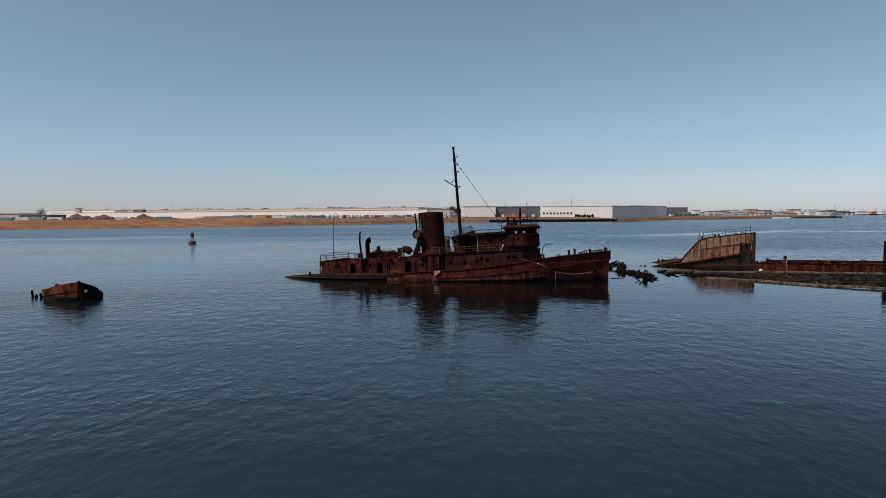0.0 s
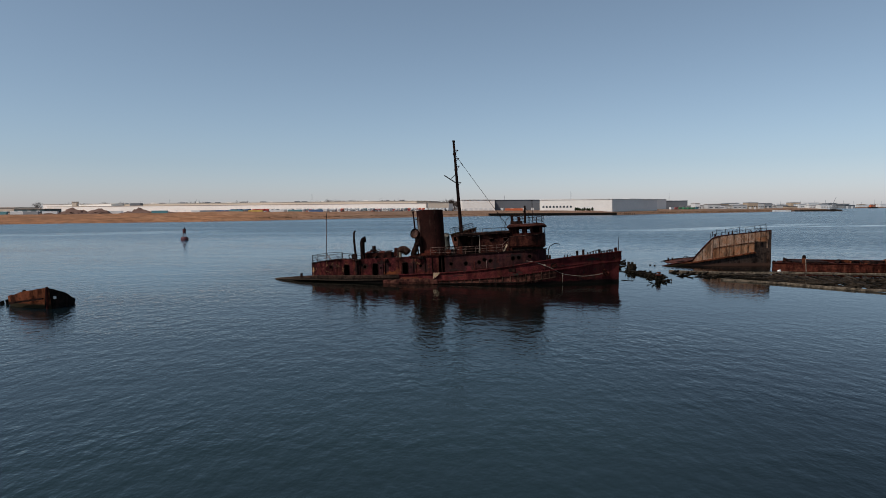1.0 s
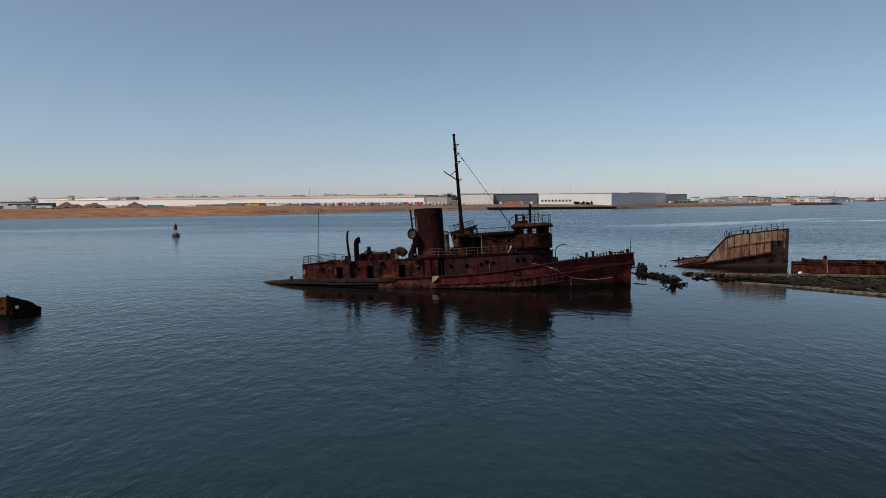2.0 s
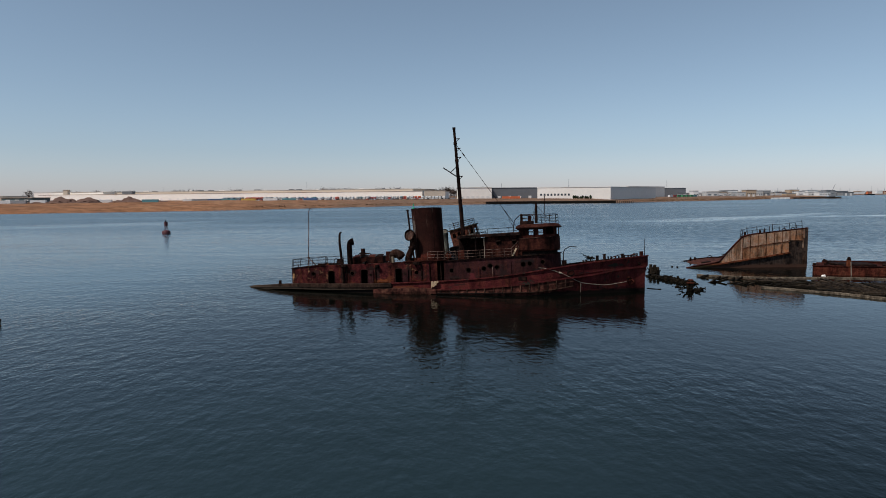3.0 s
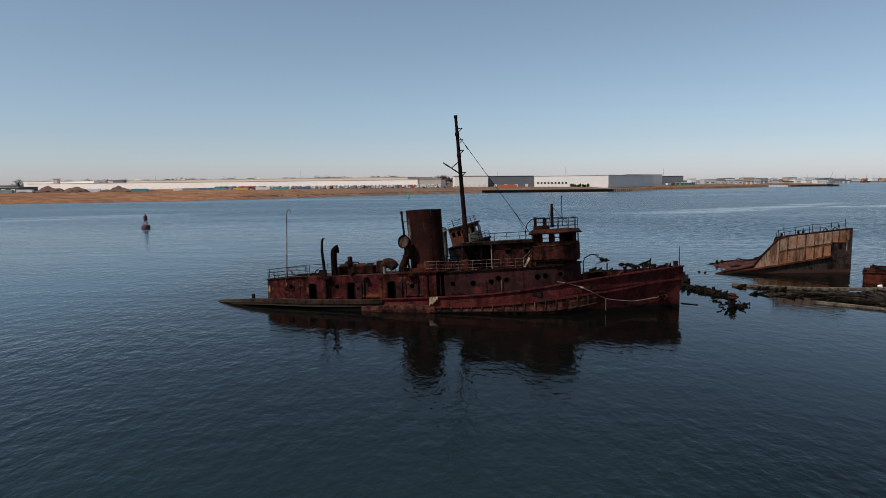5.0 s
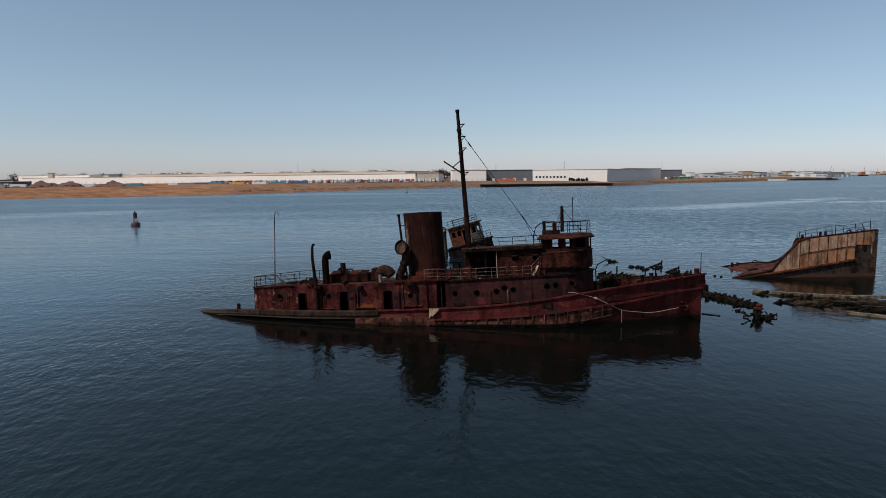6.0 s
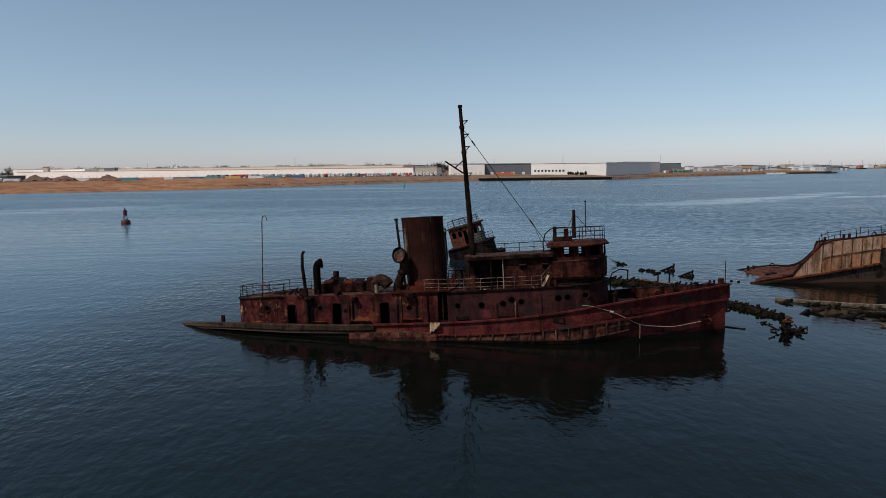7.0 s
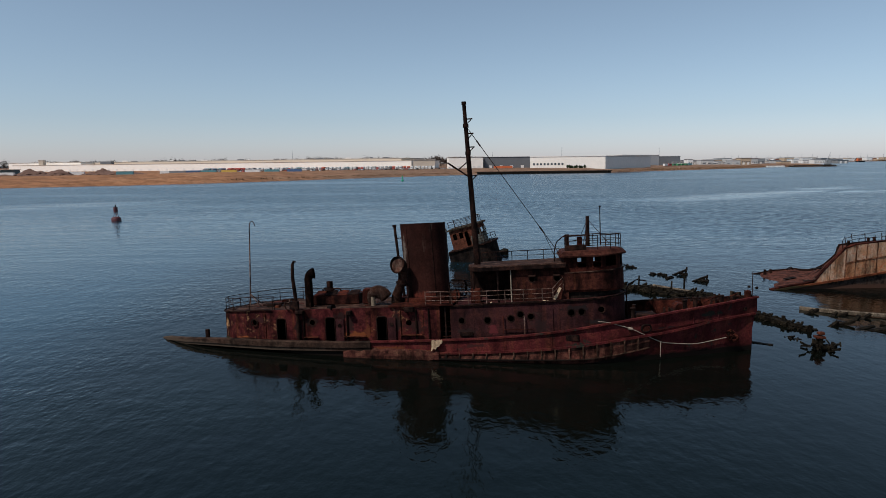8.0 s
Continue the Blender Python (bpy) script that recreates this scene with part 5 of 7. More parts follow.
def build_wreck_bow():
    th = thing("sunken_barge_bow", "half-sunk rusted barge end with pale patched plating", "barge", pose(0, 80.8, 0))
    bm = B()
    xs = [28.5, 29.2, 30, 31, 32, 32.5, 33, 33.5, 34.0, 34.4, 35, 35.6, 37, 39, 41, 42.1]
    rows = []
    for x in xs:
        t = lerp(WRECK_TOP, x)
        rows.append([bm.verts.new((x, 0.12 if x < 42 else 0.0, -1.5)), bm.verts.new((x, 0.12 if x < 42 else 0.0, t)), bm.verts.new((x, 0.3, t)),
                     bm.verts.new((x, 0.32, lerp([(28.5, -0.4), (34, 0.2), (36, 3.1), (42.1, 3.8)], x)))])
    for a, b in zip(rows, rows[1:]):
        for k in range(3):
            bm.faces.new((a[k], b[k], b[k + 1], a[k + 1]))
    side = part("side", bm, TARSIDE, th, "dark tarred lower side plating")
    # pale plates between the wale and the sheer
    xs2 = [32.2, 33.5, 34.75, 35.6, 36.5, 37.4, 38.3, 39.2, 40.05, 40.75, 41.5, 42.08]
    for a, b in zip(xs2, xs2[1:]):
        for lvl in range(2):
            def zz(x, f):
                lo = lerp(WRECK_WALE, x) + 0.06 if x < 40.06 else 3.02
                hi = lerp(WRECK_TOP, x) - 0.05
                return lo + (hi - lo) * f
            f0, f1 = (0.0, 0.5) if lvl == 0 else (0.52, 1.0)
            if a > 39.9 and lvl == 0:
                f0, f1 = 0.0, 0.5
            z = [zz(a + 0.01, f0), zz(b - 0.01, f0), zz(b - 0.01, f1), zz(a + 0.01, f1)]
            if a >= 40.0:
                lo_a = [3.05 if a < 41.4 else 2.2, 3.05 if a < 41.4 else 2.2]
                hi_a = [lerp(WRECK_TOP, a) - 0.05, lerp(WRECK_TOP, b) - 0.05]
                z = [lo_a[0] + (hi_a[0] - lo_a[0]) * f0, lo_a[1] + (hi_a[1] - lo_a[1]) * f0, lo_a[1] + (hi_a[1] - lo_a[1]) * f1, lo_a[0] + (hi_a[0] - lo_a[0]) * f1]
            if a < 34.7:
                if lvl:
                    continue
                z = [zz(a + 0.01, 0), zz(b - 0.01, 0), zz(b - 0.01, 1), zz(a + 0.01, 1)]
            if z[2] - z[1] < 0.06:
                continue
            bm = B()
            pr = 0.0 + 0.012 * ((lvl + int(a * 3)) % 3)
            f = [bm.verts.new((x, 0.06 - pr, q)) for x, q in zip((a + 0.04, b - 0.04, b - 0.04, a + 0.04), z)]
            g = [bm.verts.new((x, 0.14, q)) for x, q in zip((a + 0.04, b - 0.04, b - 0.04, a + 0.04), z)]
            for i in range(4):
                j = (i + 1) % 4
                bm.faces.new((f[i], f[j], g[j], g[i]))
            bm.faces.new(f[::-1])
            part("plate", bm, PALE_LOW if lvl == 0 and a > 34.7 and int(a * 5) % 3 else PALE, side)
    # rusted riveted laps over the plate joints
    for x in xs2[2:-1]:
        lo = lerp(WRECK_WALE, x) + 0.08 if x < 40.0 else 3.05
        part("plate_lap", box(B(), x, 0.045, 0.5 * (lo + lerp(WRECK_TOP, x)) - 0.02, 0.1, 0.05, lerp(WRECK_TOP, x) - lo - 0.06), LAPRUST, side)
    lap = [(x, 0.04, 0.5 * (lerp(WRECK_WALE, x) + lerp(WRECK_TOP, x)) + 0.02) for x in (34.75, 36.5, 38.3, 40.05)]
    part("plate_lap", sweep(B(), lap, 0.06, 0.11), LAPRUST, side)
    part("wale", sweep(B(), [(x, 0.02, z) for x, z in WRECK_WALE], 0.2, 0.16), ORANGE, th, "rust-orange rubbing wale")
    part("sheer_bar", sweep(B(), [(x, 0.18, z + 0.02) for x, z in WRECK_TOP], 0.3, 0.1), RUST, th)
    # deck between the two sides, which meet at the stem
    wide = [(28.0, 7.2), (30.0, 7.3), (32.0, 7.0), (32.5, 5.6), (33.0, 3.6), (33.6, 2.5), (34.4, 2.1), (35.2, 2.3), (36.0, 2.7), (38.0, 2.3), (40.0, 1.5), (42.05, 0.25)]
    shear = [(31.0, 0.38), (33.0, 0.42), (34.4, 0.45), (36.0, 0.0)]
    low = [(28.0, -0.2), (30.0, 0.14), (31.8, 0.34), (32.4, 0.55), (33.0, 1.0), (33.6, 1.75), (34.2, 2.55), (34.8, 3.2), (35.6, 3.55), (42.05, 4.25)]
    bm = B()
    rows = []
    steps = (0, 0.15, 0.3, 0.42, 0.5, 0.58, 0.7, 0.85, 1.0)
    for i in range(40):
        x = 28.0 + 14.05 * i / 39
        W = lerp(wide, x)
        row = []
        for f in steps:
            notch = 1.7 * max(0.0, 1 - abs(f - 0.45) / 0.16) * max(0.0, 1 - i / 9)
            row.append(bm.verts.new((x + notch + lerp(shear, x) * W * f, 0.2 + W * f, lerp(low, x) - f * lerp([(31.5, -0.08), (34.4, 0.3)], x) + 0.06 * noise.noise((x, f * 5, 3)))))
        rows.append(row)
    for a, b in zip(rows, rows[1:]):
        for k in range(len(steps) - 1):
            bm.faces.new((a[k], b[k], b[k + 1], a[k + 1]))
    part("deck", bm, DECKRUST, th, "rusty red deck sloping into the water")
    edge = [(v.x, v.y, v.z) for v in [Vector((x + lerp(shear, x) * lerp(wide, x), 0.22 + lerp(wide, x), lerp(low, x) - lerp([(31.5, -0.1), (34.4, 0.22)], x))) for x in (28.0, 30, 32, 32.4, 32.8, 33.2, 33.6, 34, 34.4, 35, 35.6, 38, 41.8)]]
    part("far_sheer", sweep(B(), edge, 0.16, 0.2), DARK, th)
    part("far_side", prism(B(), [(35.6, 2.6), (36.2, 2.9), (42.0, 0.5), (42.0, 0.4), (36.0, 2.7), (35.6, 2.4)], -1.5, lambda x, y: lerp(low, x) - 0.35), DARK, th)
    # thin black plates laid on the deck for the dark inside its holes
    for x, y, sx, sy in ((31.0, 3.2, 0.9, 0.6), (33.2, 2.4, 0.8, 0.4), (32.0, 1.2, 0.5, 0.35)):
        part("deck_hole", box(B(), 0, 0, 0, sx, sy, 0.04, pose(x + 0.35 * y, 0.2 + y, lerp(low, x) + 0.07, 0, -9, 0)), NEAR_BLACK, th, "black plate for the dark of a rusted-through hole in the deck")
    for x, y in ((31.6, 6.6), (32.2, 6.7)):
        part("deck_bollard", rod(B(), (x, y, -0.1), (x, y, 0.55 if y > 1 else 0.3), 0.12), DARK, th)
    part("deck_hoop", pipe(B(), arc((33.9, 6.4, 0.5), 0.28, 0, 180, 8), 0.05, 6), DARK, th)
    # leaning stanchions and remains of rail
    random.seed(9)
    for x, h in ((34.6, 1.0), (34.9, 1.15), (35.4, 1.25), (35.9, 0.6), (36.5, 1.1), (37.4, 0.75), (37.9, 0.9), (38.2, 1.25), (39.0, 0.8), (39.7, 0.45), (40.2, 1.1), (40.9, 1.0), (41.0, 0.6), (41.6, 1.3)):
        z = lerp(WRECK_TOP, x)
        part("rail_post", rod(B(), (x, 0.3, z - 0.1), (x + 0.12 * (random.random() - 0.6), 0.3 + 0.3 * random.random(), z + 0.74 * h), 0.032, None, 6), DARK, th)
    for lift, droop in ((0.78, 0.05), (0.4, -0.06)):
        line = [(x, 0.38 + 0.03 * math.sin(x * 2), lerp(WRECK_TOP, x) + lift + droop * math.sin(x * 1.7)) for x in (34.6, 35.4, 36.5, 37.4, 38.2, 39.0, 40.2, 40.9, 41.6)]
        part("rail_wire", pipe(B(), line, 0.02, 5), DARK, th)
    for x in (35.3, 37.0, 37.5):
        part("deck_bollard", rod(B(), (x, 0.7, 3.2), (x, 0.7, lerp(WRECK_TOP, x) + 0.36), 0.11), DARK, th)
    for x in (39.7, 40.7):
        part("deck_hoop", pipe(B(), arc((x, 0.6, lerp(WRECK_TOP, x)), 0.22, 0, 180, 8), 0.045, 6), RUST, th)
    # black disc drawn for the dark of the hawse opening
    part("hawse_hole", rod(B(), (40.9, 0.1, 2.75), (40.9, 0.0, 2.75), 0.2, 0.2, 12), NEAR_BLACK, th)
    return th


# ---- the low red barge ----
def build_red_barge():
    m = pose(38.75, 74.3, 0, 0, 0.2, -13)
    th = thing("red_barge", "low flooded barge with rusted red side", "barge", m)
    L, W = 30.0, 4.4
    bm = B()
    prism(bm, [(0, 0), (L, 0), (L, W), (0.42 * W, W)], -1.0, 0.86)
    body = part("body", bm, RUST, th, "rust-red barge hull", False)
    for i in range(15):
        part("plate", box(B(), 1.0 + 2 * i, -0.02, 0.24, 1.975, 0.05, 1.3), BARGE_RED, body)
    part("gunwale", box(B(), L / 2, 0.05, 0.92, L, 0.3, 0.12, None, 0.03), RUST, th)
    part("deck_edge", box(B(), L / 2 + 1.2, W - 0.1, 0.95, L - 2.4, 0.3, 0.25), RUST, th)
    random.seed(3)
    for i in range(26):
        x = 2.6 + 26 * random.random()
        y = 0.8 + 3 * random.random()
        part("deck_wreckage", box(B(), 0, 0, 0, 0.4 + 1.0 * random.random(), 0.2 + 0.3 * random.random(), 0.12 + 0.3 * random.random(), pose(x, y, 0.98, 20 * random.random(), 40 * random.random() - 20, 180 * random.random()), 0.02), DARK if i % 4 else ORANGE, th)
    for x in (0.35, 1.4, 2.1, 9.5):
        part("bollard", rod(B(), (x, 0.6, 0.7), (x, 0.6, 1.15), 0.15, 0.17, 10), DARK, th)
    part("coaming", box(B(), 4.3, 2.0, 0.94, 3.8, 2.5, 0.26, None, 0.04), DARK, th, "dark hatch coaming")
    post = part("post", box(B(), 3.4, 0.3, 1.2, 0.34, 0.34, 0.75, None, 0.05), ORANGE, th, "orange-rust mooring post")
    part("post_cap", rod(B(), (3.4, 0.3, 1.57), (3.4, 0.3, 1.85), 0.22, 0.12, 10), DARK, post)
    part("hanging_chain", rod(B(), (3.55, -0.08, 0.02), (3.45, -0.08, 1.4), 0.04), ROPE, post)
    return th


BED = weathered("rotted_silt_bed", (0.0252, 0.01764, 0.01176), (0.0147, 0.01092, 0.00756), (0.042, 0.0315, 0.02184), 2.2, 0.2, 0.4)
DECKRUST = weathered("rusted_red_deck", (0.105, 0.04125, 0.03), (0.075, 0.03, 0.0225), (0.045, 0.0225, 0.015), 1.2, 0.2, 0.4)
WETBLACK = weathered("wet_black_timber", (0.013, 0.011, 0.010), (0.006, 0.006, 0.005), (0.026, 0.019, 0.014), 3.0, 0.4, 0.5)
FENDER = weathered("rust_pink_fender", (0.066, 0.021, 0.016), (0.036, 0.013, 0.010), (0.075, 0.036, 0.022), 1.5, 0.4, 0.6)
BARGE_RED = weathered("rusted_red_barge", (0.102, 0.0255, 0.0153), (0.07225, 0.0187, 0.0119), (0.1275, 0.04675, 0.0255), 1.0, 0.75, 0.4, piece=0.3)


# ---- rotten pier, piles and drift timbers ----
def beam_thing(name, label, a, b, w, h, mat, cat="timber", rough=0.06, seed=0):
    """One squared, worn timber from a to b."""
    a, b = Vector(a), Vector(b)
    n = max(3, int((b - a).length / 1.2))
    bm = B()
    rings = []
    side = Vector(((b - a).y, -(b - a).x, 0)).normalized()
    for i in range(n + 1):
        p = a.lerp(b, i / n)
        k = 1 + rough * 4 * noise.noise((p.x * 1.3, p.y * 1.3, seed))
        off = Vector((0, 0, rough * noise.noise((p.x, p.y, seed + 5))))
        rings.append([bm.verts.new(p + off + side * u * w / 2 * k + Vector((0, 0, v * h / 2 * k))) for u, v in ((-1, -0.8), (-0.8, -1), (0.8, -1), (1, -0.8), (1, 0.8), (0.8, 1), (-0.8, 1), (-1, 0.8))])
    for r0, r1 in zip(rings, rings[1:]):
        for k in range(8):
            bm.faces.new((r0[k], r0[(k + 1) % 8], r1[(k + 1) % 8], r1[k]))
    bm.faces.new(rings[0])
    bm.faces.new(rings[-1])
    return bm


def build_pier():
    th = thing("rotten_pier", "collapsed grey timber pier awash along the barge", "pier")
    random.seed(21)
    back = [Vector((26.7, 73.9, 0.12)), Vector((28.6, 72.4, 0.15)), Vector((32.0, 70.4, 0.2)), Vector((37.5, 69.9, 0.25)), Vector((48.0, 66.4, 0.3)), Vector((60, 62.6, 0.3))]
    front = [Vector((28.9, 65.6, 0.05)), Vector((30.1, 64.6, 0.08)), Vector((32.9, 61.8, 0.1)), Vector((36.8, 57.2, 0.1)), Vector((41, 54.0, 0.15)), Vector((50, 49.5, 0.2))]
    for line, h in ((back, 0.34), (front, 0.3)):
        for i, (a, b) in enumerate(zip(line, line[1:])):
            part("stringer", beam_thing("", "", a, b + (b - a) * 0.02, 0.3, h * 0.7, None, seed=i), PLANK, th)
    # a lumpy bed of rotted planking and silt that just breaks the surface
    bm = B()
    rows = []
    for i in range(90):
        f = 0.3 + 0.7 * i / 89
        k = min(int(f * 4.999), 4)
        g = f * 5 - k
        p, q = back[k].lerp(back[k + 1], g), front[k].lerp(front[k + 1], g)
        row = []
        for j in range(16):
            u = j / 15
            c = p.lerp(q, -0.04 + 1.06 * u)
            edge = min(1.0, 5 * u, 5 * (1 - u), 8 * (f - 0.3))
            z = -0.3 + 0.34 * edge + 0.32 * noise.fractal((c.x * 0.55, c.y * 0.9, 5.5), 0.6, 2.0, 4) * (0.3 + edge)
            row.append(bm.verts.new((c.x, c.y, z)))
        rows.append(row)
    for r0, r1 in zip(rows, rows[1:]):
        for j in range(15):
            bm.faces.new((r0[j], r1[j], r1[j + 1], r0[j + 1]))
    part("rotted_bed", bm, BED, th, "matted rotten planks and silt")
    # planks and cross beams between the two edges, thicker towards the barge
    for i in range(70):
        f = 0.34 + 0.66 * i / 69
        k = min(int(f * 4.999), 4)
        g = f * 5 - k
        p = back[k].lerp(back[k + 1], g)
        q = front[k].lerp(front[k + 1], g)
        u0, u1 = 0.02 + 0.25 * random.random(), 0.35 + 0.6 * random.random() * min(1, f + 0.2)
        a, b = p.lerp(q, u0), p.lerp(q, u1)
        a.z, b.z = 0.02 + 0.2 * random.random(), -0.08 + 0.2 * random.random()
        j = Vector((random.uniform(-0.4, 0.4), random.uniform(-0.4, 0.4), 0))
        part("plank", beam_thing("", "", a, b + j, 0.14 + 0.16 * random.random(), 0.1 + 0.08 * random.random(), None, 0.16, seed=i), TIMBER if i % 3 else WEED, th)
    for i in range(34):
        f = 0.2 + 0.8 * random.random()
        k = min(int(f * 4.999), 4)
        g = f * 5 - k
        p = back[k].lerp(back[k + 1], g).lerp(front[k].lerp(front[k + 1], g), 0.15 + 0.8 * random.random())
        d = (back[k + 1] - back[k]).normalized() * (1.5 + 2.5 * random.random())
        p.z = 0.08 + 0.15 * random.random()
        part("long_timber", beam_thing("", "", p, p + d, 0.2, 0.18, None, 0.14, seed=i + 40), WEED if i % 2 else TIMBER, th)
    for i, (x, y, l) in enumerate(((25.7, 69.3, 1.3), (26.9, 68.3, 1.5), (27.6, 67.9, 1.2), (29.3, 67.1, 1.4), (27.3, 71.8, 1.2), (26.2, 72.5, 0.9), (28.6, 70.9, 1.0), (29.9, 66.2, 1.2))):
        for j in range(3):
            p = Vector((x + 0.5 * j * random.uniform(0.3, 1), y + random.uniform(-0.3, 0.3), -0.1))
            part("weedy_chunk", beam_thing("", "", p, p + Vector((l * random.uniform(0.4, 1), random.uniform(-0.2, 0.5), 0.05 + 0.3 * random.random())), 0.22, 0.2, None, 0.25, seed=i * 3 + j), WEED, th)
    return th


def build_bucket():
    th = thing("white_bucket", "small white plastic bucket lying on the pier", "bucket", pose(37.3, 70.2, 0.42, 80, 0, 40))
    bm = rod(B(), (0, 0, -0.14), (0, 0, 0.14), 0.1, 0.13, 14)
    part("pail", bm, WHITEWALL, th)
    part("rim", pipe(B(), arc((0, 0, 0.14), 0.135, 0, 360, 14, "xy"), 0.02, 6, False), WHITEWALL, th)


def shaggy(th, x, y, n, r, h, seed):
    """Weed-hung splinters round a point."""
    rnd = random.Random(seed)
    for i in range(int(n * 1.8)):
        a = rnd.random() * 6.28
        q = r * rnd.uniform(0.2, 1)
        p = Vector((x + q * math.cos(a), y + q * math.sin(a), rnd.uniform(-0.1, h * 0.6)))
        d = Vector((rnd.uniform(-0.4, 0.4), rnd.uniform(-0.4, 0.4), rnd.uniform(-0.1, h * 0.5)))
        part("splinter", beam_thing("", "", p, p + d, rnd.uniform(0.07, 0.18), rnd.uniform(0.06, 0.15), None, 0.3, seed=i + seed), WEED, th)


def weed_lump(th, x, y, r, h, seed, mat=None):
    """A rounded mass of weed and mussels on something sunken."""
    bm = B()
    bmesh.ops.create_icosphere(bm, subdivisions=3, radius=1)
    for v in bm.verts:
        k = 1 + 0.5 * noise.fractal((v.co.x * 1.6 + seed, v.co.y * 1.6, v.co.z * 1.6), 0.7, 2, 4)
        v.co = Vector((x + v.co.x * r * k, y + v.co.y * r * 0.7 * k, v.co.z * h * k + 0.04))
    part("weed_lump", bm, mat or WEED, th)


def build_piles():
    random.seed(33)
    # a weedy line of pile stumps and cap timbers running out past the tug bow
    th = thing("pile_row", "broken weedy pile stumps and cap timber in the water", "piles")
    for i in range(22):
        f = i / 21
        x, y = 22.2 + 1.5 * f + random.uniform(-0.35, 0.35), 74.0 - 5.8 * f + random.uniform(-0.3, 0.3)
        h = 0.1 + 0.35 * random.random() + (0.35 if i in (3, 9, 15) else 0)
        part("pile_stump", rod(B(), (x, y, -1.2), (x + random.uniform(-0.1, 0.1), y, h), 0.2, 0.12, 9), WEED, th)
    for a, b in (((22.2, 74.2, 0.1), (22.5, 71.6, 0.2)), ((22.4, 72.2, 0.12), (23.2, 69.4, 0.15)), ((23.0, 70.2, 0.1), (23.8, 68.2, 0.05))):
        part("cap_timber", beam_thing("", "", a, b, 0.4, 0.3, None, 0.1), WEED, th)
    shaggy(th, 22.6, 71.5, 16, 0.9, 0.5, 100)
    for i in range(9):
        f = (i + random.uniform(-0.3, 0.3)) / 8
        weed_lump(th, 22.2 + 1.6 * f + random.uniform(-0.3, 0.3), 74.0 - 5.6 * f, random.uniform(0.3, 0.5), random.uniform(0.14, 0.26), i + 50)
    shaggy(th, 23.4, 69.0, 14, 0.7, 0.4, 140)
    shaggy(th, 21.9, 66.7, 6, 0.35, 0.2, 170)
    th = thing("capped_post", "rust-topped pile stump hung with weed in the water", "piles")
    part("post", rod(B(), (22.15, 64.6, -1), (22.15, 64.6, 0.6), 0.26, 0.2, 10), WEED, th)
    cap = part("iron_cap", box(B(), 22.15, 64.6, 0.68, 0.52, 0.46, 0.14, pose(0, 0, 0), 0.03), INNER, th, "rusty iron pile cap")
    part("cap_bolt", box(B(), 22.17, 64.55, 0.92, 0.36, 0.3, 0.16, pose(0, 0, 0), 0.04), INNER, cap)
    shaggy(th, 22.1, 64.6, 20, 0.85, 0.5, 200)
    shaggy(th, 23.2, 64.9, 6, 0.4, 0.25, 230)
    # mooring cluster just beyond the bow
    th = thing("dolphin_stump", "short brown pile cluster beside the tug bow", "piles")
    for i in range(5):
        x, y = 22.55 + 0.3 * (i % 3), 75.4 + 0.35 * (i // 3)
        part("post", rod(B(), (x, y, -1), (x + 0.05, y, 0.8 + 0.25 * (i % 2)), 0.2, 0.16, 9), TIMBER, th)
    shaggy(th, 22.8, 75.5, 8, 0.5, 0.9, 250)
    # crib wall remains behind the bow
    th = thing("crib_remains", "collapsed weedy timber crib behind the tug", "timber")
    for i in range(84):
        f = random.random()
        x, y = 16.4 + 5.2 * f + random.uniform(-0.5, 0.5), 82.4 - 4.2 * f + random.uniform(-0.8, 0.8)
        d = Vector((random.uniform(0.2, 0.9), random.uniform(-0.9, 0.3), random.uniform(-0.25, 0.3)))
        part("timber", beam_thing("", "", (x, y, 0.05 + 0.3 * random.random()), Vector((x, y, 0.1 + 0.2 * random.random())) + d, 0.2, 0.18, None, 0.22, seed=i), WEED, th)
    for i in range(12):
        f = i / 11
        weed_lump(th, 16.4 + 5.2 * f + random.uniform(-0.3, 0.3), 82.4 - 4.2 * f + random.uniform(-0.3, 0.3), random.uniform(0.5, 0.8), random.uniform(0.2, 0.4), i + 80)
    part("pale_plank", beam_thing("", "", (18.6, 81.2, 0.5), (22.0, 78.3, 0.3), 0.25, 0.12, None), PLANK, th)
    for x, y, h in ((18.3, 83.8, 0.85), (20.5, 82.0, 0.7), (20.9, 80.4, 1.35)):
        part("post", rod(B(), (x, y, -1), (x, y, h), 0.09, 0.07, 8), WEED, th)
    # separate wreckage farther out
    for (cx, cy, n, h) in ((21.9, 88.3, 9, 0.3), (24.0, 88.3, 6, 0.75), (24.5, 85.0, 9, 0.6), (20.5, 92.6, 6, 0.4), (22.3, 86.8, 4, 0.15)):
        th = thing("drift_wreckage", "black jagged wreck timbers breaking the surface", "wreckage")
        shaggy(th, cx, cy, n * 0.5, 0.55, h * 0.4, int(cx * 31 + cy))
        for j in range(3):
            weed_lump(th, cx + random.uniform(-0.6, 0.6) * (0.45 if cy > 90 else 1.0), cy + random.uniform(-0.4, 0.4), random.uniform(0.16, 0.36), random.uniform(0.1, 0.26), int(cx * 7 + j), WETBLACK)
        if h > 0.5:
            part("broken_timber", beam_thing("", "", (cx - 0.9, cy, -0.05), (cx + 0.5, cy + 0.2, h * 0.62), 0.16, 0.2, None, 0.25, seed=int(cy)), WETBLACK, th)
            part("broken_timber", beam_thing("", "", (cx + 0.35, cy, -0.3), (cx + 0.5, cy + 0.05, h * 0.85), 0.22, 0.2, None, 0.25, seed=int(cx)), WETBLACK, th)
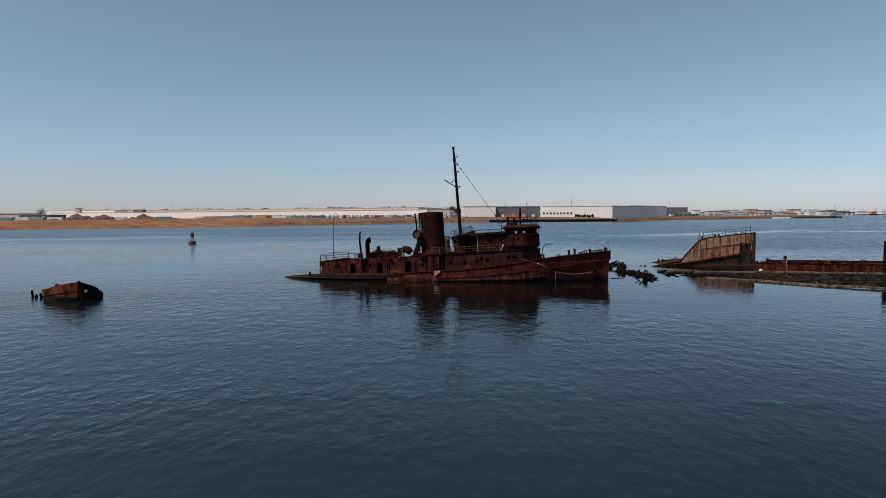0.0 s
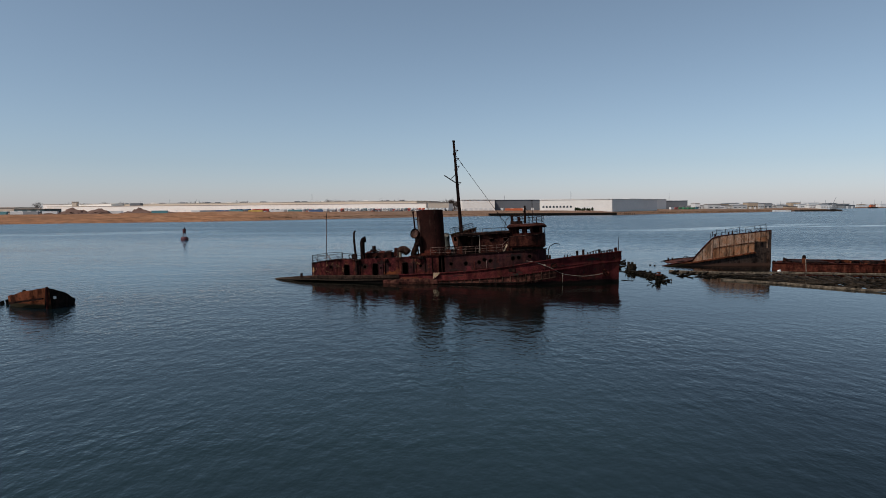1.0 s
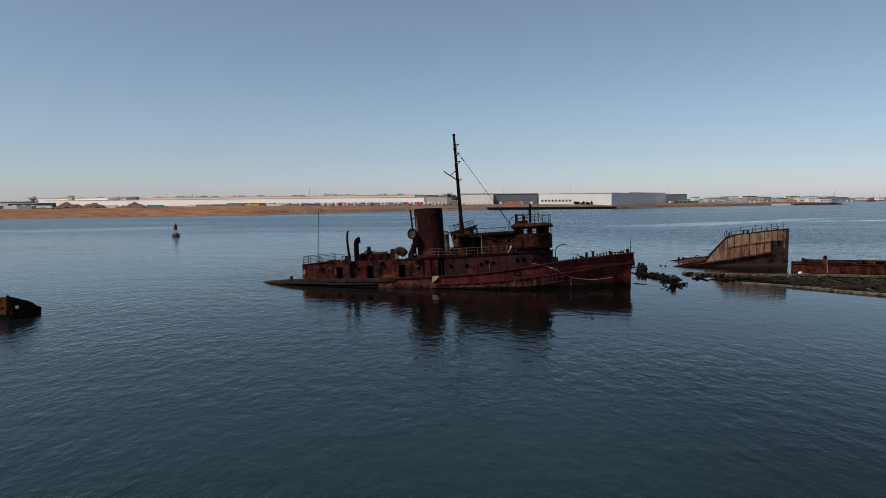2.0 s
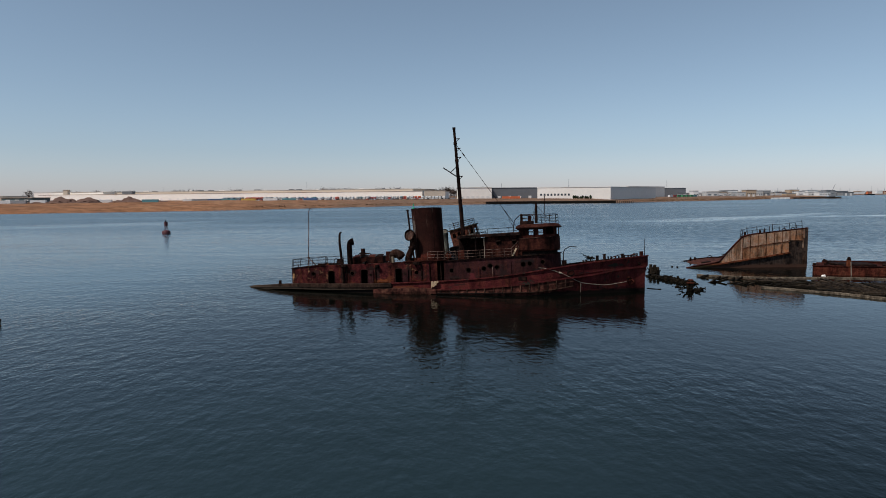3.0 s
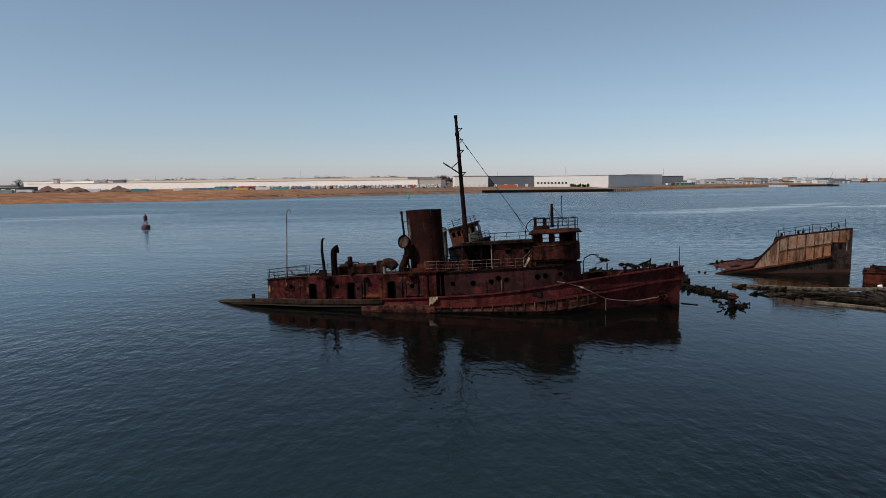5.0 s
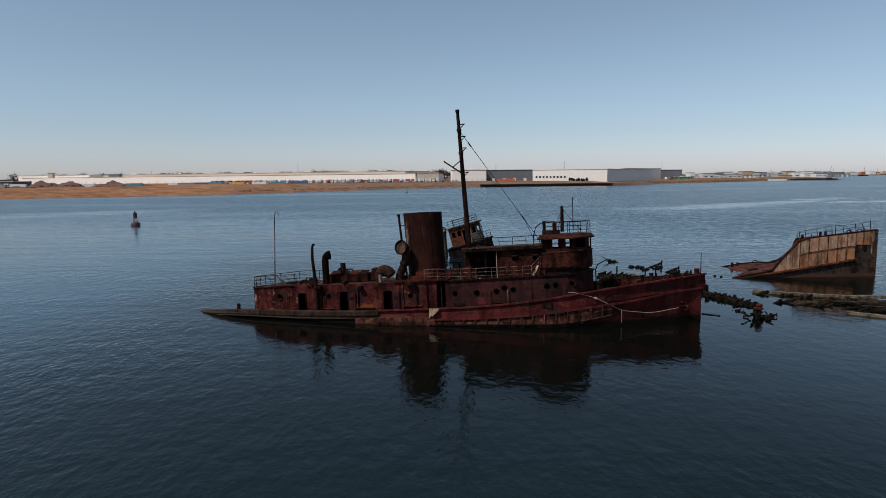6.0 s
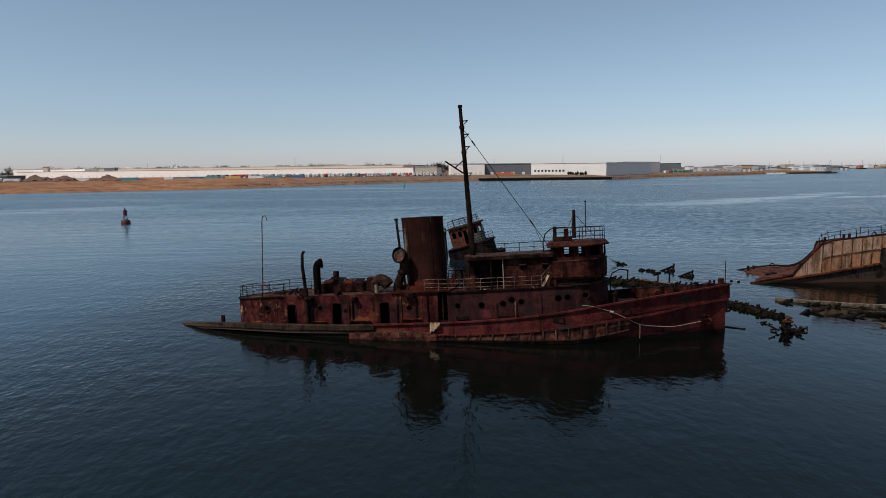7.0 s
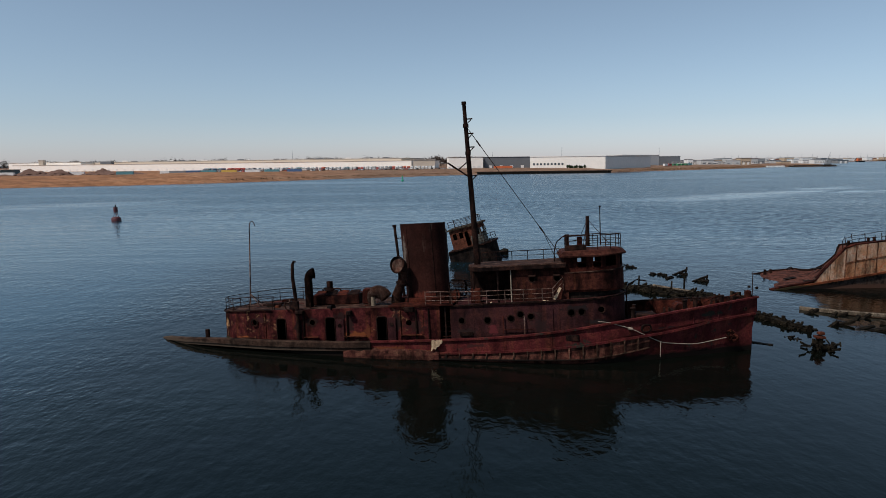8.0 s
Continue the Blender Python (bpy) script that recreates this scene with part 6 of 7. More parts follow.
        if cy > 90:
            for k in range(3):
                part("branch", rod(B(), (cx - 0.1, cy, 0.1), (cx - 0.7 - 0.3 * k, cy + 0.1, 0.12 + 0.3 * k), 0.05, 0.025, 6), WETBLACK, th)
    for x, y in ((27.75, 81.7), (27.35, 82.2)):
        th = thing("floating_drum", "small dark float on the water", "float")
        part("drum", rod(B(), (x - 0.09, y, 0.03), (x + 0.09, y, 0.03), 0.09, 0.09, 10), NEAR_BLACK, th)
    th = thing("bow_drift", "dark waterlogged log under the bow", "timber")
    part("log", beam_thing("", "", (18.95, 66.1, -0.06), (19.9, 65.4, -0.02), 0.34, 0.2, None, 0.3), WEED, th)


# ---- other wrecks ----
def build_stub():
    th = thing("sunken_bow_stub", "small rusted wreck bow poking out of the water", "wreck")
    # stem at the near corner; lit rust and shaded tar put into colour
    st, lf, rt = Vector((-29.35, 50.1, 0)), Vector((-33.6, 51.9, 0)), Vector((-28.95, 53.0, 0))
    def face(a, b, za, zb, mat, name, n=10, lean=0.0):
        bm = B()
        d = (b - a)
        nrm = Vector((d.y, -d.x, 0)).normalized()
        if nrm.y > 0:
            nrm = -nrm
        rows = []
        for i in range(n + 1):
            f = i / n
            p = a + d * f
            top = za + (zb - za) * f ** 1.2 + 0.09 * noise.noise((f * 7, 2, za))
            bulge = 0.3 * math.sin(math.pi * f)
            rows.append([bm.verts.new((p.x + nrm.x * (bulge + u), p.y + nrm.y * (bulge + u), z)) for u, z in ((-lean, -0.8), (-lean * 0.4, 0.0), (0.0, top), (-0.14, top), (-0.14 - lean, -0.8))])
        for r0, r1 in zip(rows, rows[1:]):
            for k in range(4):
                bm.faces.new((r0[k], r1[k], r1[k + 1], r0[k + 1]))
        bm.faces.new(rows[0])
        bm.faces.new(rows[-1])
        return part(name, bm, mat, th, smooth=True)
    face(st, lf, 1.62, 0.78, ORANGE, "lit_side", lean=0.25)
    face(st, rt, 1.6, 0.35, NEAR_BLACK, "tarred_side", lean=0.2)
    wale = [st.lerp(lf, f) for f in (0.0, 0.2, 0.4, 0.6, 0.8)]
    part("wale", sweep(B(), [(p.x - 0.12, p.y - 0.36 - 0.06 * i, 0.85 - 0.13 * i) for i, p in enumerate(wale)], 0.14, 0.14), DARK, th)
    part("stem_post", rod(B(), (st.x, st.y - 0.05, -0.6), (st.x, st.y - 0.03, 1.7), 0.1, 0.09), RUST, th)
    part("hull_mark", box(B(), 0, 0, 0, 0.2, 0.06, 0.2, pose(-29.0, 50.42, 0.82, 0, 0, 58)), WHITEWALL, th, "white draught mark patch")
    bm = prism(B(), [(st.x, st.y + 0.4), (rt.x - 0.3, rt.y - 0.2), (-31, 53.6), (lf.x + 0.3, lf.y + 0.2)], -0.5, 0.25)
    part("inside_silt", bm, DARK, th)
    part("frame_stub", box(B(), -32.3, 51.9, 1.05, 0.16, 0.2, 0.4, pose(0, 0, 0)), DARK, th)
    for i, (x, y, h) in enumerate(((-33.9, 52.4, 0.3), (-34.6, 52.9, 0.15), (-35.3, 53.4, 0.42), (-34.2, 52.2, 0.12))):
        part("broken_frame", beam_thing("", "", (x, y, -0.4), (x - 0.2, y + 0.1, h), 0.2, 0.2, None, 0.2, seed=i), WEED, th)
    return th


def build_far_wheelhouse():
    m = pose(3.25, 100, 0.5, 0, -15.5, -14) @ Matrix.Scale(1.03, 4)
    th = thing("sunken_wheelhouse", "tilted wheelhouse of another tug sunk beyond", "wreck", m)
    part("base", prism(B(), stadium(-0.6, 4.5, 1.95, 0, 1.5), -1.8, 0.62), NEAR_BLACK, th, "black sooty deckhouse below the wheelhouse")
    part("deck_lip", prism(B(), stadium(-0.5, 4.7, 2.1, 0, 1.6), 0.62, 0.74), DARK, th)
    ph = house_shell("wheelhouse", stadium(0.0, 3.6, 1.6, 0, 1.3), 0.05, 0.74, 2.85, ORANGE_DULL, th)
    wins = ((0.3, 0.72), (1.0, 1.42), (1.62, 2.0), (2.2, 2.62), (2.8, 3.14))
    cut = B()
    for s0, s1 in wins[:3]:
        box(cut, (s0 + s1) / 2, 0, 2.12, s1 - s0, 6, 0.64)
    for q in (-62, -34, 0, 34, 62):
        box(cut, 1.4, 0, 2.12, 2.2, 0.44, 0.64, pose(2.3, 0, 0, 0, 0, q))
    box(cut, 1.82, -1.6, 1.5, 0.44, 0.6, 1.4)
    carve(ph, cut)
    # weathered grey front between the door and the stem, in upright boards
    for i in range(7):
        q = radians(-88 + 14.5 * i)
        x, y = 2.3 + 1.34 * math.cos(q), 1.64 * math.sin(q)
        bm = box(B(), 0, 0, 1.27, 0.05, 0.36, 1.02, pose(x, y, 0, 0, 0, math.degrees(q)))
        part("front_board", bm, FRONTGREY, ph)
    for q in (-76, -48, -17, 17, 48):
        x, y = 2.3 + 1.36 * math.cos(radians(q)), 1.66 * math.sin(radians(q))
        part("window_post", box(B(), 0, 0, 2.12, 0.07, 0.1, 0.68, pose(x, y, 0, 0, 0, q)), FRONTGREY, ph)
    # black sheet added inside to put shade behind the windows
    part("inner_bulkhead", prism(B(), [(0.12, 0.5), (0.12, 0.6), (2.9, 0.6), (2.9, 0.5)], 0.76, 2.84), NEAR_BLACK, ph)
    part("roof", prism(B(), stadium(-0.15, 3.85, 1.78, 0, 1.4), 2.85, 3.0), TIMBER, th)
    railing(th, [(x, y, 3.0) for x, y in ((0.1, -1.55), (0.8, -1.55), (1.5, -1.55), (2.2, -1.55), (3.0, -1.2), (3.4, 0), (3.0, 1.2), (1.5, 1.5), (0.1, 1.5))], 0.78, 3, name="roof_railing", r=0.024, mat=DARK)
    railing(th, [(2.6, -1.85, 0.74), (3.5, -1.6, 0.74), (4.2, -1.0, 0.74), (4.55, 0, 0.74)], 0.85, 3, name="walkway_railing", r=0.026, mat=DARK)
    part("stove_pipe", rod(B(), (0.6, -0.6, 2.95), (0.55, -0.6, 3.95), 0.05, None, 8), DARK, th)
    vent = thing("sunken_ventilator", "pale grey ventilator of the sunken tug beyond", "ventilator", pose(1.75, 100.6, 0, 0, -6, 0))
    bm = B()
    pipe(bm, *spline([(0, 0, -0.8), (0, 0, 1.0), (0, 0, 2.3), (0.02, -0.1, 2.95), (0.04, -0.3, 3.3)], [0.4, 0.42, 0.45, 0.5, 0.42], 4), 14)
    part("trunk", bm, FRONTGREY, vent, "", True)
    part("mouth_rim", pipe(B(), [(0.04 + 0.44 * math.cos(q), -0.34, 3.3 + 0.3 * math.sin(q)) for q in [2 * math.pi * k / 14 for k in range(15)]], 0.05, 6, False), DARK, vent)
    th2 = thing("drift_wreckage", "black jagged wreck timbers breaking the surface", "wreckage")
    part("timber", beam_thing("", "", (7.2, 102.5, -0.1), (9.1, 103.5, 0.2), 0.9, 0.9, None, 0.15), WEED, th2)
    part("timber", beam_thing("", "", (7.1, 102.6, 0.5), (8.4, 103.3, 0.2), 0.5, 0.7, None, 0.15), WEED, th2)
    return th


def build_edge_post():
    th = thing("mooring_pile", "tall dark mooring pile beside the red barge", "pile")
    part("pile", rod(B(), (48.9, 66.2, -1.5), (48.9, 66.2, 3.9), 0.3, 0.26, 12), WEED, th)
    return th


def build_buoy(name, label, at, mat, h, can):
    th = thing(name, label, "buoy", pose(*at) @ Matrix.Scale(0.88, 4))
    body = B()
    rings = [(0.0, -0.9), (0.95, -0.9), (1.05, -0.3), (1.05, 0.55), (0.9, 0.85), (0.35, 1.0), (0.0, 1.0)]
    prev = None
    for r, z in rings:
        ring = [body.verts.new((max(r, 0.01) * math.cos(2 * math.pi * k / 20), max(r, 0.01) * math.sin(2 * math.pi * k / 20), z)) for k in range(20)]
        if prev:
            for k in range(20):
                body.faces.new((prev[k], prev[(k + 1) % 20], ring[(k + 1) % 20], ring[k]))
        prev = ring
    part("float", body, mat, th, smooth=True)
    for k in range(4):
        a = math.pi / 4 + k * math.pi / 2
        part("leg", rod(B(), (0.55 * math.cos(a), 0.55 * math.sin(a), 0.9), (0.3 * math.cos(a), 0.3 * math.sin(a), 2.0), 0.06), mat, th)
    if can:
        part("daymark", rod(B(), (0, 0, 2.0), (0, 0, h - 0.55), 0.46, 0.46, 14), mat, th)
    else:
        part("daymark", rod(B(), (0, 0, 1.7), (0, 0, h - 0.4), 0.5, 0.3, 14), mat, th)
    part("lantern", rod(B(), (0, 0, h - 0.55), (0, 0, h), 0.16, 0.1, 10), COLOURS["black"], th)
    return th


# ---- far shore things ----
def build_far_buildings():
    warehouse("long_warehouse", "very long white warehouse across the river", [(-628, 1000), (-16, 780), (20, 880), (-592, 1100)], 4.0, 9.6, WHITEWALL, TANWALL, 0, 40)
    warehouse("upper_warehouse", "long tan upper hall behind the white warehouse", [(-640, 1060), (-30, 840), (0, 940), (-610, 1160)], 4.0, 13.2, TANWALL, ROOFWALL)
    warehouse("upper_warehouse", "white stepped hall behind the white warehouse", [(-660, 1040), (-520, 990), (-490, 1090), (-630, 1140)], 4.0, 13.6, WHITEWALL, ROOFWALL)
    warehouse("tan_building", "small tan hall by the yard", [(-13, 735), (12, 735), (12, 780), (-13, 780)], 4.0, 10.0, TANWALL, ROOFWALL, 0, 3)
    warehouse("white_hall", "white hall with loading doors", [(27.5, 738), (66.5, 738), (66.5, 800), (27.5, 800)], 4.0, 12.6, WHITEWALL, ROOFWALL, 0, 6)
    warehouse("grey_hall", "dark grey set-back hall", [(66.8, 745), (121, 745), (121, 800), (66.8, 800)], 4.0, 12.3, DARKWALL, DARKWALL, 0, 4)
    warehouse("white_warehouse", "large white warehouse with a row of windows", [(114.5, 706), (191.5, 686), (276, 785), (199, 812)], 3.2, 12.6, (WHITEWALL, GREYWALL, GREYWALL, GREYWALL), WHITEWALL, 9, 0, True, 0.03, 0.46)
    warehouse("distant_hall", "pale roof of a distant hall", [(255, 830), (330, 900), (330, 980), (255, 910)], 4.0, 14.0, WHITEWALL, WHITEWALL)
    warehouse("distant_hall", "dark low distant hall roof", [(330, 960), (385, 960), (385, 1020), (330, 1020)], 4.0, 12.5, DARKWALL, DARKWALL)
    warehouse("teal_shed", "low dark teal shed with a tan fascia", [(-377, 555), (-350, 555), (-350, 580), (-377, 580)], 4.0, 4.4, TEALWALL, TANWALL, 5, 3)
    warehouse("tan_shed", "tan gabled shed on the bank", [(-420, 558), (-378, 558), (-378, 590), (-420, 590)], 4.0, 5.8, TANWALL, ROOFWALL, 4, 3)
    random.seed(61)
    for i in range(44):
        x = 372 + 7.2 * i + random.uniform(-5, 5)
        y = 900 + 0.62 * (min(x, 560) - 372) + random.uniform(4, 90)
        w, h = random.uniform(7, 26), random.uniform(2.5, 9.5)
        m = COLOURS[random.choice(("light", "white", "grey", "light", "white", "white", "tan"))]
        top = random.choice((COLOURS["grey"], COLOURS["light"], DARKWALL, ROOFWALL))
        warehouse("plant_building", "small industrial building on the far bank", [(x, y), (x + w, y), (x + w, y + 15), (x, y + 15)], 3.8, h, m, top, random.randint(0, 5), random.randint(0, 2))


def container(at, turn, mat, label):
    th = thing("container", label, "container", pose(*at, 0, 0, turn))
    body = part("box", box(B(), 0, 0, 1.3, 12.2, 2.44, 2.6, None, 0.05), mat, th)
    for x in (-4, 0, 4):
        part("rib", box(B(), x, -1.24, 1.3, 0.3, 0.06, 2.4), mat, body)
    return th


def lorry(at, turn, cab, load, label):
    th = thing("lorry", label, "truck", pose(*at, 0, 0, turn))
    part("trailer", box(B(), 1.2, 0, 2.3, 7.5, 2.5, 2.7, None, 0.06), load, th)
    part("cab", box(B(), -4.0, 0, 1.75, 2.2, 2.4, 2.5, None, 0.2), cab, th)
    part("windscreen", box(B(), -5.08, 0, 2.3, 0.06, 1.8, 0.5), GLASS, th)
    part("chassis", box(B(), 0, 0, 0.75, 9.6, 1.2, 0.3), COLOURS["black"], th)
    for x in (-3.8, 2.4, 3.8):
        for y in (-1.05, 1.05):
            part("wheel", rod(B(), (x, y - 0.15, 0.5), (x, y + 0.15, 0.5), 0.5, 0.5, 12), COLOURS["black"], th)
    return th


def build_yard():
    random.seed(12)
    protos = {}
    for i in range(58):
        f = i / 57
        x, y = -215 + 225 * f, 650 + 62 * f + random.uniform(-6, 6)
        u = random.random()
        kind = ("white", "white") if u < 0.4 else ("light", "white") if u < 0.62 else ("grey", "white") if u < 0.75 else ("teal", "grey") if u < 0.82 else ("white", "red") if u < 0.9 else ("orange", "red")
        if f < 0.16:
            kind = ("red", "red") if 0.08 < f else ("teal", "grey") if i % 2 else ("blue", "grey")
        turn = 84 + random.uniform(-4, 4)
        if kind in protos:
            copy_thing(protos[kind], pose(x, y, 4.9, 0, 0, turn))
        else:
            protos[kind] = lorry((x, y, 4.9), turn, COLOURS[kind[1]], COLOURS[kind[0]], "parked lorry with a %s box body in the yard" % {"light": "pale grey"}.get(kind[0], kind[0]))
            protos[kind]["group"] = "lorries parked in the yard"
    for x, y, c, t in ((-230, 515, "teal", 8), (-175, 540, "teal", 0), (-160, 545, "yellow", 5), (-143, 552, "white", 0), (-128, 556, "teal", 4), (-110, 560, "blue", 0), (-196, 530, "grey", 10),
                       (-365, 520, "teal", 4), (-352, 524, "white", 8), (-340, 522, "grey", 2), (-328, 528, "white", 5), (-318, 540, "white", 12), (-268, 560, "red", 80), (-276, 532, "white", 6), (-205, 534, "white", 5), (-188, 540, "blue", 3), (318, 818, "green", 50), (330, 832, "green", 50), (341, 846, "green", 50), (352, 860, "green", 50), (308, 806, "red", 50), (299, 796, "white", 50), (362, 872, "teal", 50), (90, 712, "orange", 0), (82, 714, "orange", 0)):
        th = container((x, y, 4.9), t, COLOURS[c], "%s steel container on the far bank" % c)
        th["group"] = "containers on the far bank"


def car(at, turn, paint, label):
    """A parked car: body with a cabin, dark glass and four wheels."""
    th = thing("car", label, "car", pose(*at, 0, 0, turn))
    th["group"] = "cars parked in the yard"
    part("body", box(B(), 0, 0, 0.68, 4.5, 1.8, 0.72, None, 0.16), paint, th)
    part("cabin", prism(B(), [(-1.5, -0.8), (1.0, -0.8), (1.0, 0.8), (-1.5, 0.8)], 1.0, 1.62), GLASS, th)
    part("roof", box(B(), -0.2, 0, 1.64, 1.9, 1.5, 0.1, None, 0.03), paint, th)
    for x in (-1.4, 1.4):
        for y in (-0.82, 0.82):
            part("wheel", rod(B(), (x, y - 0.1, 0.33), (x, y + 0.1, 0.33), 0.33, None, 10), COLOURS["black"], th)
    return th


def build_cars():
    random.seed(19)
    protos = [car((-200 + 9 * i, 600, 4.9), 80, COLOURS[c], "%s car parked in front of the lorries" % w)
              for i, (c, w) in enumerate((("white", "white"), ("light", "pale grey"), ("grey", "grey"), ("black", "black"), ("red", "red")))]
    for i in range(60):
        f = random.random()
        x = -205 + 235 * f
        y = 612 + 62 * f + random.choice((0, 9, 18)) + random.uniform(-1.5, 1.5)
        copy_thing(protos[random.choice((0, 0, 0, 1, 1, 2, 2, 3, 4))], pose(x, y, 4.9, 0, 0, 82 + random.uniform(-6, 6)))


def build_pile_dock():
    th = thing("pile_dock", "long dark pile dock along the far shore", "dock")
    part("cap", sweep(B(), [(50, 622, 2.2), (110, 636, 2.2), (184, 640, 2.2)], 2.5, 0.8), PILE, th)
    # dark sheet added to black out the gaps between the posts
    part("sheeting", sweep(B(), [(50, 622.6, 0.9), (110, 636.6, 0.9), (184, 640.6, 0.9)], 0.5, 2.4), PILE, th, "dark sheet added behind the piles")
    me = None
    for i in range(54):
        x = 50 + 2.5 * i
        y = lerp([(50, 620.5), (110, 634.5), (184, 638.5)], x)
        if me is None:
            ob = part("post", rod(B(), (0, 0, -1), (0, 0, 2.4), 0.4, 0.36, 7), PILE, th)
            me = ob.data
        else:
            ob = new("post", me)
            ob.parent = th
        ob.location = (x, y, 0)
    for i in range(9):
        ob = new("post", me)
        ob.parent = th
        ob.location = (186 + 2.2 * i, 641 + 0.6 * i, -0.4 - 0.1 * (i % 3))


def bare_tree(h, seed, evergreen=False):
    """A small far tree: trunk, limbs and a ragged crown of twig tufts."""
    rnd = random.Random(seed)
    th = thing("evergreen_bush" if evergreen else "bare_tree", "dark evergreen bush by the warehouse" if evergreen else "leafless winter tree on the far bank", "tree")
    bm = rod(B(), (0, 0, -0.5), (0, 0, h * 0.5), h * 0.03, h * 0.015, 6)
    tips = []
    for k in range(9):
        a = rnd.random() * 6.28
        reach = h * rnd.uniform(0.2, 0.36)
        tip = Vector((reach * math.cos(a), reach * math.sin(a), h * rnd.uniform(0.5, 0.92)))
        rod(bm, (0, 0, h * (0.2 + 0.035 * k)), tip, h * 0.012, h * 0.004, 4)
        tips.append(tip)
    part("trunk", bm, WOOD, th)
    bm = B()
    for k in range(700 if evergreen else 520):
        if evergreen:
            a, e = rnd.random() * 6.28, rnd.random() ** 0.5
            z = rnd.uniform(0.05, 1.0)
            r = 0.42 * math.sin(math.pi * min(0.95, z * 0.9 + 0.05)) * e
            p = Vector((r * h * math.cos(a), r * h * math.sin(a), z * h))
            s = h * rnd.uniform(0.05, 0.12)
        else:
            t = rnd.choice(tips)
            p = Vector((0, 0, h * 0.45)).lerp(t, rnd.uniform(0.45, 1.1)) + Vector((rnd.gauss(0, 0.07), rnd.gauss(0, 0.07), rnd.gauss(0, 0.06))) * h
            s = h * rnd.uniform(0.03, 0.08)
        d = Vector((rnd.uniform(-1, 1), rnd.uniform(-1, 1), rnd.uniform(0, 1.4))).normalized()
        o = d.orthogonal() * (0.5 if evergreen else 0.12)
        v = [bm.verts.new(p + q * s) for q in (-d - o, -d + o, d * 1.3)]
        bm.faces.new(v)
    part("crown", bm, EVERGREEN if evergreen else WOOD, th)
    return th


def build_trees():
    random.seed(8)
    protos = [bare_tree(h, i) for i, h in enumerate((9, 11, 8, 12))]
    spots = []
    for i in range(46):
        spots.append((random.uniform(-190, 70), random.uniform(950, 1060), random.choice((1.0, 1.3, 1.6))))
    for i in range(200):
        x = random.choice((-760, -640, -520, -455, -350, -230, -165, -60, 20, 95)) + random.gauss(0, 34)
        spots.append((x, 1180 + random.uniform(0, 260), random.uniform(1.45, 2.0)))
    for i in range(14):
        spots.append((random.uniform(350, 520), random.uniform(1000, 1120), random.uniform(0.25, 0.4)))
    for i, (x, y, k) in enumerate(spots):
        m = pose(x, y, 5.0, 0, 0, random.uniform(0, 360))
        if i < 4:
            protos[i].matrix_world = m
            protos[i].scale = (k, k, k)
            protos[i]["group"] = "winter trees on the far bank"
        else:
            ob = copy_thing(protos[i % 4], m)
            ob.scale = (k, k, k)
    bush = bare_tree(3.4, 77, True)
    bush.matrix_world = pose(152, 690, 4.6)
    bush["group"] = "evergreen bushes by the warehouse"
    for i in range(7):
        copy_thing(bush, pose(154 + 2.7 * i, 689 + (i % 2) * 2, 4.5 - 0.5 * (i % 3), 0, 0, 50 * i))


def build_brush():
    """Brown scrub along the far banks, one mass of stems."""
    random.seed(44)
    bm = B()
    for i in range(9000):
        x = random.uniform(200, 640) if i % 5 < 3 else random.uniform(-130, 200)
        p = shore_point(x) + INLAND * random.uniform(1.5, 30 if x > 230 else 46)
        h = random.uniform(0.5, 2.6) * (1.0 if x > 200 else 0.45)
        z = 0.8 if x > 200 else 1.6
        a = random.random() * 3.14
        w = random.uniform(0.3, 1.0)
        v = [bm.verts.new(q) for q in ((p.x - w * math.cos(a), p.y - w * math.sin(a), z), (p.x + w * math.cos(a), p.y + w * math.sin(a), z), (p.x + random.uniform(-0.4, 0.4), p.y, z + h))]
        bm.faces.new(v)
    ob = part("scrub", bm, SCRUB)
    tagged(ob, "brown winter scrub along the far bank", "scrub", kind="stuff")


SCRUB = plain("winter_scrub", (0.19, 0.115, 0.065), 0.95, 0.5, 0.2)


def build_mounds():
    for x, y, r, h in ((-303, 520, 14, 5.2), (-311, 524, 9, 3.6), (-283, 520, 12, 5.0), (-291, 526, 9, 3.4), (-250, 522, 10, 5.2), (-243, 520, 9, 3.2), (-262, 528, 11, 2.6), (-232, 532, 13, 2.4), (-330, 530, 12, 2.0)):
        th = thing("gravel_mound", "brown heap of gravel on the far bank", "mound", pose(x, y, 4.6))
        bm = B()
        bmesh.ops.create_icosphere(bm, subdivisions=4, radius=1)
        for v in bm.verts:
            k = 1 + 0.25 * noise.fractal((v.co.x * 2 + x, v.co.y * 2, v.co.z * 2), 0.7, 2, 4)
            v.co = Vector((v.co.x * r * k, v.co.y * r * 0.7 * k, h * (1 - min(1.0, math.hypot(v.co.x, v.co.y)) ** 1.3) * k if v.co.z > 0 else -1.5))
        part("mound", bm, GRAVEL, th, smooth=True)


GRAVEL = plain("brown_gravel", (0.15, 0.095, 0.075), 0.95, 0.5, 0.3, relief=0.6)


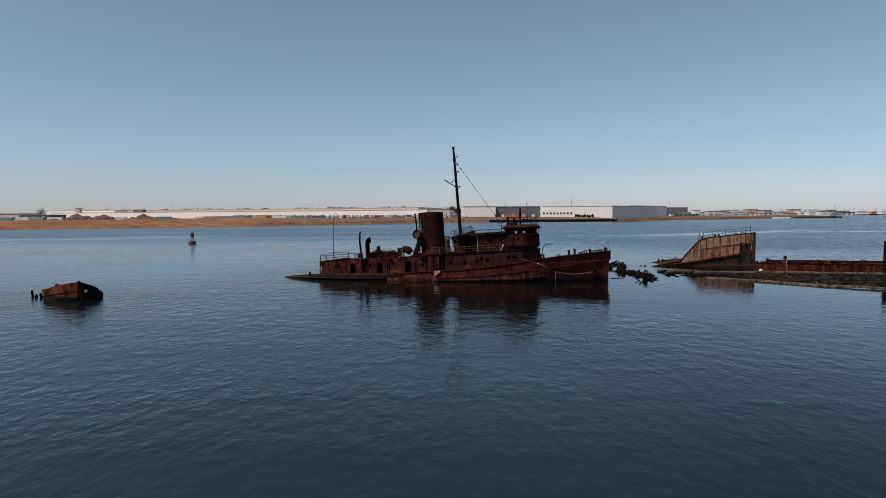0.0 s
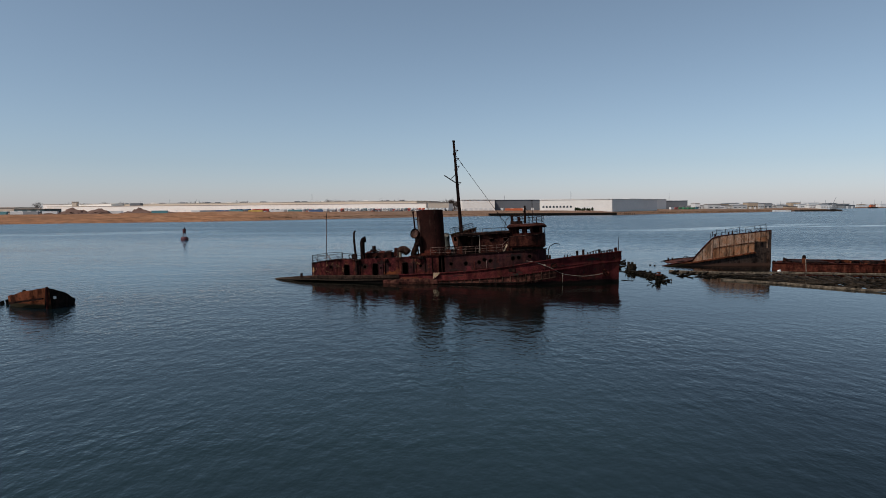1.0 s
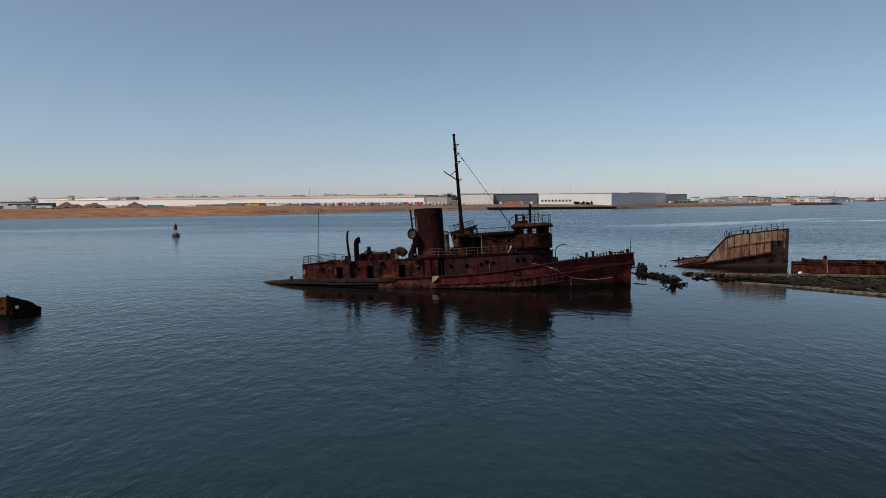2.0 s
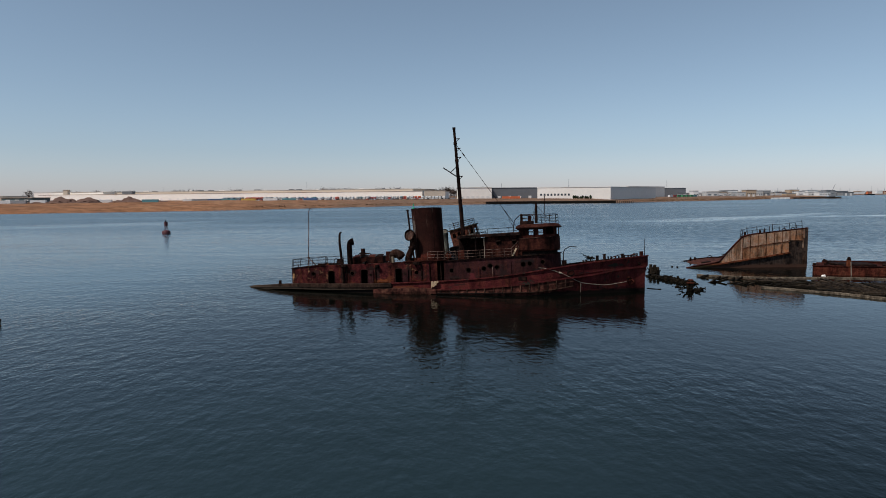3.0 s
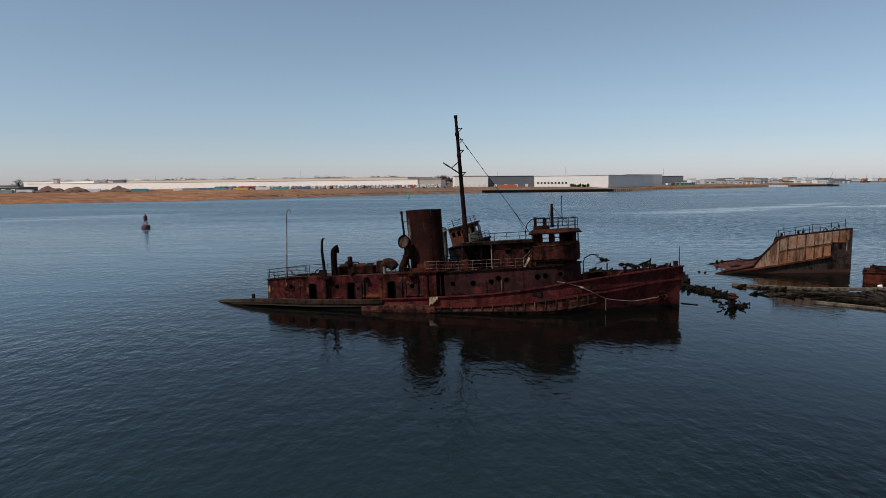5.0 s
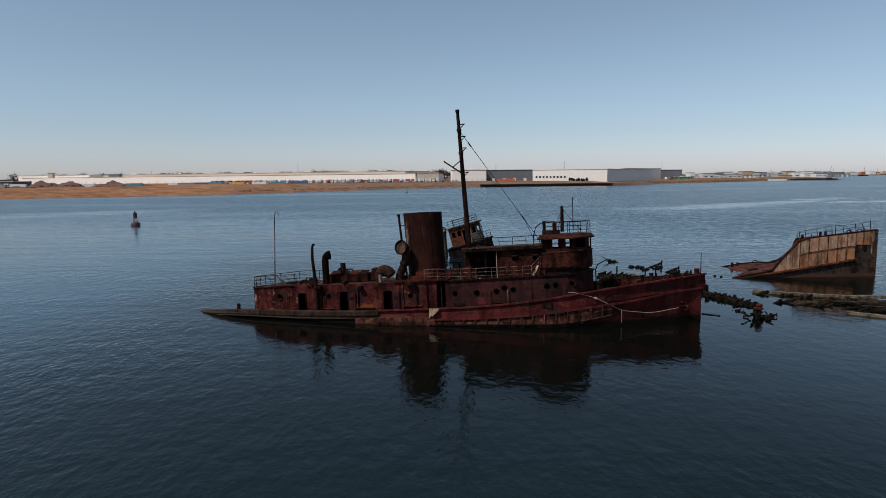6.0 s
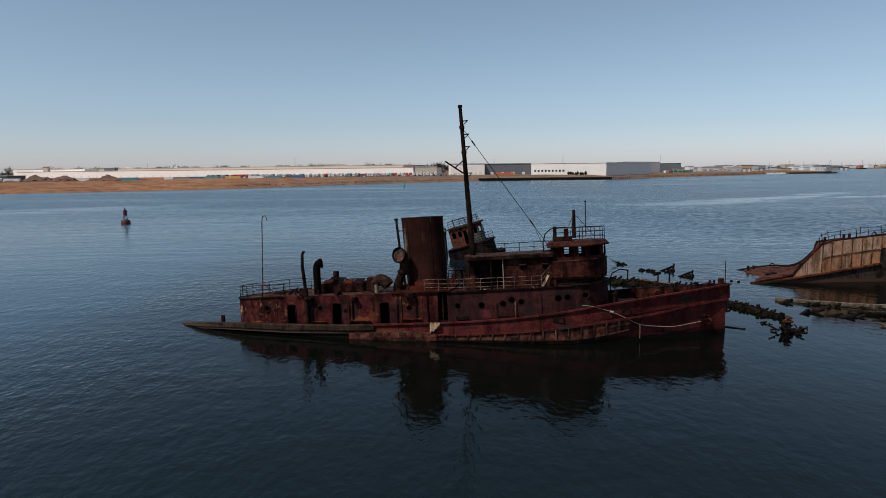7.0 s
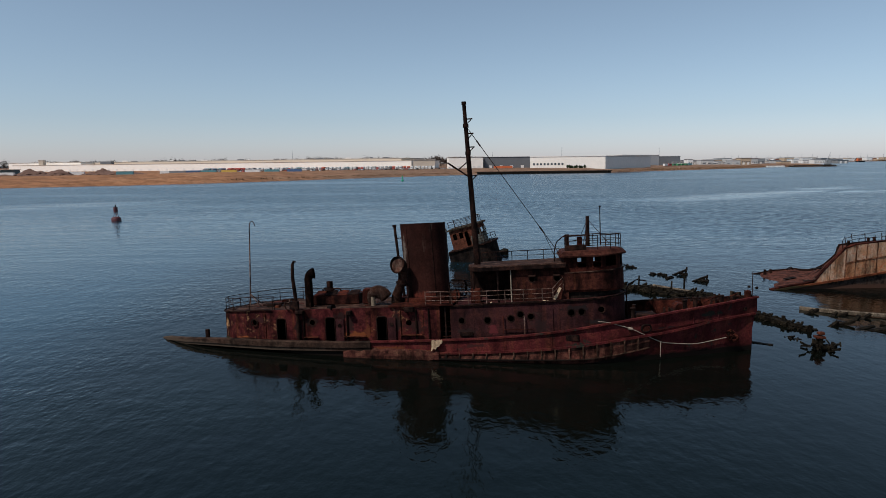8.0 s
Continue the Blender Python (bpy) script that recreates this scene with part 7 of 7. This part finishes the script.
def build_far_right():
    th = thing("work_dock", "low dark work dock at the point", "dock")
    part("deck", box(B(), 586, 956, 1.2, 66, 14, 1.6), PILE, th)
    part("rail", box(B(), 586, 949, 2.6, 64, 0.3, 0.5), PILE, th)
    th = thing("dock_crane", "lattice-boom crane standing on the work dock", "crane")
    cab = part("cab", box(B(), 609, 956, 5.2, 7, 5, 4.4, None, 0.3), COLOURS["grey"], th)
    part("boom", rod(B(), (606, 956, 5), (613, 956, 22), 0.5, 0.25, 6), COLOURS["grey"], th)
    part("tracks", box(B(), 609, 956, 2.5, 7, 5, 1.0), COLOURS["black"], th)
    th = thing("white_launch", "white work boats moored at the point", "boat")
    for i in range(4):
        part("cabin", box(B(), 503 + 10 * i, 928 + 5 * i, 1.0, 6, 2.5, 2.4, None, 0.2), COLOURS["white"], th)
    random.seed(71)
    for i in range(9):
        x = 1215 + 26 * i + random.uniform(-8, 8)
        y = 2480 + 26 * i * 0.35 + random.uniform(-20, 80)
        r, h = random.uniform(8, 15), random.uniform(7, 12)
        th = thing("storage_tank", "white oil storage tank on the far shore", "tank", pose(x, y, 4))
        th["group"] = "storage tanks on the far shore"
        part("shell", rod(B(), (0, 0, 0), (0, 0, h), r, r, 20), COLOURS["white"], th)
        part("roof", rod(B(), (0, 0, h), (0, 0, h + 1.2), r, r * 0.2, 20), COLOURS["light"], th)
    for i in range(22):
        x = 1180 + 56 * i + random.uniform(-20, 20)
        th = thing("light_mast", "thin pole on the skyline", "pole", pose(x, lerp(SHORE, x) + 120, 4))
        th["group"] = "poles on the far skyline"
        part("pole", rod(B(), (0, 0, 0), (0, 0, random.uniform(18, 34)), 0.7, 0.4, 6), COLOURS["grey"], th)
    for i in range(54):
        x = 1190 + 24 * i + random.uniform(-14, 14)
        y = lerp(SHORE, x) + random.uniform(15, 180)
        h = random.uniform(3, 15)
        w = random.uniform(12, 60)
        c = COLOURS[random.choice(("white", "light", "grey", "light", "white", "tan", "brick"))]
        warehouse("refinery_building", "pale industrial shed on the far shore", [(x, y), (x + w, y), (x + w, y + 30), (x, y + 30)], 4, h, c, random.choice((c, COLOURS["grey"], ROOFWALL)), 0, random.randint(0, 3))
    th = thing("cargo_ship", "distant ship with orange upperworks and dark hull", "ship", pose(1582, 2250, 0, 0, 0, 20) @ Matrix.Scale(0.5, 4))
    bm = B()
    prism(bm, [(-45, -9), (30, -9), (52, 0), (30, 9), (-45, 9)], -2, lambda x, y: 7 + 0.04 * max(0, x))
    part("hull", bm, COLOURS["black"], th)
    part("superstructure", box(B(), -24, 0, 14, 18, 14, 14, None, 0.5), COLOURS["orange"], th)
    part("funnel", rod(B(), (-30, 0, 20), (-30, 0, 27), 3, 2.6, 12), COLOURS["orange"], th)
    part("mast", rod(B(), (20, 0, 8), (20, 0, 24), 0.7, 0.4, 6), COLOURS["grey"], th)
    for x, y, h in ((-214, 1050, 34), (-540, 1250, 30), (170, 800, 29), (-620, 1090, 21), (520, 1400, 40), (95, 900, 26)):
        th = thing("light_mast", "thin pole on the skyline", "pole", pose(x, y, 4))
        th["group"] = "poles on the far skyline"
        part("pole", rod(B(), (0, 0, 0), (0, 0, h - 4), 0.35, 0.2, 6), COLOURS["grey"], th)
    th = thing("roof_tower", "square tan stair tower on the long roof", "tower")
    part("shaft", box(B(), -583, 1000, 15.5, 7, 7, 13, None, 0.2), TANWALL, th)
    part("cap", box(B(), -583, 1000, 22.3, 8, 8, 0.8), ROOFWALL, th)
    for i in range(24):
        th = thing("roof_vent", "small dark vent box on a long flat roof", "vent")
        th["group"] = "vents on the warehouse roofs"
        x = -600 + 24 * i + random.uniform(-10, 10)
        part("casing", box(B(), x, 1060 - 0.36 * (x + 628), 18.9, random.uniform(3, 9), 4, random.uniform(1.2, 2.6), None, 0.1), DARKWALL if i % 3 else WHITEWALL, th)
    th = thing("roof_unit", "dark plant room on the long warehouse roof", "plant room")
    part("casing", box(B(), -478, 985, 17.5, 16, 10, 4, None, 0.2), DARKWALL, th)


def build_hills():
    bm = B()
    random.seed(2)
    pts = [(-4300 + 120 * i) for i in range(74)]
    lo = [bm.verts.new((x, 4300, -2)) for x in pts]
    hi = [bm.verts.new((x, 4300, 15 + 26 * math.exp(-((x + 1700) / 900) ** 2) + 10 * noise.noise((x * 0.0016, 0, 7)) + 4 * noise.noise((x * 0.011, 3, 7)))) for x in pts]
    bk = [bm.verts.new((x, 4700, -2)) for x in pts]
    for i in range(len(pts) - 1):
        bm.faces.new((lo[i], lo[i + 1], hi[i + 1], hi[i]))
        bm.faces.new((hi[i], hi[i + 1], bk[i + 1], bk[i]))
    tagged(part("backdrop", bm, HAZE), "low blue-grey wooded ridge on the horizon", "hills", kind="structure")


HAZE = plain("hazy_woods", (0.16, 0.17, 0.19), 0.95, 0.25, 0.01)

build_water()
build_land()
build_hills()
build_tug()
build_hose()
build_wreck_bow()
build_red_barge()
build_pier()
build_piles()
build_bucket()
build_stub()
build_far_wheelhouse()
build_edge_post()
build_buoy("red_buoy", "faded red navigation buoy with a square daymark", (-63, 157.3, 0), BUOYRED, 3.75, True)
build_buoy("green_buoy", "green can buoy far out in the channel", (-14.8, 433, 0), BUOYGREEN, 4.2, False)
build_far_buildings()
build_yard()
build_cars()
build_pile_dock()
build_trees()
build_brush()
build_mounds()
build_far_right()
